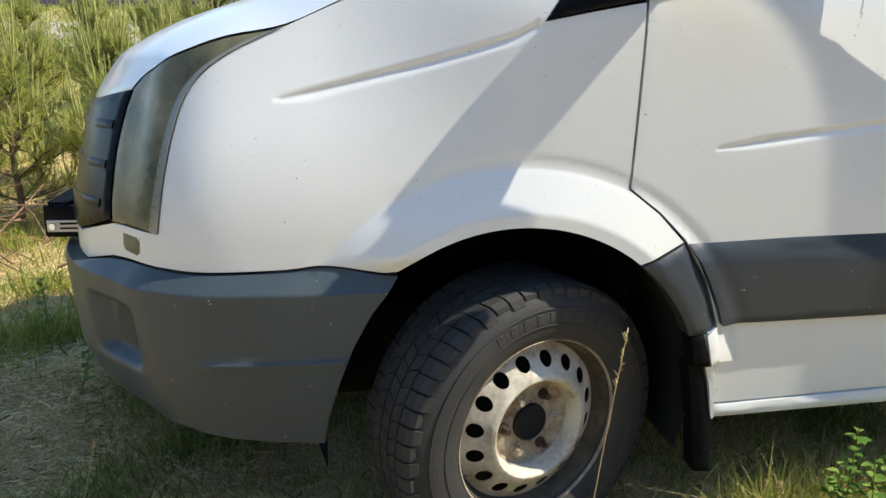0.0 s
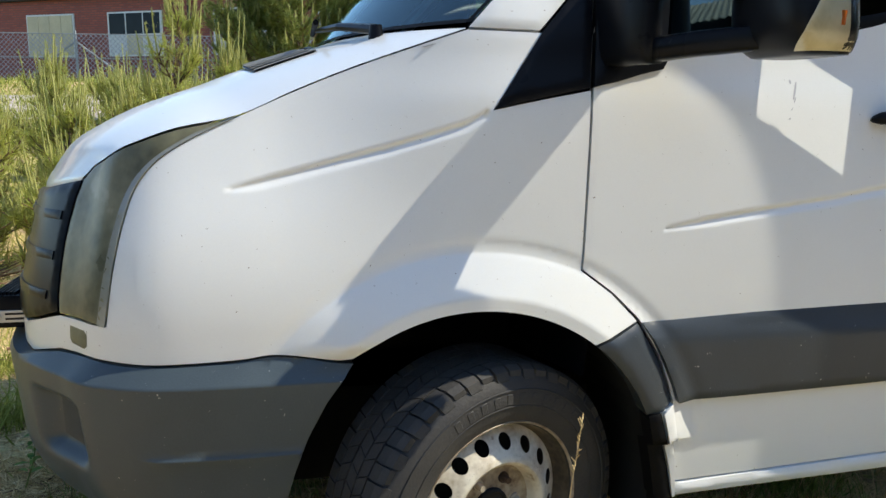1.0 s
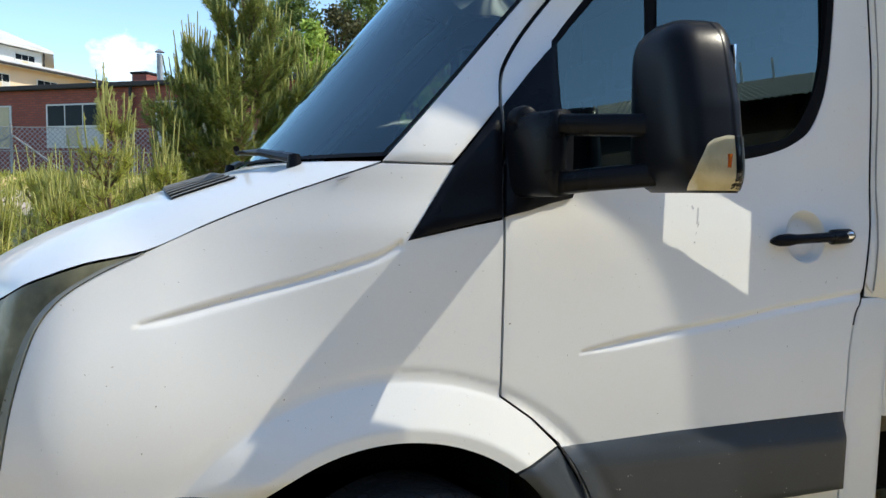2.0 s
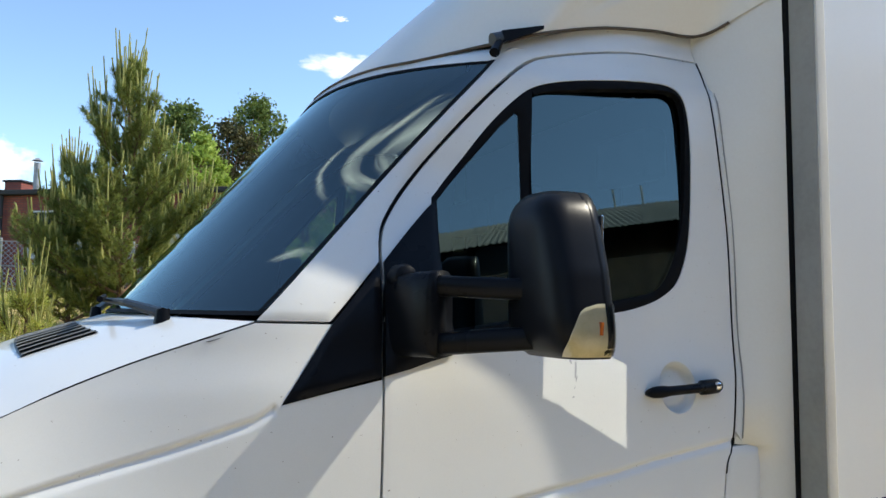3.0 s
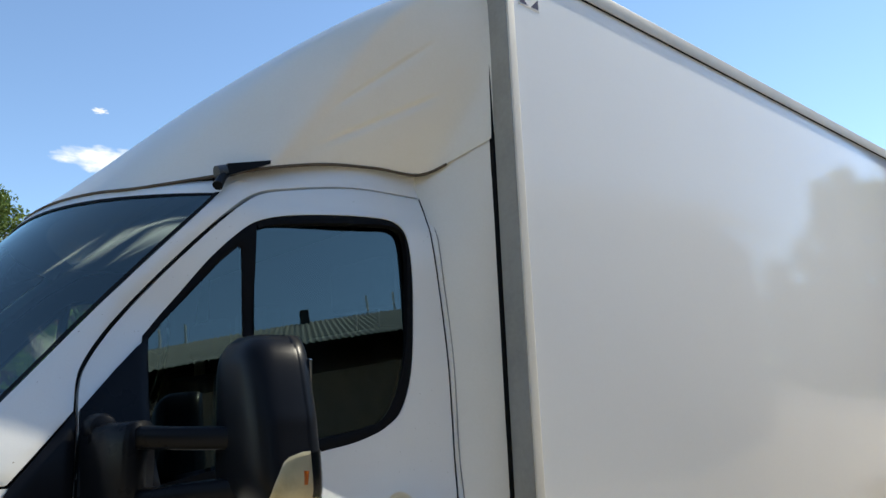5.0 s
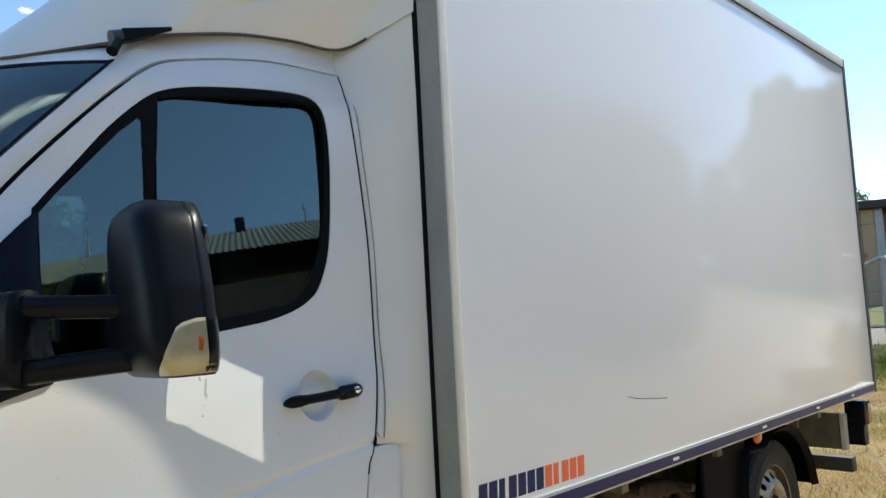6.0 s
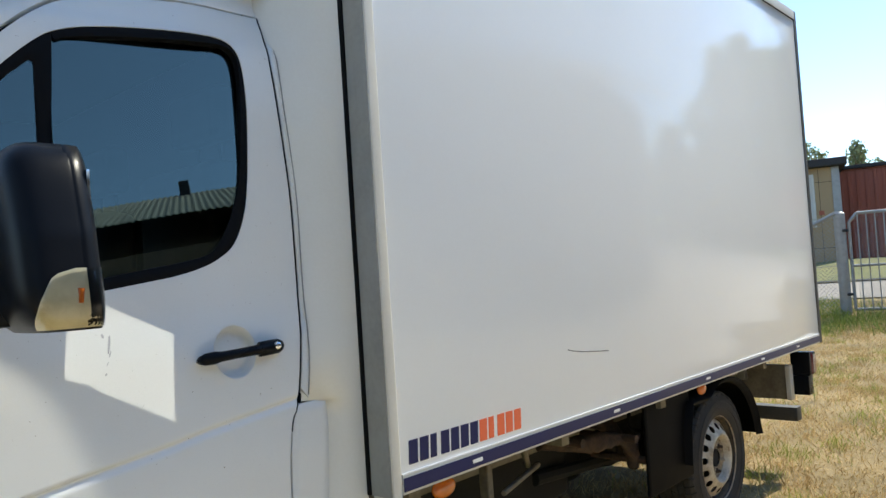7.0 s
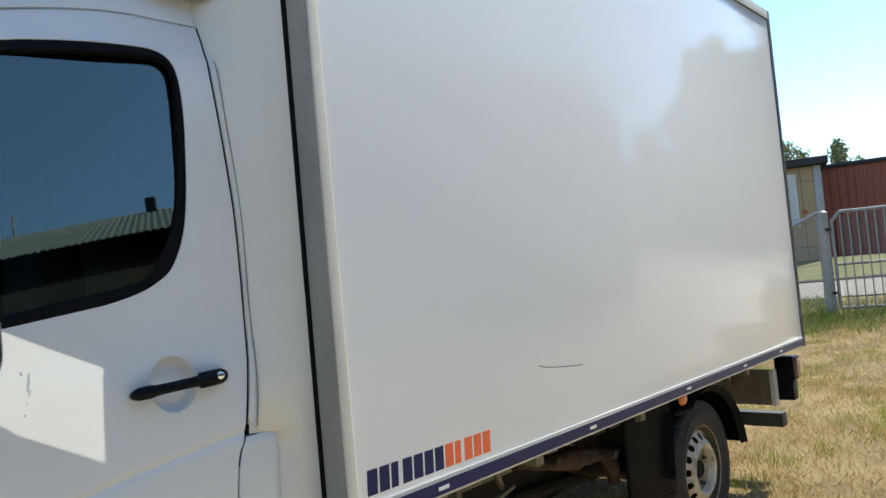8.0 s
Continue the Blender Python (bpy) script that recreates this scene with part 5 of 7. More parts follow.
# ---- lamp bar at the nose
lb = empty("lamp_bar", "", "")
lb.parent = truck
tagged(lb, "black finned lamp bar on silver brackets")
part("lamp_body", box_bm((-1.145, 0.44, 0.715), (-1.085, 1.56, 0.785), 0.008), BLACKPL, lb)
for k in range(6):
    part("cooling_fin", box_bm((-1.088, 0.445, 0.718 + 0.011 * k), (-1.068, 1.555, 0.7225 + 0.011 * k), 0.001, 1), BLACKPL, lb)
    part("cooling_fin", box_bm((-1.140 + 0.009 * k, 0.445, 0.784), (-1.136 + 0.009 * k, 1.555, 0.794), 0.001, 1), BLACKPL, lb)
for y in (0.433, 1.56):
    part("end_plate", box_bm((-1.148, y, 0.708), (-1.068, y + 0.007, 0.788), 0.006), BLACKPL, lb)
    plate = part("bracket", box_bm((-1.142, y - 0.005, 0.722), (-1.066, y - 0.001, 0.752), 0.001, 1), ALU, lb, "slotted silver bracket")
    part("slot", box_bm((-1.112, y - 0.0065, 0.741), (-1.070, y - 0.0045, 0.746), 0.0005, 1), BLACKPL, plate)
    part("slot", box_bm((-1.112, y - 0.0065, 0.729), (-1.070, y - 0.0045, 0.734), 0.0005, 1), BLACKPL, plate)
    part("bolt", rod_bm((-1.128, y - 0.012, 0.737), (-1.128, y, 0.737), 0.008, seg=8), CHROME, lb)

# ---------------------------------------------------------------- ground
def terrain(x, y):
    left = 1.6 * sstep(4, 13, y) * sstep(13, 4, x)
    right = 1.05 * sstep(11, 24, x - 0.25 * y)
    back = 0.3 * sstep(-9, -16, y)
    return max(left, right, back) + 0.035 * noise.noise((x * 0.5, y * 0.5, 0)) * sstep(0.8, 3, max(abs(x - 2) - 2, abs(y - 1)))


def foliage(name, a, b, rough=0.6, lit=0.25):
    """Leaves and blades: each island takes its own shade between two colours; some light shines through."""
    m, nt, p = nodes_of(name)
    g = nt.nodes.new("ShaderNodeNewGeometry")
    r = nt.nodes.new("ShaderNodeValToRGB")
    r.color_ramp.elements[0].color, r.color_ramp.elements[1].color = (*a, 1), (*b, 1)
    nt.links.new(g.outputs["Random Per Island"], r.inputs[0])
    nt.links.new(r.outputs[0], p.inputs["Base Color"])
    p.inputs["Roughness"].default_value = rough
    p.inputs["Specular IOR Level"].default_value = 0.12
    tr = nt.nodes.new("ShaderNodeBsdfTranslucent")
    nt.links.new(r.outputs[0], tr.inputs[0])
    mx = nt.nodes.new("ShaderNodeMixShader")
    mx.inputs[0].default_value = lit
    out = nt.nodes["Material Output"]
    nt.links.new(p.outputs[0], mx.inputs[1])
    nt.links.new(tr.outputs[0], mx.inputs[2])
    nt.links.new(mx.outputs[0], out.inputs[0])
    return m


def ground_mat():
    """Dry field: straw, bare sandy soil and greener patches, in three sizes of mottling."""
    m, nt, p = nodes_of("dry_field_soil")
    tc = nt.nodes.new("ShaderNodeTexCoord")

    def ns(scale, detail=6, rough=0.6):
        n = nt.nodes.new("ShaderNodeTexNoise")
        n.inputs["Scale"].default_value, n.inputs["Detail"].default_value, n.inputs["Roughness"].default_value = scale, detail, rough
        nt.links.new(tc.outputs["Object"], n.inputs["Vector"])
        return n.outputs[0]

    def ramp(v, lo, hi, a, b):
        r = nt.nodes.new("ShaderNodeValToRGB")
        r.color_ramp.elements[0].position, r.color_ramp.elements[1].position = lo, hi
        r.color_ramp.elements[0].color, r.color_ramp.elements[1].color = (*a, 1), (*b, 1)
        nt.links.new(v, r.inputs[0])
        return r.outputs[0]

    def mix(f, a, b):
        x = nt.nodes.new("ShaderNodeMix")
        x.data_type = "RGBA"
        for s, k in ((f, 0), (a, 6), (b, 7)):
            nt.links.new(s, x.inputs[k])
        return x.outputs[2]
    straw = ramp(ns(75, 6, 0.8), 0.40, 0.62, (0.30, 0.20, 0.085), (0.86, 0.67, 0.35))
    soil = ramp(ns(110, 6, 0.8), 0.40, 0.60, (0.27, 0.18, 0.085), (0.80, 0.59, 0.32))
    green = ramp(ns(45, 4, 0.7), 0.35, 0.65, (0.22, 0.22, 0.06), (0.48, 0.45, 0.17))
    c = mix(ramp(ns(0.9), 0.50, 0.62, (0, 0, 0), (1, 1, 1)), straw, soil)
    c = mix(ramp(ns(0.35), 0.52, 0.66, (0, 0, 0), (1, 1, 1)), c, green)
    earth = ramp(ns(60, 5, 0.75), 0.40, 0.62, (0.20, 0.135, 0.07), (0.55, 0.41, 0.24))
    moss = ramp(ns(70, 4, 0.7), 0.38, 0.64, (0.18, 0.19, 0.05), (0.46, 0.44, 0.15))
    c = mix(ramp(ns(7.5, 5, 0.65), 0.52, 0.60, (0, 0, 0), (1, 1, 1)), c, earth)
    c = mix(ramp(ns(4.2, 6, 0.7), 0.57, 0.64, (0, 0, 0), (1, 1, 1)), c, moss)
    nt.links.new(c, p.inputs["Base Color"])
    p.inputs["Roughness"].default_value = 0.95
    p.inputs["Specular IOR Level"].default_value = 0.1
    b = nt.nodes.new("ShaderNodeBump")
    b.inputs["Distance"].default_value = 0.004
    nt.links.new(ns(42, 6, 0.8), b.inputs["Height"])
    nt.links.new(b.outputs[0], p.inputs["Normal"])
    return m


SOIL = ground_mat()
xsg = [-700, -200, -90, -50] + [-32 + 0.6 * k for k in range(120)] + [45, 60, 100, 200, 700]
ysg = [-700, -200, -90, -50] + [-30 + 0.6 * k for k in range(120)] + [50, 90, 160, 300, 700]
ground = grid_part("ground", [[Vector((x, y, terrain(x, y))) for x in xsg] for y in ysg], SOIL)
tagged(ground, "dry grassy field around the parked truck", "ground", kind="structure")

# ---------------------------------------------------------------- plants
rng = np.random.default_rng(7)


def tri_mesh(name, tris, material):
    """A mesh out of an array (n, 3, 3) of loose triangles."""
    tris = np.ascontiguousarray(tris, dtype=np.float32)
    n = len(tris)
    me = bpy.data.meshes.new(name)
    me.vertices.add(3 * n)
    me.vertices.foreach_set("co", tris.ravel())
    me.loops.add(3 * n)
    me.loops.foreach_set("vertex_index", np.arange(3 * n, dtype=np.int32))
    me.polygons.add(n)
    me.polygons.foreach_set("loop_start", np.arange(0, 3 * n, 3, dtype=np.int32))
    me.update(calc_edges=True)
    me.materials.append(material)
    return me


def quad_blades(base, way, length, width, bend):
    """Blades of two triangles that bend over: base (n,3), way (n,3), length and width (n,)."""
    side = np.cross(way, rng.normal(size=way.shape))
    side /= np.linalg.norm(side, axis=1)[:, None] + 1e-9
    w = side * width[:, None]
    mid = base + way * (length * 0.55)[:, None]
    tip = base + way * (length * 0.98)[:, None] + bend
    n = len(base)
    t = np.empty((n, 3, 3, 3))
    t[:, 0, 0], t[:, 0, 1], t[:, 0, 2] = base - w, base + w, mid + w * 0.7
    t[:, 1, 0], t[:, 1, 1], t[:, 1, 2] = base - w, mid + w * 0.7, mid - w * 0.7
    t[:, 2, 0], t[:, 2, 1], t[:, 2, 2] = mid - w * 0.7, mid + w * 0.7, tip
    return t


def blade_mesh(name, t, material):
    """Each blade's three triangles share five points, so that a blade is one island."""
    n = len(t)
    v = np.empty((n, 5, 3), np.float32)
    v[:, 0], v[:, 1], v[:, 2], v[:, 3], v[:, 4] = t[:, 0, 0], t[:, 0, 1], t[:, 0, 2], t[:, 1, 2], t[:, 2, 2]
    idx = (np.arange(n)[:, None] * 5 + np.array([0, 1, 2, 0, 2, 3, 3, 2, 4])[None, :]).astype(np.int32)
    me = bpy.data.meshes.new(name)
    me.vertices.add(5 * n)
    me.vertices.foreach_set("co", v.ravel())
    me.loops.add(9 * n)
    me.loops.foreach_set("vertex_index", idx.ravel())
    me.polygons.add(3 * n)
    me.polygons.foreach_set("loop_start", np.arange(0, 9 * n, 3, dtype=np.int32))
    me.update(calc_edges=True)
    me.materials.append(material)
    return me


def in_wheel(x, y):
    out = np.zeros(x.shape, bool)
    for cx, cy in ((0, 0.13), (0, 1.87), (3.84, 0.155), (3.84, 1.845)):
        out |= (abs(x - cx) < 0.30) & (abs(y - cy) < 0.14)
    return out


def grass(name, label, n, x0, x1, y0, y1, h0, h1, width, material, clump=0.5, lean=0.35, keep=None):
    """A stretch of grass, thicker in clumps."""
    x, y = rng.uniform(x0, x1, n), rng.uniform(y0, y1, n)
    nc = max(8, int((x1 - x0) * (y1 - y0) * 3))
    cx, cy = rng.uniform(x0, x1, nc), rng.uniform(y0, y1, nc)
    pick = rng.random(n) < clump
    who = rng.integers(0, nc, n)
    x = np.where(pick, cx[who] + rng.normal(size=n) * 0.09, x)
    y = np.where(pick, cy[who] + rng.normal(size=n) * 0.09, y)
    ok = ~in_wheel(x, y)
    # thins out towards the edges of the stretch
    fade = min(0.6, 0.3 * min(x1 - x0, y1 - y0))
    inside = np.minimum(np.minimum(x - x0, x1 - x), np.minimum(y - y0, y1 - y)) / fade + 0.25 * np.sin(9.1 * x + 2.3 * np.sin(5.7 * y)) * np.sin(8.3 * y)
    ok &= np.random.default_rng(n).random(n) < inside
    if keep is not None:
        ok &= keep(x, y)
    x, y = x[ok], y[ok]
    n = len(x)
    z = np.array([terrain(a, b) for a, b in zip(x, y)]) + (0.002 if lean > 10 else -0.01)
    way = np.stack([rng.normal(size=n) * lean, rng.normal(size=n) * lean, np.ones(n)], 1)
    way /= np.linalg.norm(way, axis=1)[:, None]
    ln = rng.uniform(h0, h1, n) * rng.uniform(0.6, 1.0, n)
    bend = np.stack([rng.normal(size=n), rng.normal(size=n), -abs(rng.normal(size=n)) * 0.6], 1) * (ln * 0.22)[:, None]
    t = quad_blades(np.stack([x, y, z], 1), way, ln, np.full(n, width) * rng.uniform(0.6, 1.3, n), bend)
    return tagged(part(name, blade_mesh(name, t, material), None), label, "grass", kind="stuff")


GREEN = foliage("green_grass", (0.11, 0.16, 0.03), (0.32, 0.38, 0.10))
STRAW_FIELD = foliage("golden_field_straw", (0.34, 0.22, 0.08), (0.86, 0.64, 0.32), 0.7, 0.2)
LITTER = foliage("pale_straw_litter", (0.50, 0.36, 0.17), (0.98, 0.80, 0.46), 0.8, 0.30)
FRESH = foliage("yellow_green_grass", (0.20, 0.23, 0.04), (0.52, 0.52, 0.14), 0.6, 0.3)
STRAW = foliage("dry_straw", (0.38, 0.26, 0.11), (0.80, 0.62, 0.34), 0.7, 0.2)
BROWN = foliage("brown_dead_stems", (0.10, 0.06, 0.03), (0.34, 0.22, 0.12), 0.8, 0.05)
TWIG = mat("dead_twigs", (0.36, 0.20, 0.11), 0.85, vary=0.4, scale=20, col2=(0.10, 0.06, 0.035))

grass("grass", "green grass under and beside the truck", 34000, -1.25, 2.1, -0.9, 2.0, 0.05, 0.18, 0.0022, GREEN, 0.7)
grass("grass", "fine dry straw beside the truck", 30000, -1.6, 2.4, -1.1, 1.5, 0.04, 0.17, 0.0018, STRAW, 0.4, 0.6)
grass("grass", "short dry grass ahead of the bumper", 18000, -3.4, -0.7, -0.5, 4.5, 0.03, 0.10, 0.0022, STRAW, 0.6, 5.0)
grass("grass", "green tufts ahead of the bumper", 7000, -3.2, -0.6, 0.9, 4.5, 0.04, 0.16, 0.0026, FRESH, 0.9, 0.5)
grass("grass", "sunlit yellow-green grass by the young pines", 30000, -6.0, -0.6, 2.4, 9.0, 0.06, 0.24, 0.0034, FRESH, 0.5, 0.5)
grass("grass", "sunlit grass on the bank beyond the young pines", 30000, -9.0, 1.0, 6.5, 13.0, 0.08, 0.22, 0.007, FRESH, 0.4, 0.5)
grass("grass", "dry straw field behind the truck", 150000, 3.0, 16.5, -1.2, 6.0, 0.04, 0.15, 0.0028, STRAW_FIELD, 0.35, 0.7)
grass("grass", "low green weeds in the dry field", 30000, 3.6, 15.5, -0.8, 5.0, 0.04, 0.17, 0.0026, FRESH, 0.9, 0.35)
grass("grass", "green grass along the gate and fence", 14000, 12.6, 16.6, -0.6, 6.0, 0.08, 0.35, 0.006, GREEN, 0.5, 0.4)
grass("grass", "tufts of dry grass at the edge of the yard", 16000, -4.0, 6.0, -3.2, -0.7, 0.03, 0.11, 0.003, STRAW, 0.8, 0.7)
grass("grass", "tall sunlit grass along the truck side", 22000, 0.45, 2.4, -0.40, 0.06, 0.12, 0.36, 0.0026, FRESH, 0.5, 0.3)
grass("grass", "dry stalks along the truck side", 3400, 0.40, 2.4, -0.42, 0.06, 0.14, 0.38, 0.0015, STRAW, 0.3, 0.4)
grass("grass", "low herbs in the shade ahead of the bumper", 1600, -2.6, -0.5, -0.5, 2.2, 0.03, 0.09, 0.0045, FRESH, 0.94, 1.2)
grass("grass", "straw litter lying on the ground ahead of the bumper", 60000, -2.6, -0.45, -1.0, 1.6, 0.03, 0.11, 0.0030, LITTER, 0.25, 14.0)
grass("grass", "bleached straw litter among the young pines", 45000, -4.2, -1.3, 1.2, 5.2, 0.04, 0.14, 0.0026, LITTER, 0.4, 3.0)
grass("grass", "brown dead stems lying ahead of the bumper", 9000, -2.4, -0.45, -0.7, 1.6, 0.04, 0.13, 0.0024, BROWN, 0.75, 14.0)
grass("grass", "sparse green blades ahead of the bumper", 3500, -2.2, -0.30, -0.8, 0.9, 0.04, 0.13, 0.0022, FRESH, 0.9, 0.8)
grass("grass", "yellow-green tufts in the sun before the young pines", 9000, -3.6, -1.25, 0.9, 3.4, 0.06, 0.22, 0.0034, FRESH, 0.8, 0.5)
grass("grass", "trampled straw in the field near the truck", 90000, 4.2, 9.5, -1.2, 3.2, 0.03, 0.10, 0.0024, STRAW_FIELD, 0.5, 2.0)
grass("grass", "short straw under the cargo box", 9000, 1.4, 4.2, -0.5, 2.4, 0.03, 0.10, 0.0022, STRAW, 0.4, 0.7)


def needles(pts, dirs, n_each, length, width, spread):
    """Thin needles round shoots: pts and dirs (k,3)."""
    k = len(pts)
    base = np.repeat(pts, n_each, 0)
    d = np.repeat(dirs, n_each, 0)
    d = d + rng.normal(size=d.shape) * spread
    d /= np.linalg.norm(d, axis=1)[:, None] + 1e-9
    base = base + rng.normal(size=base.shape) * 0.006
    ln = length * rng.uniform(0.7, 1.15, len(base))
    side = np.cross(d, rng.normal(size=d.shape))
    side /= np.linalg.norm(side, axis=1)[:, None] + 1e-9
    t = np.empty((len(base), 3, 3))
    t[:, 0], t[:, 1], t[:, 2] = base - side * width, base + side * width, base + d * ln[:, None]
    return t


NEEDLE = foliage("pine_needles", (0.13, 0.17, 0.042), (0.36, 0.40, 0.12), 0.5, 0.35)
NEEDLE_LIGHT = foliage("young_pine_needles", (0.28, 0.32, 0.055), (0.62, 0.63, 0.18), 0.5, 0.45)
CANDLE = foliage("pale_pine_shoots", (0.32, 0.33, 0.10), (0.56, 0.54, 0.20), 0.6, 0.2)
BARK = mat("pine_bark", (0.21, 0.125, 0.075), 0.9, vary=0.4, scale=12, fine=50, bump=0.01, col2=(0.09, 0.06, 0.045))


def tube(bm, pts, r0, r1, seg=6):
    prev = None
    n = len(pts)
    for i, p in enumerate(pts):
        d = (pts[min(i + 1, n - 1)] - pts[max(i - 1, 0)]).normalized()
        a = d.cross(Vector((0.3, 0.9, 0.1))).normalized()
        b = d.cross(a)
        r = r0 + (r1 - r0) * i / (n - 1)
        ring = [bm.verts.new(p + (a * math.cos(2 * math.pi * k / seg) + b * math.sin(2 * math.pi * k / seg)) * r) for k in range(seg)]
        if prev:
            for k in range(seg):
                bm.faces.new((prev[k], prev[(k + 1) % seg], ring[(k + 1) % seg], ring[k]))
        prev = ring


def pine(place, height, spread, seed, label, name="pine_tree", light=False, dens=1.0, nl=0.075, nw=0.0022, bare=0.18, group="", fat=1.0):
    """A young pine: whorls of rising limbs, side twigs with needles, pale upright shoots."""
    rnd = random.Random(seed)
    x, y = place
    t = empty(name, label, "tree", group, (x, y, terrain(x, y) - 0.03))
    bm = bmesh.new()
    sway = 0.006 * height
    lead = [Vector((rnd.uniform(-sway, sway) * k ** 0.5, rnd.uniform(-sway, sway) * k ** 0.5, height * 0.93 * k / 8)) for k in range(9)]
    tube(bm, lead, 0.012 + height * 0.011, 0.008, 8)
    part("trunk", smooth_bm(bm), BARK, t, "reddish brown trunk")
    limbs = bmesh.new()
    sp_, sd_, cp, cd, cl = [], [], [], [], []

    def at(h):
        k = min(7, int(h * 8))
        return lead[k].lerp(lead[k + 1], h * 8 - k)
    whorls = max(6, int(height * (3.2 if light else 4.4)))
    for w in range(whorls):
        h = bare + (0.985 - bare) * (w + rnd.random() * 0.3) / whorls
        shape = (1 - ((h - bare) / (1.02 - bare)) ** (1.3 if light else 0.85)) * (0.65 + 0.35 * sstep(bare, bare + 0.22, h))
        for b in range(rnd.randint(4, 6)):
            az = rnd.uniform(0, 2 * math.pi)
            L = spread * (0.10 + 0.9 * shape) * rnd.uniform(0.65, 1.12)
            el = radians(8 + 52 * h + rnd.uniform(-8, 8))
            p = at(h)
            d = Vector((math.cos(az) * math.cos(el), math.sin(az) * math.cos(el), math.sin(el)))
            pts = [p]
            steps = max(3, int(L / 0.10))
            for s in range(steps):
                d = (d + Vector((rnd.uniform(-.09, .09), rnd.uniform(-.09, .09), 0.055))).normalized()
                pts.append(pts[-1] + d * (L / steps))
                f = (s + 1) / steps
                if f > 0.22:
                    for side in (0, 1, 2):
                        if rnd.random() < 0.72:
                            q = d.cross(Vector((rnd.uniform(-.4, .4), rnd.uniform(-.4, .4), 1))).normalized() * (1 if side else -1)
                            td = (d * 0.75 + q * rnd.uniform(0.5, 1.0) + Vector((0, 0, rnd.uniform(0.05, 0.5)))).normalized()
                            tl = L * rnd.uniform(0.14, 0.34) * (1.15 - f * 0.6) + 0.05
                            tp = [pts[-1]]
                            m = max(2, int(tl / 0.055))
                            for e in range(m):
                                td = (td + Vector((0, 0, 0.07))).normalized()
                                tp.append(tp[-1] + td * tl / m)
                                sp_.append(tp[-1])
                                sd_.append(td)
                            tube(limbs, tp, 0.006, 0.003, 4)
                            if rnd.random() < 0.55:
                                cp.append(tp[-1])
                                cd.append(Vector((td.x * 0.25, td.y * 0.25, 1)).normalized())
                                cl.append(rnd.uniform(0.08, 0.20) * (0.7 + 0.9 * h) * (0.7 if light else 1.0))
                    sp_.append(pts[-1])
                    sd_.append(d)
            tube(limbs, pts, 0.006 + 0.010 * L, 0.004, 5)
            cp.append(pts[-1])
            cd.append(Vector((d.x * 0.2, d.y * 0.2, 1)).normalized())
            cl.append(rnd.uniform(0.12, 0.28) * (0.7 + 0.9 * h) * (1.25 if light else 1.6))
    for k in range(5):
        cp.append(lead[-1] + Vector((rnd.uniform(-.04, .04), rnd.uniform(-.04, .04), -0.03)))
        cd.append(Vector((rnd.uniform(-.25, .25), rnd.uniform(-.25, .25), 1)).normalized() if k else Vector((0, 0, 1)))
        cl.append(height * (0.15 if k == 0 else 0.08))
    tagged(part("branchwork", smooth_bm(limbs), BARK, t), kind="stuff")
    tr = needles(np.array(sp_), np.array(sd_), max(6, int(22 * dens)), nl, nw, 0.62)
    part("needles", tri_mesh("needles", tr, NEEDLE_LIGHT if light else NEEDLE), None, t, "green pine needles")
    cbm = bmesh.new()
    sn, sdn = [], []
    for p, d, l in zip(cp, cd, cl):
        mid = p + d * l * 0.6 + Vector((rnd.uniform(-.008, .008), rnd.uniform(-.008, .008), 0))
        tube(cbm, [p, mid, p + d * l], 0.0085 * fat, 0.0055 * fat, 5)
        for s in range(4):
            sn.append(p + d * l * (s + 0.5) / 4)
            sdn.append(d)
    tagged(part("spring_growth", smooth_bm(cbm), CANDLE, t, "pale upright spring shoots"), kind="stuff")
    tr = needles(np.array(sn), np.array(sdn), 9, 0.028, nw, 0.45)
    part("shoot_needles", tri_mesh("shoot_needles", tr, CANDLE), None, t)
    return t


pine((-0.17, 8.3), 3.82, 1.6, 3, "tall young pine with pale upright shoots", dens=2.2, nl=0.09, nw=0.0032, bare=0.12, fat=1.15)
pine((-0.75, 8.9), 2.5, 1.0, 5, "bushy lower pine beside the taller one", dens=1.6, nl=0.09, nw=0.0032, bare=0.15, fat=1.15)
pine((0.85, 9.6), 2.0, 1.1, 8, "bushy pine behind the taller one", dens=1.3, nl=0.085, nw=0.003, bare=0.1, fat=1.6)
young = "young pines by the field"
for k, (x, y, h, s) in enumerate(((-1.10, 3.79, 2.06, 0.46), (-0.80, 3.95, 1.72, 0.40), (-1.45, 4.3, 1.35, 0.45), (-2.0, 4.6, 1.25, 0.5), (-1.75, 3.4, 1.0, 0.42), (-2.35, 3.5, 1.1, 0.45), (-2.7, 4.9, 1.2, 0.5), (-1.15, 5.4, 1.3, 0.5), (-1.8, 5.9, 1.35, 0.55), (-2.6, 6.3, 1.4, 0.55), (-3.2, 5.5, 1.3, 0.5), (-1.5, 6.6, 1.2, 0.55), (-2.2, 7.0, 1.1, 0.5), (-3.4, 6.8, 1.2, 0.55), (-3.0, 4.2, 1.0, 0.45))):
    pine((x, y), h, s, 20 + k, "small young pine with light green needles", "young_pine", True, 0.75, 0.075, 0.0020, 0.16, young, 0.62)

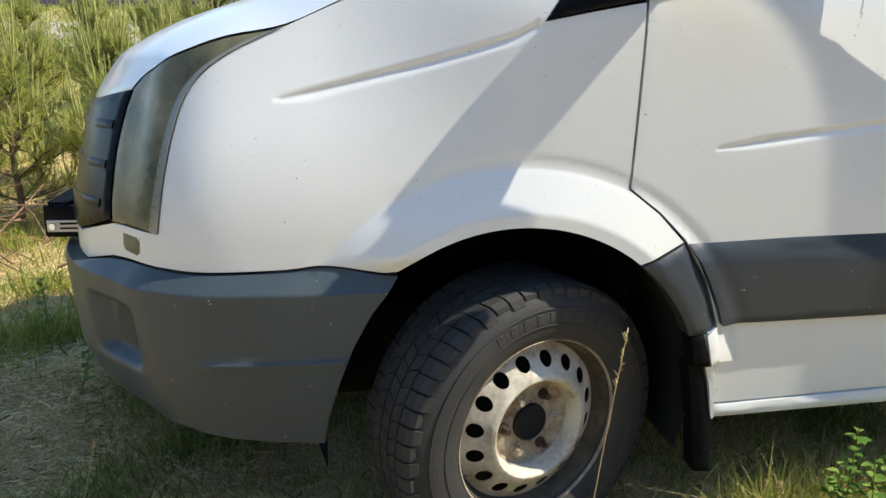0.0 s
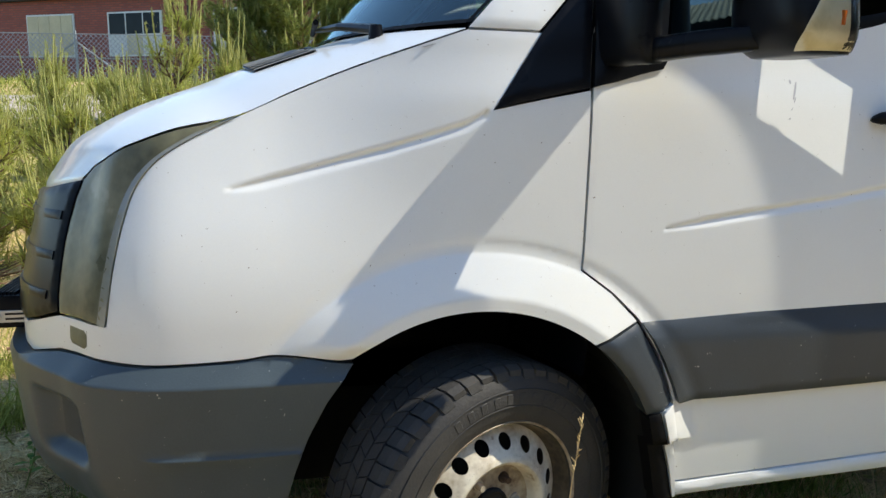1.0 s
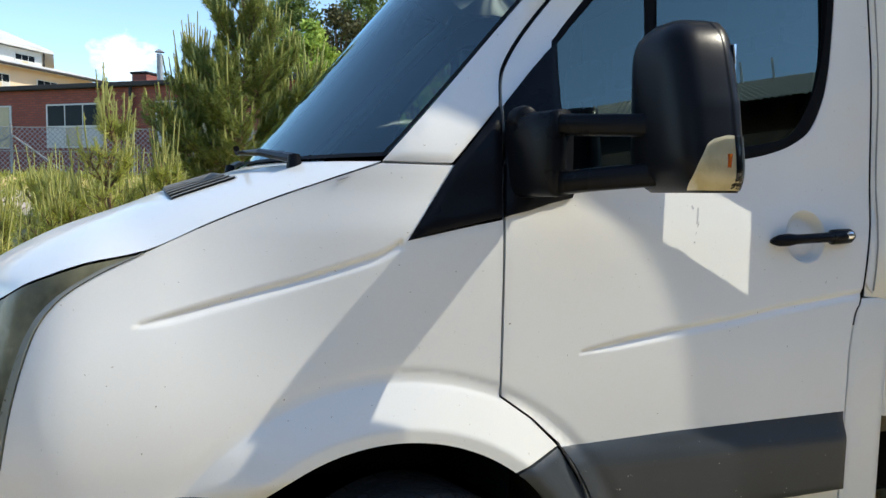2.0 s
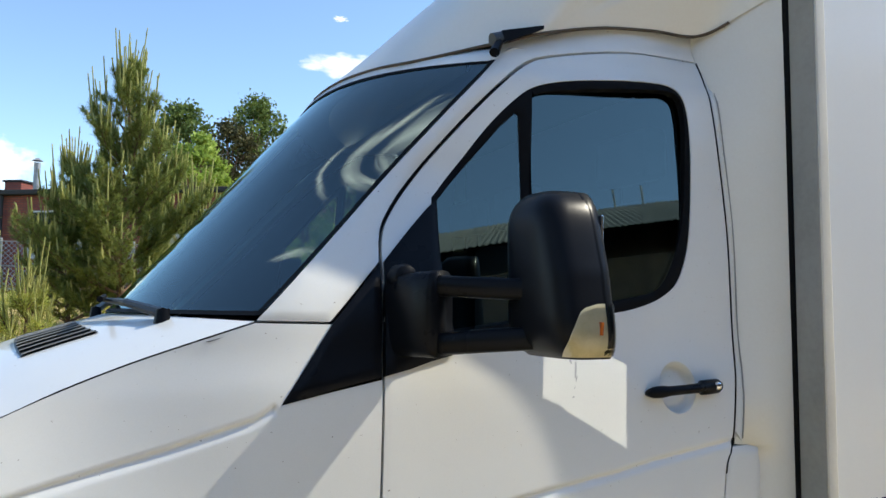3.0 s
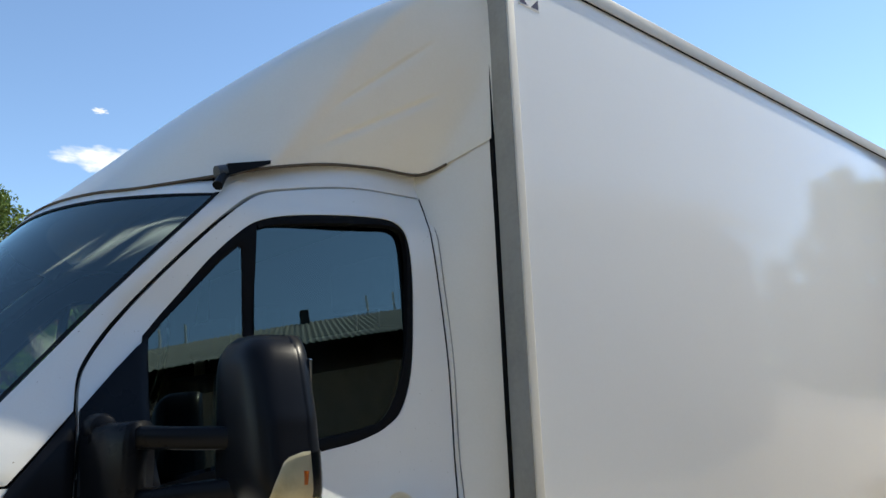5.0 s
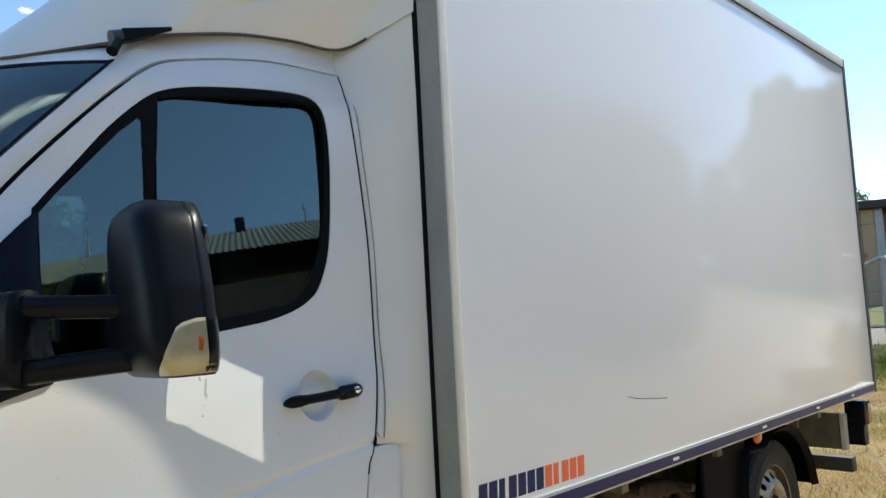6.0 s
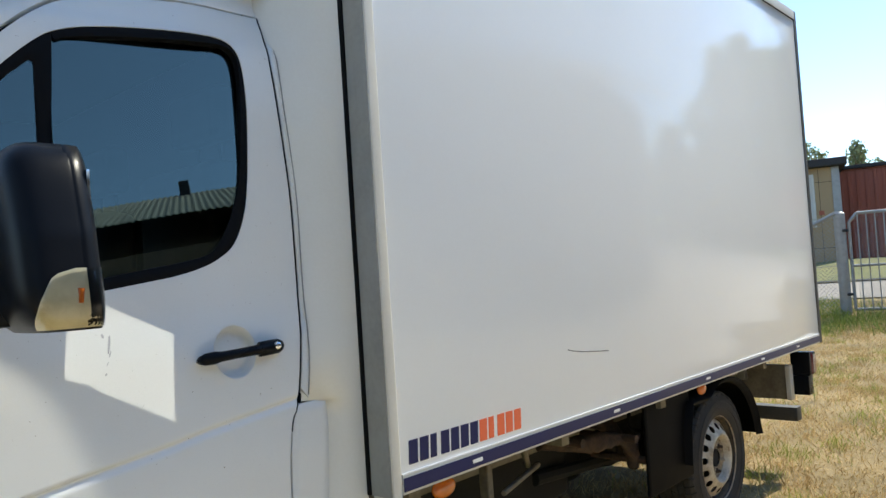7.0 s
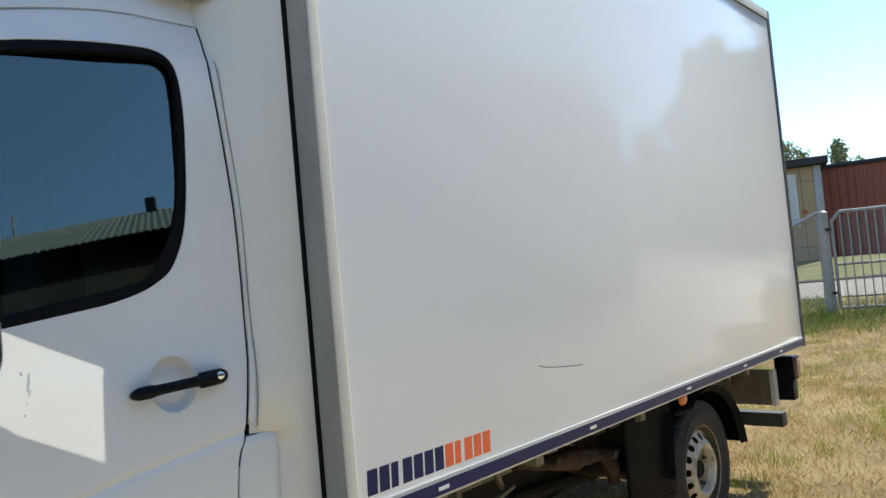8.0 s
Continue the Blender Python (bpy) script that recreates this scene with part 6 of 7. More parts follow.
# dead branches on the ground among the young pines
bm = bmesh.new()
rnd = random.Random(4)
for k in range(150):
    x, y = rnd.uniform(-2.9, -1.15), rnd.uniform(1.9, 4.2)
    a, e = rnd.uniform(0, 6.28), rnd.uniform(-0.05, 0.5)
    L = rnd.uniform(0.15, 0.6)
    p = Vector((x, y, terrain(x, y) + rnd.uniform(0.01, 0.22)))
    d = Vector((math.cos(a), math.sin(a), math.sin(e)))
    tube(bm, [p, p + d * L * 0.5 + Vector((0, 0, rnd.uniform(-.03, .04))), p + d * L], rnd.uniform(0.003, 0.009), 0.0015, 5)
tagged(part("brushwood", smooth_bm(bm), TWIG), "heap of dead brown pine twigs", "twigs", kind="stuff")


def stalk(place, h, leanx, leany, seed):
    rnd = random.Random(seed)
    x, y = place
    p0 = Vector((x, y, terrain(x, y)))
    pts = [p0 + Vector((leanx * (k / 6) ** 1.5, leany * (k / 6) ** 1.5, h * k / 6)) for k in range(7)]
    t = empty("grass_stalk", "single dry grass stalk with a seed head", "grass", "dry stalks by the wheel", p0)
    bm = bmesh.new()
    tube(bm, [q - p0 for q in pts], 0.0016, 0.0009, 5)
    part("stem", smooth_bm(bm), STRAW, t)
    bm = bmesh.new()
    for k in range(16):
        s = 0.86 + 0.14 * k / 15
        i = min(5, int(s * 6))
        q = pts[i].lerp(pts[i + 1], s * 6 - i) - p0
        e = q + Vector((rnd.uniform(-.008, .008), rnd.uniform(-.006, .006), rnd.uniform(0.006, 0.014)))
        tube(bm, [q, q.lerp(e, .5), e], 0.0018, 0.0006, 4)
    part("seed_head", smooth_bm(bm), STRAW, t)


stalk((-0.015, -0.36), 0.70, 0.085, 0.06, 1)
stalk((-0.05, -0.30), 0.30, 0.03, 0.02, 2)
stalk((-0.10, -0.34), 0.26, -0.02, 0.03, 3)
stalk((0.48, -0.12), 0.24, 0.05, 0.0, 4)
stalk((0.62, -0.10), 0.22, -0.04, 0.0, 5)
stalk((-1.02, 0.0), 0.34, 0.05, 0.06, 6)


def weed(place, h, n, seed):
    """A leafy weed: a stem with paired oval leaves."""
    rnd = random.Random(seed)
    x, y = place
    t = empty("weed", "small leafy green weed in the grass", "plant", "weeds by the truck", (x, y, terrain(x, y)))
    bm = bmesh.new()
    tip = Vector((rnd.uniform(-.05, .05), rnd.uniform(-.04, .04), h))
    tube(bm, [Vector((0, 0, 0)), tip * 0.5 + Vector((0.01, 0, 0)), tip], 0.003, 0.0012, 5)
    part("stem", smooth_bm(bm), GREEN, t)
    bm = bmesh.new()
    for k in range(n):
        f = 0.25 + 0.75 * k / n
        c = tip * f
        a = k * 2.4 + rnd.random()
        d = Vector((math.cos(a), math.sin(a), rnd.uniform(0.1, 0.6))).normalized()
        s = d.cross(Vector((0, 0, 1))).normalized()
        L, W = rnd.uniform(0.03, 0.055) * (1.2 - 0.5 * f), rnd.uniform(0.008, 0.014)
        q = [c, c + d * L * 0.35 + s * W + Vector((0, 0, 0.004)), c + d * L * 0.7 + s * W * 0.8, c + d * L + Vector((0, 0, -0.008)), c + d * L * 0.7 - s * W * 0.8, c + d * L * 0.35 - s * W + Vector((0, 0, 0.004))]
        bm.faces.new([bm.verts.new(v) for v in q])
    part("leaves", smooth_bm(bm), WEEDLEAF, t)


WEEDLEAF = foliage("weed_leaves", (0.10, 0.20, 0.035), (0.26, 0.36, 0.08), 0.5, 0.3)
for k, (x, y, h, n) in enumerate(((0.69, -0.16, 0.40, 30), (0.76, -0.19, 0.33, 24), (0.64, -0.12, 0.28, 20), (0.84, -0.14, 0.30, 22), (0.28, -0.20, 0.12, 12), (-1.15, -0.05, 0.14, 14), (-1.3, 1.0, 0.2, 16), (-1.35, 2.0, 0.35, 22), (-1.6, 1.6, 0.25, 18), (6.2, 1.0, 0.25, 18), (7.4, 0.6, 0.22, 16))):
    weed((x, y), h, n, 50 + k)

# ---------------------------------------------------------------- surroundings
def brick_mat():
    m, nt, p = nodes_of("red_brick_wall")
    tc = nt.nodes.new("ShaderNodeTexCoord")
    mp = nt.nodes.new("ShaderNodeMapping")
    mp.inputs["Rotation"].default_value = (radians(90), 0, 0)
    br = nt.nodes.new("ShaderNodeTexBrick")
    br.inputs["Color1"].default_value, br.inputs["Color2"].default_value, br.inputs["Mortar"].default_value = (0.33, 0.085, 0.055, 1), (0.24, 0.06, 0.045, 1), (0.16, 0.07, 0.06, 1)
    br.inputs["Scale"].default_value = 1.0
    br.inputs["Brick Width"].default_value, br.inputs["Row Height"].default_value, br.inputs["Mortar Size"].default_value = 0.26, 0.085, 0.014
    nt.links.new(tc.outputs["Object"], mp.inputs[0])
    nt.links.new(mp.outputs[0], br.inputs[0])
    nt.links.new(br.outputs[0], p.inputs["Base Color"])
    p.inputs["Roughness"].default_value = 0.85
    b = nt.nodes.new("ShaderNodeBump")
    b.inputs["Distance"].default_value = 0.01
    b.invert = True
    nt.links.new(br.outputs[1], b.inputs["Height"])
    nt.links.new(b.outputs[0], p.inputs["Normal"])
    return m


BRICK = brick_mat()
ROOFDARK = mat("dark_roof_felt", (0.035, 0.033, 0.035), 0.8, vary=0.3, scale=2)
WHITEWOOD = mat("white_window_wood", (0.62, 0.62, 0.60), 0.6, vary=0.1, scale=5)
BOARD = mat("beige_board", (0.52, 0.45, 0.30), 0.8, vary=0.15, scale=2, fine=20)
DARKGLASS = mat("dark_window_glass", (0.015, 0.02, 0.025), 0.06, vary=0.2, scale=2, spec=0.06)
PEACH = mat("peach_render", (0.66, 0.52, 0.37), 0.85, vary=0.08, scale=0.6)
PALEROOF = mat("pale_sheet_roof", (0.55, 0.54, 0.52), 0.5, vary=0.1, scale=0.8)
BEIGE = mat("beige_facade_board", (0.40, 0.285, 0.165), 0.8, vary=0.10, scale=1.0, fine=30)
REDSHEET = mat("red_sheet_cladding", (0.36, 0.095, 0.055), 0.55, vary=0.12, scale=1.5, fine=40)
GALV = mat("galvanised_steel", (0.36, 0.36, 0.36), 0.5, metal=0.45, vary=0.2, scale=9, fine=60)
ASPHALT = mat("pale_worn_asphalt", (0.40, 0.35, 0.29), 0.9, vary=0.12, scale=1.2, fine=60, bump=0.003)
GRAVEL = mat("pinkish_gravel", (0.50, 0.42, 0.36), 0.95, vary=0.2, scale=2, fine=80, bump=0.006)
FIELD = mat("dry_golden_turf", (0.40, 0.285, 0.13), 0.95, vary=0.35, scale=1.6, fine=45, bump=0.012, col2=(0.20, 0.145, 0.06))
# YARD is kept very pale so that it throws light back on the truck
YARD = mat("pale_bounce_ground", (0.74, 0.64, 0.50), 0.95, vary=0.25, scale=1.8, fine=70, bump=0.006, col2=(0.50, 0.41, 0.28))
LAWN = mat("lawn", (0.24, 0.23, 0.085), 0.9, vary=0.3, scale=1.6, fine=14, bump=0.01, col2=(0.105, 0.125, 0.035))
ETERNIT = mat("grey_corrugated_sheet", (0.235, 0.24, 0.21), 0.85, vary=0.15, scale=2, fine=40)
TARWOOD = mat("tarred_boards", (0.15, 0.115, 0.085), 0.8, vary=0.3, scale=4)


def sheet(name, label, cat, xs, ys, material, lift):
    rows = [[Vector((x, y, terrain(x, y) + lift)) for x in xs] for y in ys]
    return tagged(grid_part(name, rows, material), label, cat, kind="structure")


def span(a, b, n):
    return [a + (b - a) * k / n for k in range(n + 1)]


sheet("lawn", "green lawn below the brick building", "lawn", span(-26, 9, 60), span(13.5, 30, 40), LAWN, 0.03)
sheet("path", "pinkish gravel path beyond the young pines", "path", span(-26, -2.2, 50), span(9.2, 10.6, 6), GRAVEL, 0.025)
sheet("road", "pale asphalt road behind the gate", "road", span(16.8, 19.0, 8), span(-30, 30, 100), ASPHALT, 0.03)
sheet("lawn", "lawn verge beyond the road", "lawn", span(19.2, 34, 40), span(-20, 30, 60), LAWN, 0.03)
# unseen ground: pale as the box mirrors it, added for bounce light
ys_yard = span(0, 1, 16)
rows = [[Vector((x, y, terrain(x, y) + 0.02)) for x in span(-9, 30, 130) for y in (-7.6 + f * (6.1 + 0.9 * noise.noise((x * 0.45, 0, 3)) + 0.25 * noise.noise((x * 2.1, 0, 5))),)] for f in ys_yard]
tagged(grid_part("yard", rows, YARD), "pale ground out of view, added to bounce light onto the truck", "yard", kind="structure")
rows = [[Vector((x, y, terrain(x, y) + 0.012)) for k in range(61) for x in (3.5 + 0.9 * noise.noise((y * 0.6, 1, 8)) * (1 - k / 60) + 13.1 * k / 60,)] for y in span(-4.5, 9.0, 90)]
tagged(grid_part("field", rows, FIELD), "golden dry grass field behind the truck", "field", kind="structure")
sheet("kerb", "dark kerb along the road", "kerb", span(19.0, 19.2, 2), span(-30, 30, 100), ROOFDARK, 0.06)


# ---- brick building, its long wall seen obliquely; built along local x, then turned
def framed_window(parent, x0, x1, z0, z1, y, cols, kind):
    w = part("window", box_bm((x0 - 0.06, y - 0.05, z0 - 0.06), (x1 + 0.06, y + 0.04, z1 + 0.06), 0.01, 1), WHITEWOOD, parent, "white framed window" if kind == "glass" else "boarded-up window")
    for c in range(cols):
        a, b = x0 + (x1 - x0) * c / cols + 0.03, x0 + (x1 - x0) * (c + 1) / cols - 0.03
        if kind == "board":
            part("board", box_bm((a - 0.02, y - 0.075, z0), (b + 0.02, y - 0.04, z1), 0.006, 1), BOARD, w)
        else:
            zm = z0 + (z1 - z0) * 0.48
            part("pane", box_bm((a, y - 0.062, zm + 0.03), (b, y - 0.045, z1), 0.002, 1), DARKGLASS, w)
            part("board", box_bm((a, y - 0.066, z0), (b, y - 0.045, zm - 0.02), 0.004, 1), BOARD if c % 2 else PALEROOF, w)
    return w


brick = empty("brick_building", "low red brick building with flat dark roof", "building", place=(-2.5, 26.0, 2.02))
brick.rotation_euler = (0, 0, math.atan2(-4.7, 7.2))
part("wall", box_bm((-26, 0, -1.0), (9.5, 9, 2.95), 0.01, 1), BRICK, brick, "red brick wall in thin courses")
part("roof", box_bm((-26.4, -0.25, 2.95), (9.9, 9.4, 3.11), 0.02, 1), ROOFDARK, brick, "black flat roof edge")
for x0, x1, cols, kind in ((-8.75, -6.49, 4, "board"), (-4.77, -2.42, 3, "glass"), (-0.11, 2.2, 4, "glass"), (4.0, 6.0, 4, "glass"), (-14.2, -12.0, 4, "glass")):
    framed_window(brick, x0, x1, 0.94, 2.38, 0.0, cols, kind)
part("downpipe", rod_bm((-1.11, -0.12, -0.3), (-1.11, -0.12, 3.0), 0.06), ROOFDARK, brick)
part("chimney", box_bm((-3.6, 3.0, 3.2), (-2.9, 3.7, 3.95), 0.02, 1), BRICK, brick, "brick chimney")
part("chimney_cap", box_bm((-3.66, 2.94, 3.95), (-2.84, 3.76, 4.03), 0.02, 1), ROOFDARK, brick)
bm = rod_bm((-1.9, 2.5, 3.2), (-1.9, 2.5, 4.55), 0.11, seg=14)
rod_bm((-1.9, 2.5, 4.62), (-1.9, 2.5, 4.72), 0.19, 0.05, seg=14, bm=bm)
part("flue", bm, GALV, brick, "steel flue with a hood")
part("roof_hut", box_bm((-5.0, 4.2, 3.2), (-1.2, 7.0, 3.85), 0.03, 1), ROOFDARK, brick)

# ---- pale building further off
HOUSE_AT, HOUSE_TURN = (-10.07, 61.71, 9.86), radians(55.8)
far_house = empty("pale_building", "large peach and white building with pale roofs", "building", place=HOUSE_AT)
far_house.rotation_euler = (0, 0, HOUSE_TURN)
part("wall", box_bm((-30, 0, -8.0), (0, 12, 0.0), 0.02, 1), PEACH, far_house, "peach rendered wall")
part("upper_wall", box_bm((-30, 2.6, 0.0), (-2.2, 12, 1.75), 0.02, 1), WHITEWOOD, far_house, "white upper storey")
me = mesh_from("roof", [(-30.5, -0.7, -0.25), (0.6, -0.7, -0.25), (0.6, 2.6, 0.55), (-30.5, 2.6, 0.55), (-30.5, -0.7, 0.0), (0.6, -0.7, 0.0), (0.6, 2.6, 0.8), (-30.5, 2.6, 0.8)], [(0, 1, 2, 3), (4, 5, 6, 7), (0, 1, 5, 4), (1, 2, 6, 5), (3, 0, 4, 7)], PALEROOF, False)
part("roof", me, None, far_house, "pale grey sheet roof")
me = mesh_from("roof", [(-30.5, 2.0, 1.72), (-1.7, 2.0, 1.72), (3.4, 7.0, -0.4), (3.4, 12.4, -0.4), (-30.5, 2.0, 1.95), (-1.7, 2.0, 1.95), (-3.6, 7.2, 4.2), (-30.5, 7.2, 4.2)], [(0, 1, 5, 4), (4, 5, 6, 7), (5, 1, 2), (5, 2, 6), (6, 2, 3)], PALEROOF, False)
part("roof", me, None, far_house)
part("gutter", rod_bm((-30.5, -0.76, -0.12), (0.6, -0.76, -0.12), 0.09, seg=8), ROOFDARK, far_house, "dark roof gutter")
part("downpipe", rod_bm((-2.1, 2.5, 0.6), (-2.1, 2.5, 1.8), 0.06, seg=8), ROOFDARK, far_house)
for k in range(7):
    x = -5.2 - 4.0 * k
    framed_window(far_house, x, x + 1.7, -1.75, -0.75, 0.0, 3, "glass")
    framed_window(far_house, x + 0.6, x + 2.3, 0.55, 1.35, 2.6, 3, "glass")


# ---- chain-link fences: posts, rails and a woven wire sheet
def wire_sheet(L, H, pitch, r):
    """Zigzag wires of a chain-link sheet in the local x-z plane."""
    verts, faces = [], []

    def strand(a, b):
        d = (b - a).normalized()
        s = Vector((-d.z, 0, d.x)) * r
        k = len(verts)
        for p in (a, b):
            verts.extend((p + s, p - s * 0.5 + Vector((0, r * 0.9, 0)), p - s * 0.5 - Vector((0, r * 0.9, 0))))
        faces.extend(((k, k + 1, k + 4, k + 3), (k + 1, k + 2, k + 5, k + 4), (k + 2, k, k + 3, k + 5)))
    n = int(L / pitch)
    for i in range(-int(H / pitch) - 1, n + 1):
        for sgn in (1, -1):
            x0 = i * pitch if sgn == 1 else i * pitch + H
            a, b = Vector((x0, 0, 0)), Vector((x0 + sgn * H, 0, H))
            lo, hi = (a, b) if a.x < b.x else (b, a)
            if hi.x < 0 or lo.x > L:
                continue
            t0, t1 = max(0.0, (0 - lo.x) / (hi.x - lo.x)), min(1.0, (L - lo.x) / (hi.x - lo.x))
            strand(lo.lerp(hi, t0), lo.lerp(hi, t1))
    return verts, faces


def fence(label, p0, p1, H, pitch, r, step, brace_at=()):
    a, b = Vector(p0), Vector(p1)
    d = b - a
    L = d.length
    f = empty("chain_link_fence", label, "fence", place=(a.x, a.y, terrain(a.x, a.y)))
    f.location.z += 0.13 if H < 1.5 else 0.0
    f.rotation_euler = (0, 0, math.atan2(d.y, d.x))
    v, fc = wire_sheet(L, H, pitch, r)
    tagged(part("wire_mesh", mesh_from("wire_mesh", v, fc, GALV, False), None, f, "galvanised diamond mesh"), kind="stuff")
    for z in (H, H * 0.5, 0.04):
        part("tension_wire", rod_bm((0, 0, z), (L, 0, z), r * 1.6, seg=5), GALV, f)
    n = max(1, int(L / step))
    for k in range(n + 1):
        x = L * k / n
        part("post", rod_bm((x, 0.03, -0.4), (x, 0.03, H + 0.08), 0.03, seg=10), GALV, f)
        if k in brace_at:
            for s in (-1, 1):
                part("brace", rod_bm((x, 0.03, H * 0.85), (x + s * 1.3, 0.03, 0.0), 0.022, seg=8), GALV, f)
    return f


fence("chain link fence below the brick building", (-13.5, 20.0, 0), (8.5, 15.8, 0), 1.12, 0.115, 0.0075, 2.6, (3, 5))
fence("chain link fence beside the gate", (15.15, 2.2, 0), (13.2, 8.6, 0), 1.80, 0.075, 0.0035, 2.4)
# sturdy gate post, its brace, the gate itself
GP = Vector((15.1, 2.22, 0.17))
AWAY = Vector((0.264, -0.965, 0)).normalized()
bm = rod_bm((15.1, 2.22, -0.3), (15.1, 2.22, 2.06), 0.098, seg=16)
rod_bm((15.1, 2.22, 2.06), (15.1, 2.22, 2.10), 0.105, 0.06, seg=16, bm=bm)
gatepost = part("gate_post", bm, GALV)
tagged(gatepost, "thick grey steel gate post", "post")
part("hinge", box_bm((15.02, 2.08, 1.72), (15.1, 2.18, 1.77), 0.01, 1), ROOFDARK, gatepost)
part("hinge", box_bm((15.02, 2.08, 0.55), (15.1, 2.18, 0.60), 0.01, 1), ROOFDARK, gatepost)
tagged(part("brace_pole", rod_bm(GP + Vector((-0.08, 0.05, 1.9)), GP - AWAY * 1.9 + Vector((0, 0, 1.0)), 0.035, seg=10), GALV), "slanting steel brace pole of the fence", "pole")
gate = empty("metal_gate", "grey steel gate with bars and wire mesh", "gate", place=GP + AWAY * 0.15)
gate.rotation_euler = (0, 0, math.atan2(AWAY.y, AWAY.x))
gf = rod_bm((0, 0, 0.12), (0, 0, 1.72), 0.03, seg=10)
rod_bm((0, 0, 1.72), (0.14, 0, 1.88), 0.03, seg=10, bm=gf)
rod_bm((0.14, 0, 1.88), (3.6, 0, 1.88), 0.03, seg=10, bm=gf)
rod_bm((0, 0, 0.12), (3.6, 0, 0.12), 0.03, seg=10, bm=gf)
rod_bm((3.6, 0, 0.12), (3.6, 0, 1.88), 0.03, seg=10, bm=gf)
part("gate_frame", gf, GALV, gate)
part("gate_rail", rod_bm((0.02, 0, 0.92), (3.58, 0, 0.92), 0.025, seg=8), GALV, gate)
for k in range(25):
    x = 0.14 + k * 0.14
    part("gate_bar", rod_bm((x, -0.03, -0.02), (x, -0.03, 1.86), 0.011, seg=8), GALV, gate)
v, fc = wire_sheet(3.4, 1.7, 0.05, 0.0022)
tagged(part("wire_mesh", mesh_from("wire_mesh", [Vector((p.x + 0.08, p.y + 0.04, p.z + 0.14)) for p in v], fc, GALV, False), None, gate), kind="stuff")

# ---- beige hut and red clad shed beyond the road
hut = empty("beige_hut", "beige panelled hut with a flat dark roof", "building", place=(24.17, 5.21, 1.05))
hut.rotation_euler = (0, 0, radians(-72))
part("wall", box_bm((-9, 0, -0.3), (0.75, 6, 2.85), 0.02, 1), BEIGE, hut, "beige board wall")
part("roof", box_bm((-9.4, -0.35, 2.85), (0.98, 6.4, 3.08), 0.02, 1), ROOFDARK, hut, "dark flat roof with overhang")
win = part("window", box_bm((-0.46, -0.05, 1.06), (0.08, 0.03, 2.66), 0.01, 1), WHITEWOOD, hut, "tall white window")
part("pane", box_bm((-0.40, -0.062, 1.14), (0.02, -0.046, 2.58), 0.002, 1), PALEROOF, win)
for x in (0.20, -2.5, -5.3):
    part("joint", box_bm((x, -0.006, -0.2), (x + 0.012, 0.004, 2.83), 0.001, 1), ROOFDARK, hut)
for z in (0.42, 2.4):
    part("joint", box_bm((-9, -0.006, z), (0.74, 0.004, z + 0.012), 0.001, 1), ROOFDARK, hut)
part("sign", box_bm((0.16, -0.03, 1.42), (0.30, -0.008, 1.55), 0.004, 1), REDSHEET, hut, "small dark red plate")
part("corner_board", box_bm((0.56, -0.04, -0.2), (0.78, 0.0, 2.84), 0.01, 1), GALV, hut)
shed = empty("red_shed", "long red shed clad in upright sheet ribs", "building", place=(27.4, 4.85, 1.05))
shed.rotation_euler = (0, 0, radians(-80))
part("wall", box_bm((-2.5, 0, -0.3), (14, 6, 2.98), 0.02, 1), REDSHEET, shed, "red sheet wall")
part("roof", box_bm((-2.6, -0.2, 2.98), (14.2, 6.2, 3.10), 0.02, 1), ROOFDARK, shed, "dark red roof edge")
for k in range(66):
    x = -2.38 + 0.25 * k
    part("rib", box_bm((x, -0.045, -0.2), (x + 0.10, 0.002, 2.94), 0.012, 1), REDSHEET, shed)


# ---- broad-leaved trees
LEAF = foliage("tree_leaves", (0.07, 0.11, 0.028), (0.20, 0.26, 0.075), 0.55, 0.25)
LEAF_BRIGHT = foliage("fresh_leaves", (0.20, 0.30, 0.05), (0.42, 0.52, 0.12), 0.55, 0.35)
# distance haze is mixed into these lighter, greyer greens
LEAF_FAR = foliage("hazy_far_leaves", (0.13, 0.17, 0.085), (0.30, 0.34, 0.19), 0.6, 0.3)
LEAF_DARK = foliage("spruce_leaves", (0.045, 0.05, 0.022), (0.12, 0.11, 0.05), 0.6, 0.1)


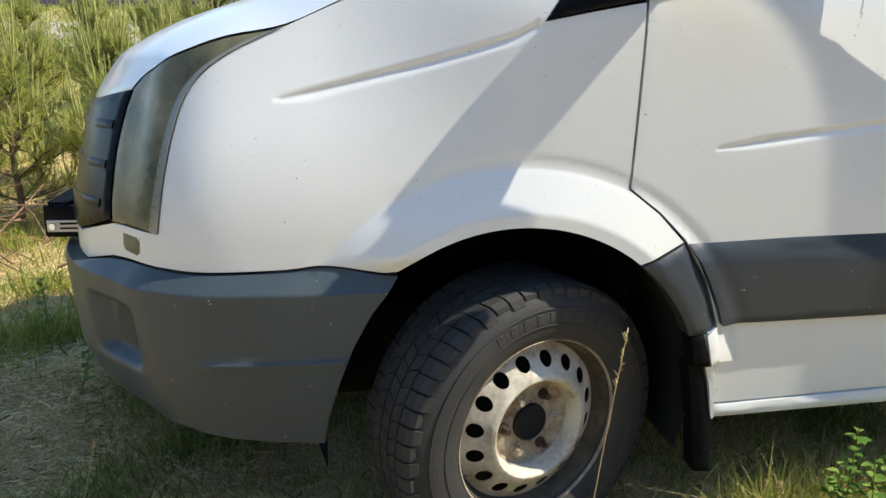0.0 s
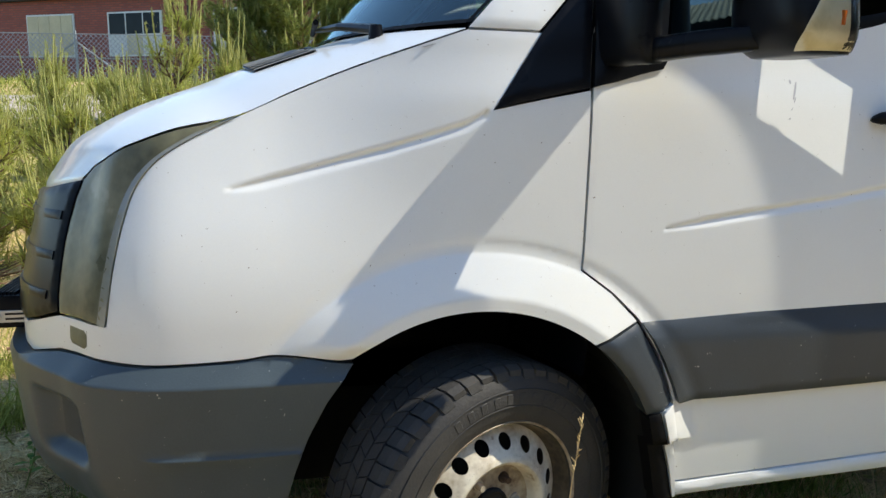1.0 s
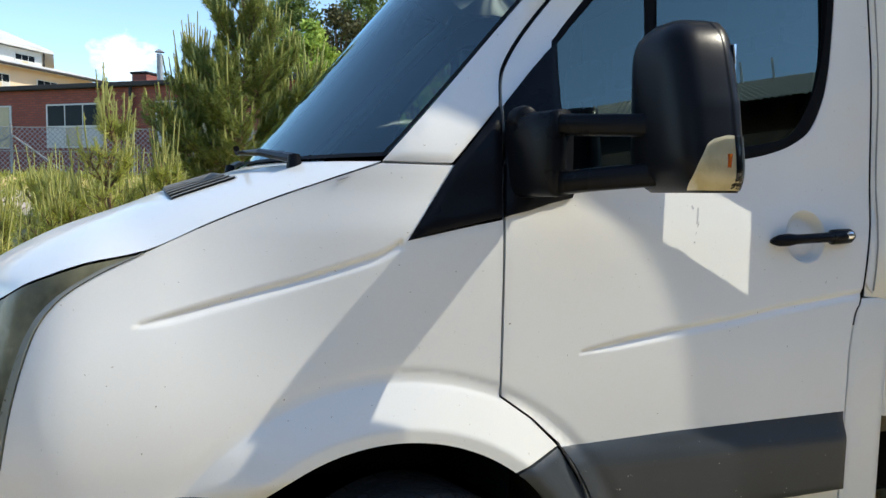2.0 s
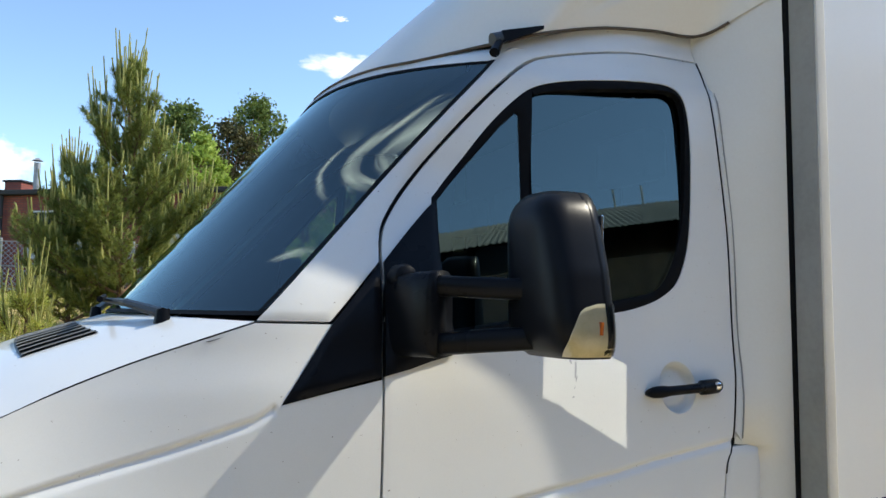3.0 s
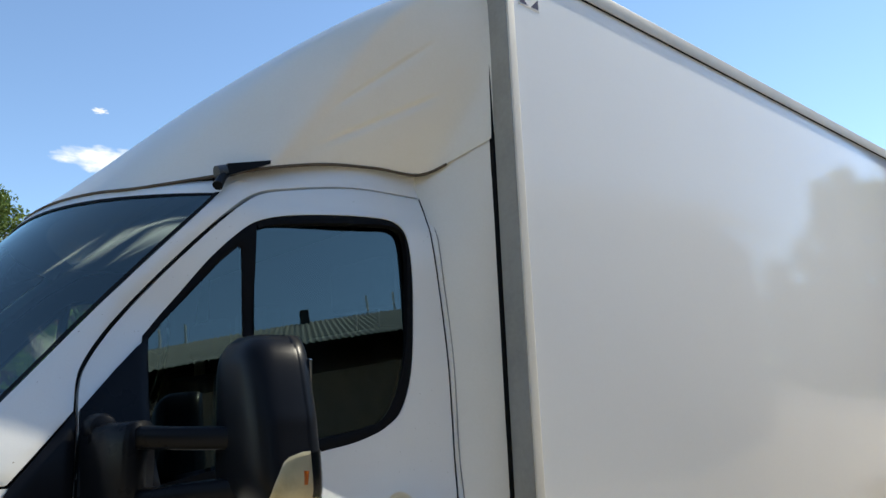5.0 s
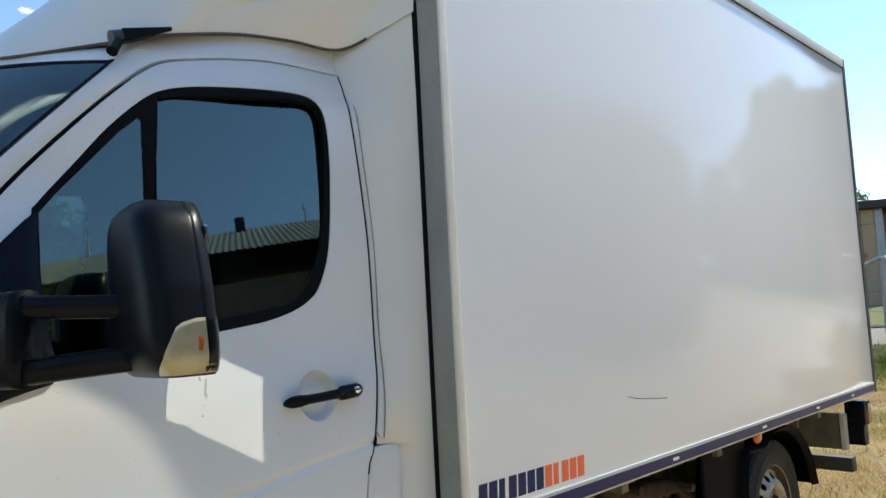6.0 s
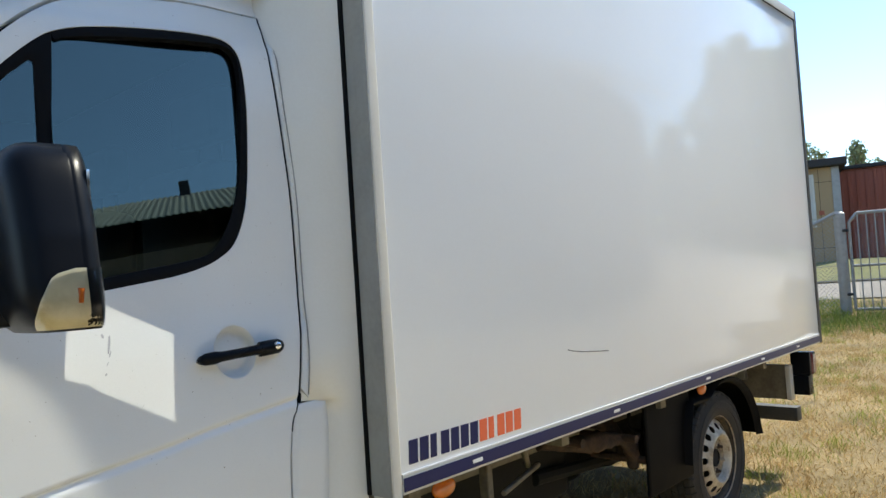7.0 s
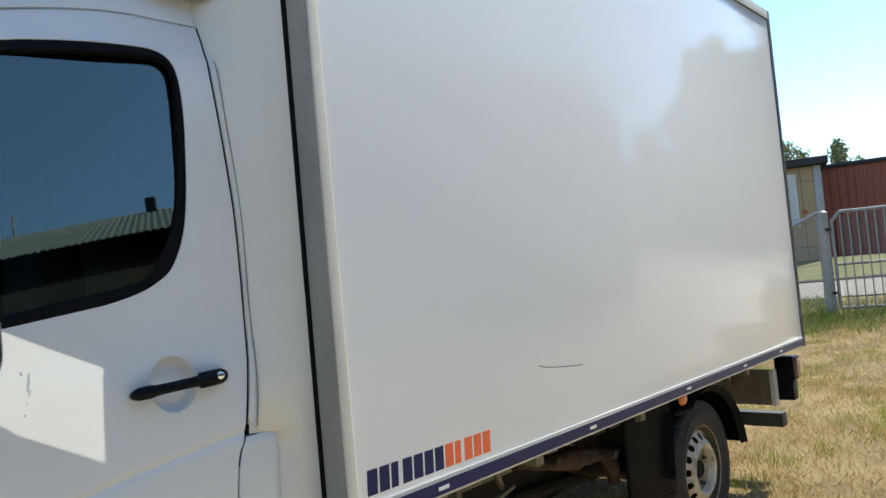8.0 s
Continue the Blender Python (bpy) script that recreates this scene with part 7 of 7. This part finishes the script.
def leafy_tree(place, height, width, seed, label, material, leaf=0.16, clumps=60, per=90, bare=0.3, airy=1.0):
    rnd = random.Random(seed)
    gen = np.random.default_rng(seed)
    x, y = place
    t = empty("tree", label, "tree", place=(x, y, terrain(x, y)))
    bm = bmesh.new()
    top = Vector((rnd.uniform(-.4, .4), rnd.uniform(-.4, .4), height * 0.9))
    trunk = [top * (k / 7) + Vector((rnd.uniform(-.12, .12), rnd.uniform(-.12, .12), 0)) * (k > 0) for k in range(8)]
    tube(bm, trunk, 0.02 * height, 0.03, 8)
    cs = []
    for c in range(clumps):
        h = bare + (1 - bare) * (c + rnd.random()) / clumps
        r = width * (0.25 + 0.75 * math.sin(math.pi * min(1, (h - bare) / (1 - bare) * 0.86 + 0.14)) ** 0.8) * math.sqrt(rnd.random()) * airy
        a = rnd.uniform(0, 6.283)
        p = Vector((r * math.cos(a), r * math.sin(a), h * height)) + top * 0.0
        base = trunk[min(7, int(max(0.15, h - 0.15) * 7))]
        tube(bm, [base, base.lerp(p, 0.55) + Vector((0, 0, -0.1)), p], 0.05, 0.012, 5)
        cs.append(p)
    part("trunk", smooth_bm(bm), BARK, t, "trunk and limbs")
    cs = np.array([tuple(c) for c in cs])
    n = clumps * per
    cen = np.repeat(cs, per, 0) + gen.normal(size=(n, 3)) * np.array([0.19, 0.19, 0.15]) * width * 0.62
    nrm = gen.normal(size=(n, 3))
    nrm /= np.linalg.norm(nrm, axis=1)[:, None]
    u = np.cross(nrm, gen.normal(size=(n, 3)))
    u /= np.linalg.norm(u, axis=1)[:, None]
    w = np.cross(nrm, u)
    s = leaf * gen.uniform(0.6, 1.2, n)[:, None]
    tr = np.empty((n, 3, 3))
    tr[:, 0], tr[:, 1], tr[:, 2] = cen - u * s * 0.5, cen + u * s * 0.5 + w * s * 0.2, cen + w * s
    part("crown", tri_mesh("crown", tr, material), None, t, "leafy crown with gaps")
    return t


leafy_tree((11.0, 62), 18.7, 3.3, 1, "tall slender birch behind the brick building", LEAF, 0.30, 90, 110, 0.35)
leafy_tree((5.2, 64), 16.6, 3.4, 2, "broad dark-leaved tree behind the brick building", LEAF, 0.32, 90, 100, 0.3)
leafy_tree((8.3, 58), 14.8, 3.0, 3, "brownish spruce behind the brick building", LEAF_DARK, 0.3, 80, 110, 0.15)
leafy_tree((5.4, 54), 12.0, 2.4, 4, "bright fresh-leaved tree behind the pines", LEAF_BRIGHT, 0.3, 70, 100, 0.3)
leafy_tree((12.6, 60), 12.6, 3.0, 5, "small birch behind the brick building", LEAF, 0.3, 60, 100, 0.2)
leafy_tree((15.0, 63), 14.0, 4.5, 6, "dark tree behind the brick building", LEAF, 0.32, 80, 100, 0.2)
leafy_tree((58.7, 11.6), 7.7, 1.5, 7, "round leafy tree behind the red shed", LEAF_FAR, 0.22, 46, 60, 0.3)
leafy_tree((57.8, 14.8), 7.9, 1.7, 8, "leafy tree behind the beige hut", LEAF_FAR, 0.22, 50, 60, 0.3)
leafy_tree((62, 6.5), 6.8, 3.0, 9, "low leafy tree behind the red shed", LEAF_FAR, 0.32, 60, 90, 0.3)
# bushes on the far side of the truck
for k, (x, y, h, w) in enumerate(((1.9, 8.2, 2.5, 0.7), (3.4, 10.5, 2.6, 1.0), (4.8, 9.5, 2.0, 0.9), (1.2, 6.6, 1.2, 0.5))):
    leafy_tree((x, y), h, w, 30 + k, "fresh green bush beside the fence", LEAF_BRIGHT, 0.09, 40, 80, 0.15)

# ---- behind the camera: a low shed with a corrugated roof, a house and trees
barn = empty("low_shed", "long dark shed with a corrugated grey gable roof", "building", place=(3.34, -7.52, 0.0))
barn.rotation_euler = (0, 0, radians(18))
part("wall", box_bm((-11, -6.7, -0.2), (9.0, -0.35, 4.35), 0.02, 1), TARWOOD, barn, "dark tarred wall")
rows = []
for i in range(5):
    rows.append([Vector((-11.4 + 21.4 * k / 1400, 0.15 - 3.35 * i / 2, 4.62 + 1.64 * (1 - abs(i / 2 - 1)) + 0.014 * math.sin(math.pi * k / 4))) for k in range(1401)])
grid_part("roof", rows, ETERNIT, barn, "corrugated roof sheet")
part("gable", mesh_from("gable", [(9.0, -0.35, 4.3), (9.0, -6.7, 4.3), (9.0, -3.2, 6.08), (-11, -0.35, 4.3), (-11, -6.7, 4.3), (-11, -3.2, 6.08)], [(0, 1, 2), (3, 5, 4), (0, 2, 5, 3), (1, 4, 5, 2)], TARWOOD, False), None, barn)
for x in (1.62, 2.35, -3.5, -2.9):
    part("roof_pole", rod_bm((x, -3.2, 6.0), (x, -3.2, 6.62), 0.032, seg=8), PRINT, barn, "thin white pole on the ridge")
part("roof_vent", box_bm((-0.14, -3.15, 6.0), (0.10, -2.9, 6.40), 0.02, 1), ROOFDARK, barn)
for k, (x, y, h, w) in enumerate(((28.3, -6.9, 9.2, 1.9), (29.5, -4.8, 9.8, 2.2), (27.6, -8.9, 6.6, 1.8), (26.7, -11.2, 5.6, 1.8), (33, -3.8, 9.8, 2.6), (31, -1.5, 9.0, 2.4), (-14, -20, 9, 3.5), (-22, -16, 8, 3.5), (-24, -7, 8.5, 3.2), (-23, -1, 7.6, 3.0), (-27, 4, 9.5, 3.4), (-22, -11, 7.2, 3.0))):
    leafy_tree((x, y), h, w, 40 + k, "leafy tree at the edge of the field", LEAF, 0.34, 80, 90, 0.02)


# ---- clouds: thin far sheets whose edges thin out into the blue
def cloud_mat(name, stretch, soft, thick, seed, glow):
    m = bpy.data.materials.new(name)
    m.use_nodes = True
    nt = m.node_tree
    nt.nodes.clear()
    tc = nt.nodes.new("ShaderNodeTexCoord")
    mp = nt.nodes.new("ShaderNodeMapping")
    mp.inputs["Scale"].default_value = stretch
    mp.inputs["Location"].default_value = (seed * 3.1, seed * 1.7, 0)
    nz = nt.nodes.new("ShaderNodeTexNoise")
    nz.inputs["Scale"].default_value, nz.inputs["Detail"].default_value, nz.inputs["Roughness"].default_value = 2.2, 8, 0.55
    nt.links.new(tc.outputs["Object"], mp.inputs[0])
    nt.links.new(mp.outputs[0], nz.inputs["Vector"])
    ln = nt.nodes.new("ShaderNodeVectorMath")
    ln.operation = "LENGTH"
    nt.links.new(tc.outputs["Object"], ln.inputs[0])
    a = nt.nodes.new("ShaderNodeMath")
    a.operation = "MULTIPLY_ADD"
    a.inputs[1].default_value, a.inputs[2].default_value = -1.0, 0.62
    nt.links.new(ln.outputs["Value"], a.inputs[0])
    b = nt.nodes.new("ShaderNodeMath")
    b.operation = "MULTIPLY_ADD"
    b.inputs[1].default_value = 1.1
    nt.links.new(nz.outputs[0], b.inputs[0])
    nt.links.new(a.outputs[0], b.inputs[2])
    r = nt.nodes.new("ShaderNodeMapRange")
    r.inputs[1].default_value, r.inputs[2].default_value = 0.55, 0.55 + soft
    r.inputs[3].default_value, r.inputs[4].default_value = 0.0, thick
    nt.links.new(b.outputs[0], r.inputs[0])
    tr = nt.nodes.new("ShaderNodeBsdfTransparent")
    em = nt.nodes.new("ShaderNodeEmission")
    em.inputs[0].default_value, em.inputs[1].default_value = (1.0, 0.99, 0.97, 1), glow
    mx = nt.nodes.new("ShaderNodeMixShader")
    out = nt.nodes.new("ShaderNodeOutputMaterial")
    for p, q in ((r.outputs[0], mx.inputs[0]), (tr.outputs[0], mx.inputs[1]), (em.outputs[0], mx.inputs[2]), (mx.outputs[0], out.inputs[0])):
        nt.links.new(p, q)
    return m


def cloud(az, el, width, height, seed, tilt=0.0, stretch=(1.6, 1.6, 1.0), soft=0.25, thick=1.0, label="small white fair-weather cloud", glow=0.8):
    D = 900.0
    a, e = radians(az), radians(el)
    c = Vector((D * math.sin(a) * math.cos(e), D * math.cos(a) * math.cos(e), D * math.sin(e)))
    me = mesh_from("cloud", [(-1, -1, 0), (1, -1, 0), (1, 1, 0), (-1, 1, 0)], [(0, 1, 2, 3)], cloud_mat("cloud_white", stretch, soft, thick, seed, glow), False)
    ob = part("cloud", me, None)
    ob.matrix_world = look(c, (0, 0, 0)) @ Matrix.Rotation(radians(tilt), 4, "Z") @ Matrix.Diagonal((width / 2, height / 2, 1, 1))
    ob.visible_shadow = False
    return tagged(ob, label, "cloud", kind="structure")


cloud(16.3, 18.2, 140, 50, 1, 2, (1.4, 1.2, 1), 0.5)
cloud(16.2, 21.5, 30, 12, 2, 0, (1.6, 1.6, 1), 0.5)
cloud(-6.7, 9.3, 120, 90, 3, 0, (1.6, 1.6, 1), 0.5)
wisp = "thin streak of high cloud"
cloud(-38, 56, 240, 60, 4, 92, (0.5, 3.4, 1), 0.6, 0.8, wisp, 1.6)
cloud(-47, 65, 340, 90, 5, 84, (0.4, 3.6, 1), 0.6, 0.8, wisp, 1.7)
cloud(-40, 61, 360, 44, 6, 90, (0.35, 3.4, 1), 0.6, 0.8, wisp, 1.7)
cloud(-32, 49, 200, 26, 7, 86, (0.5, 2.8, 1), 0.6, 0.6, wisp, 1.6)
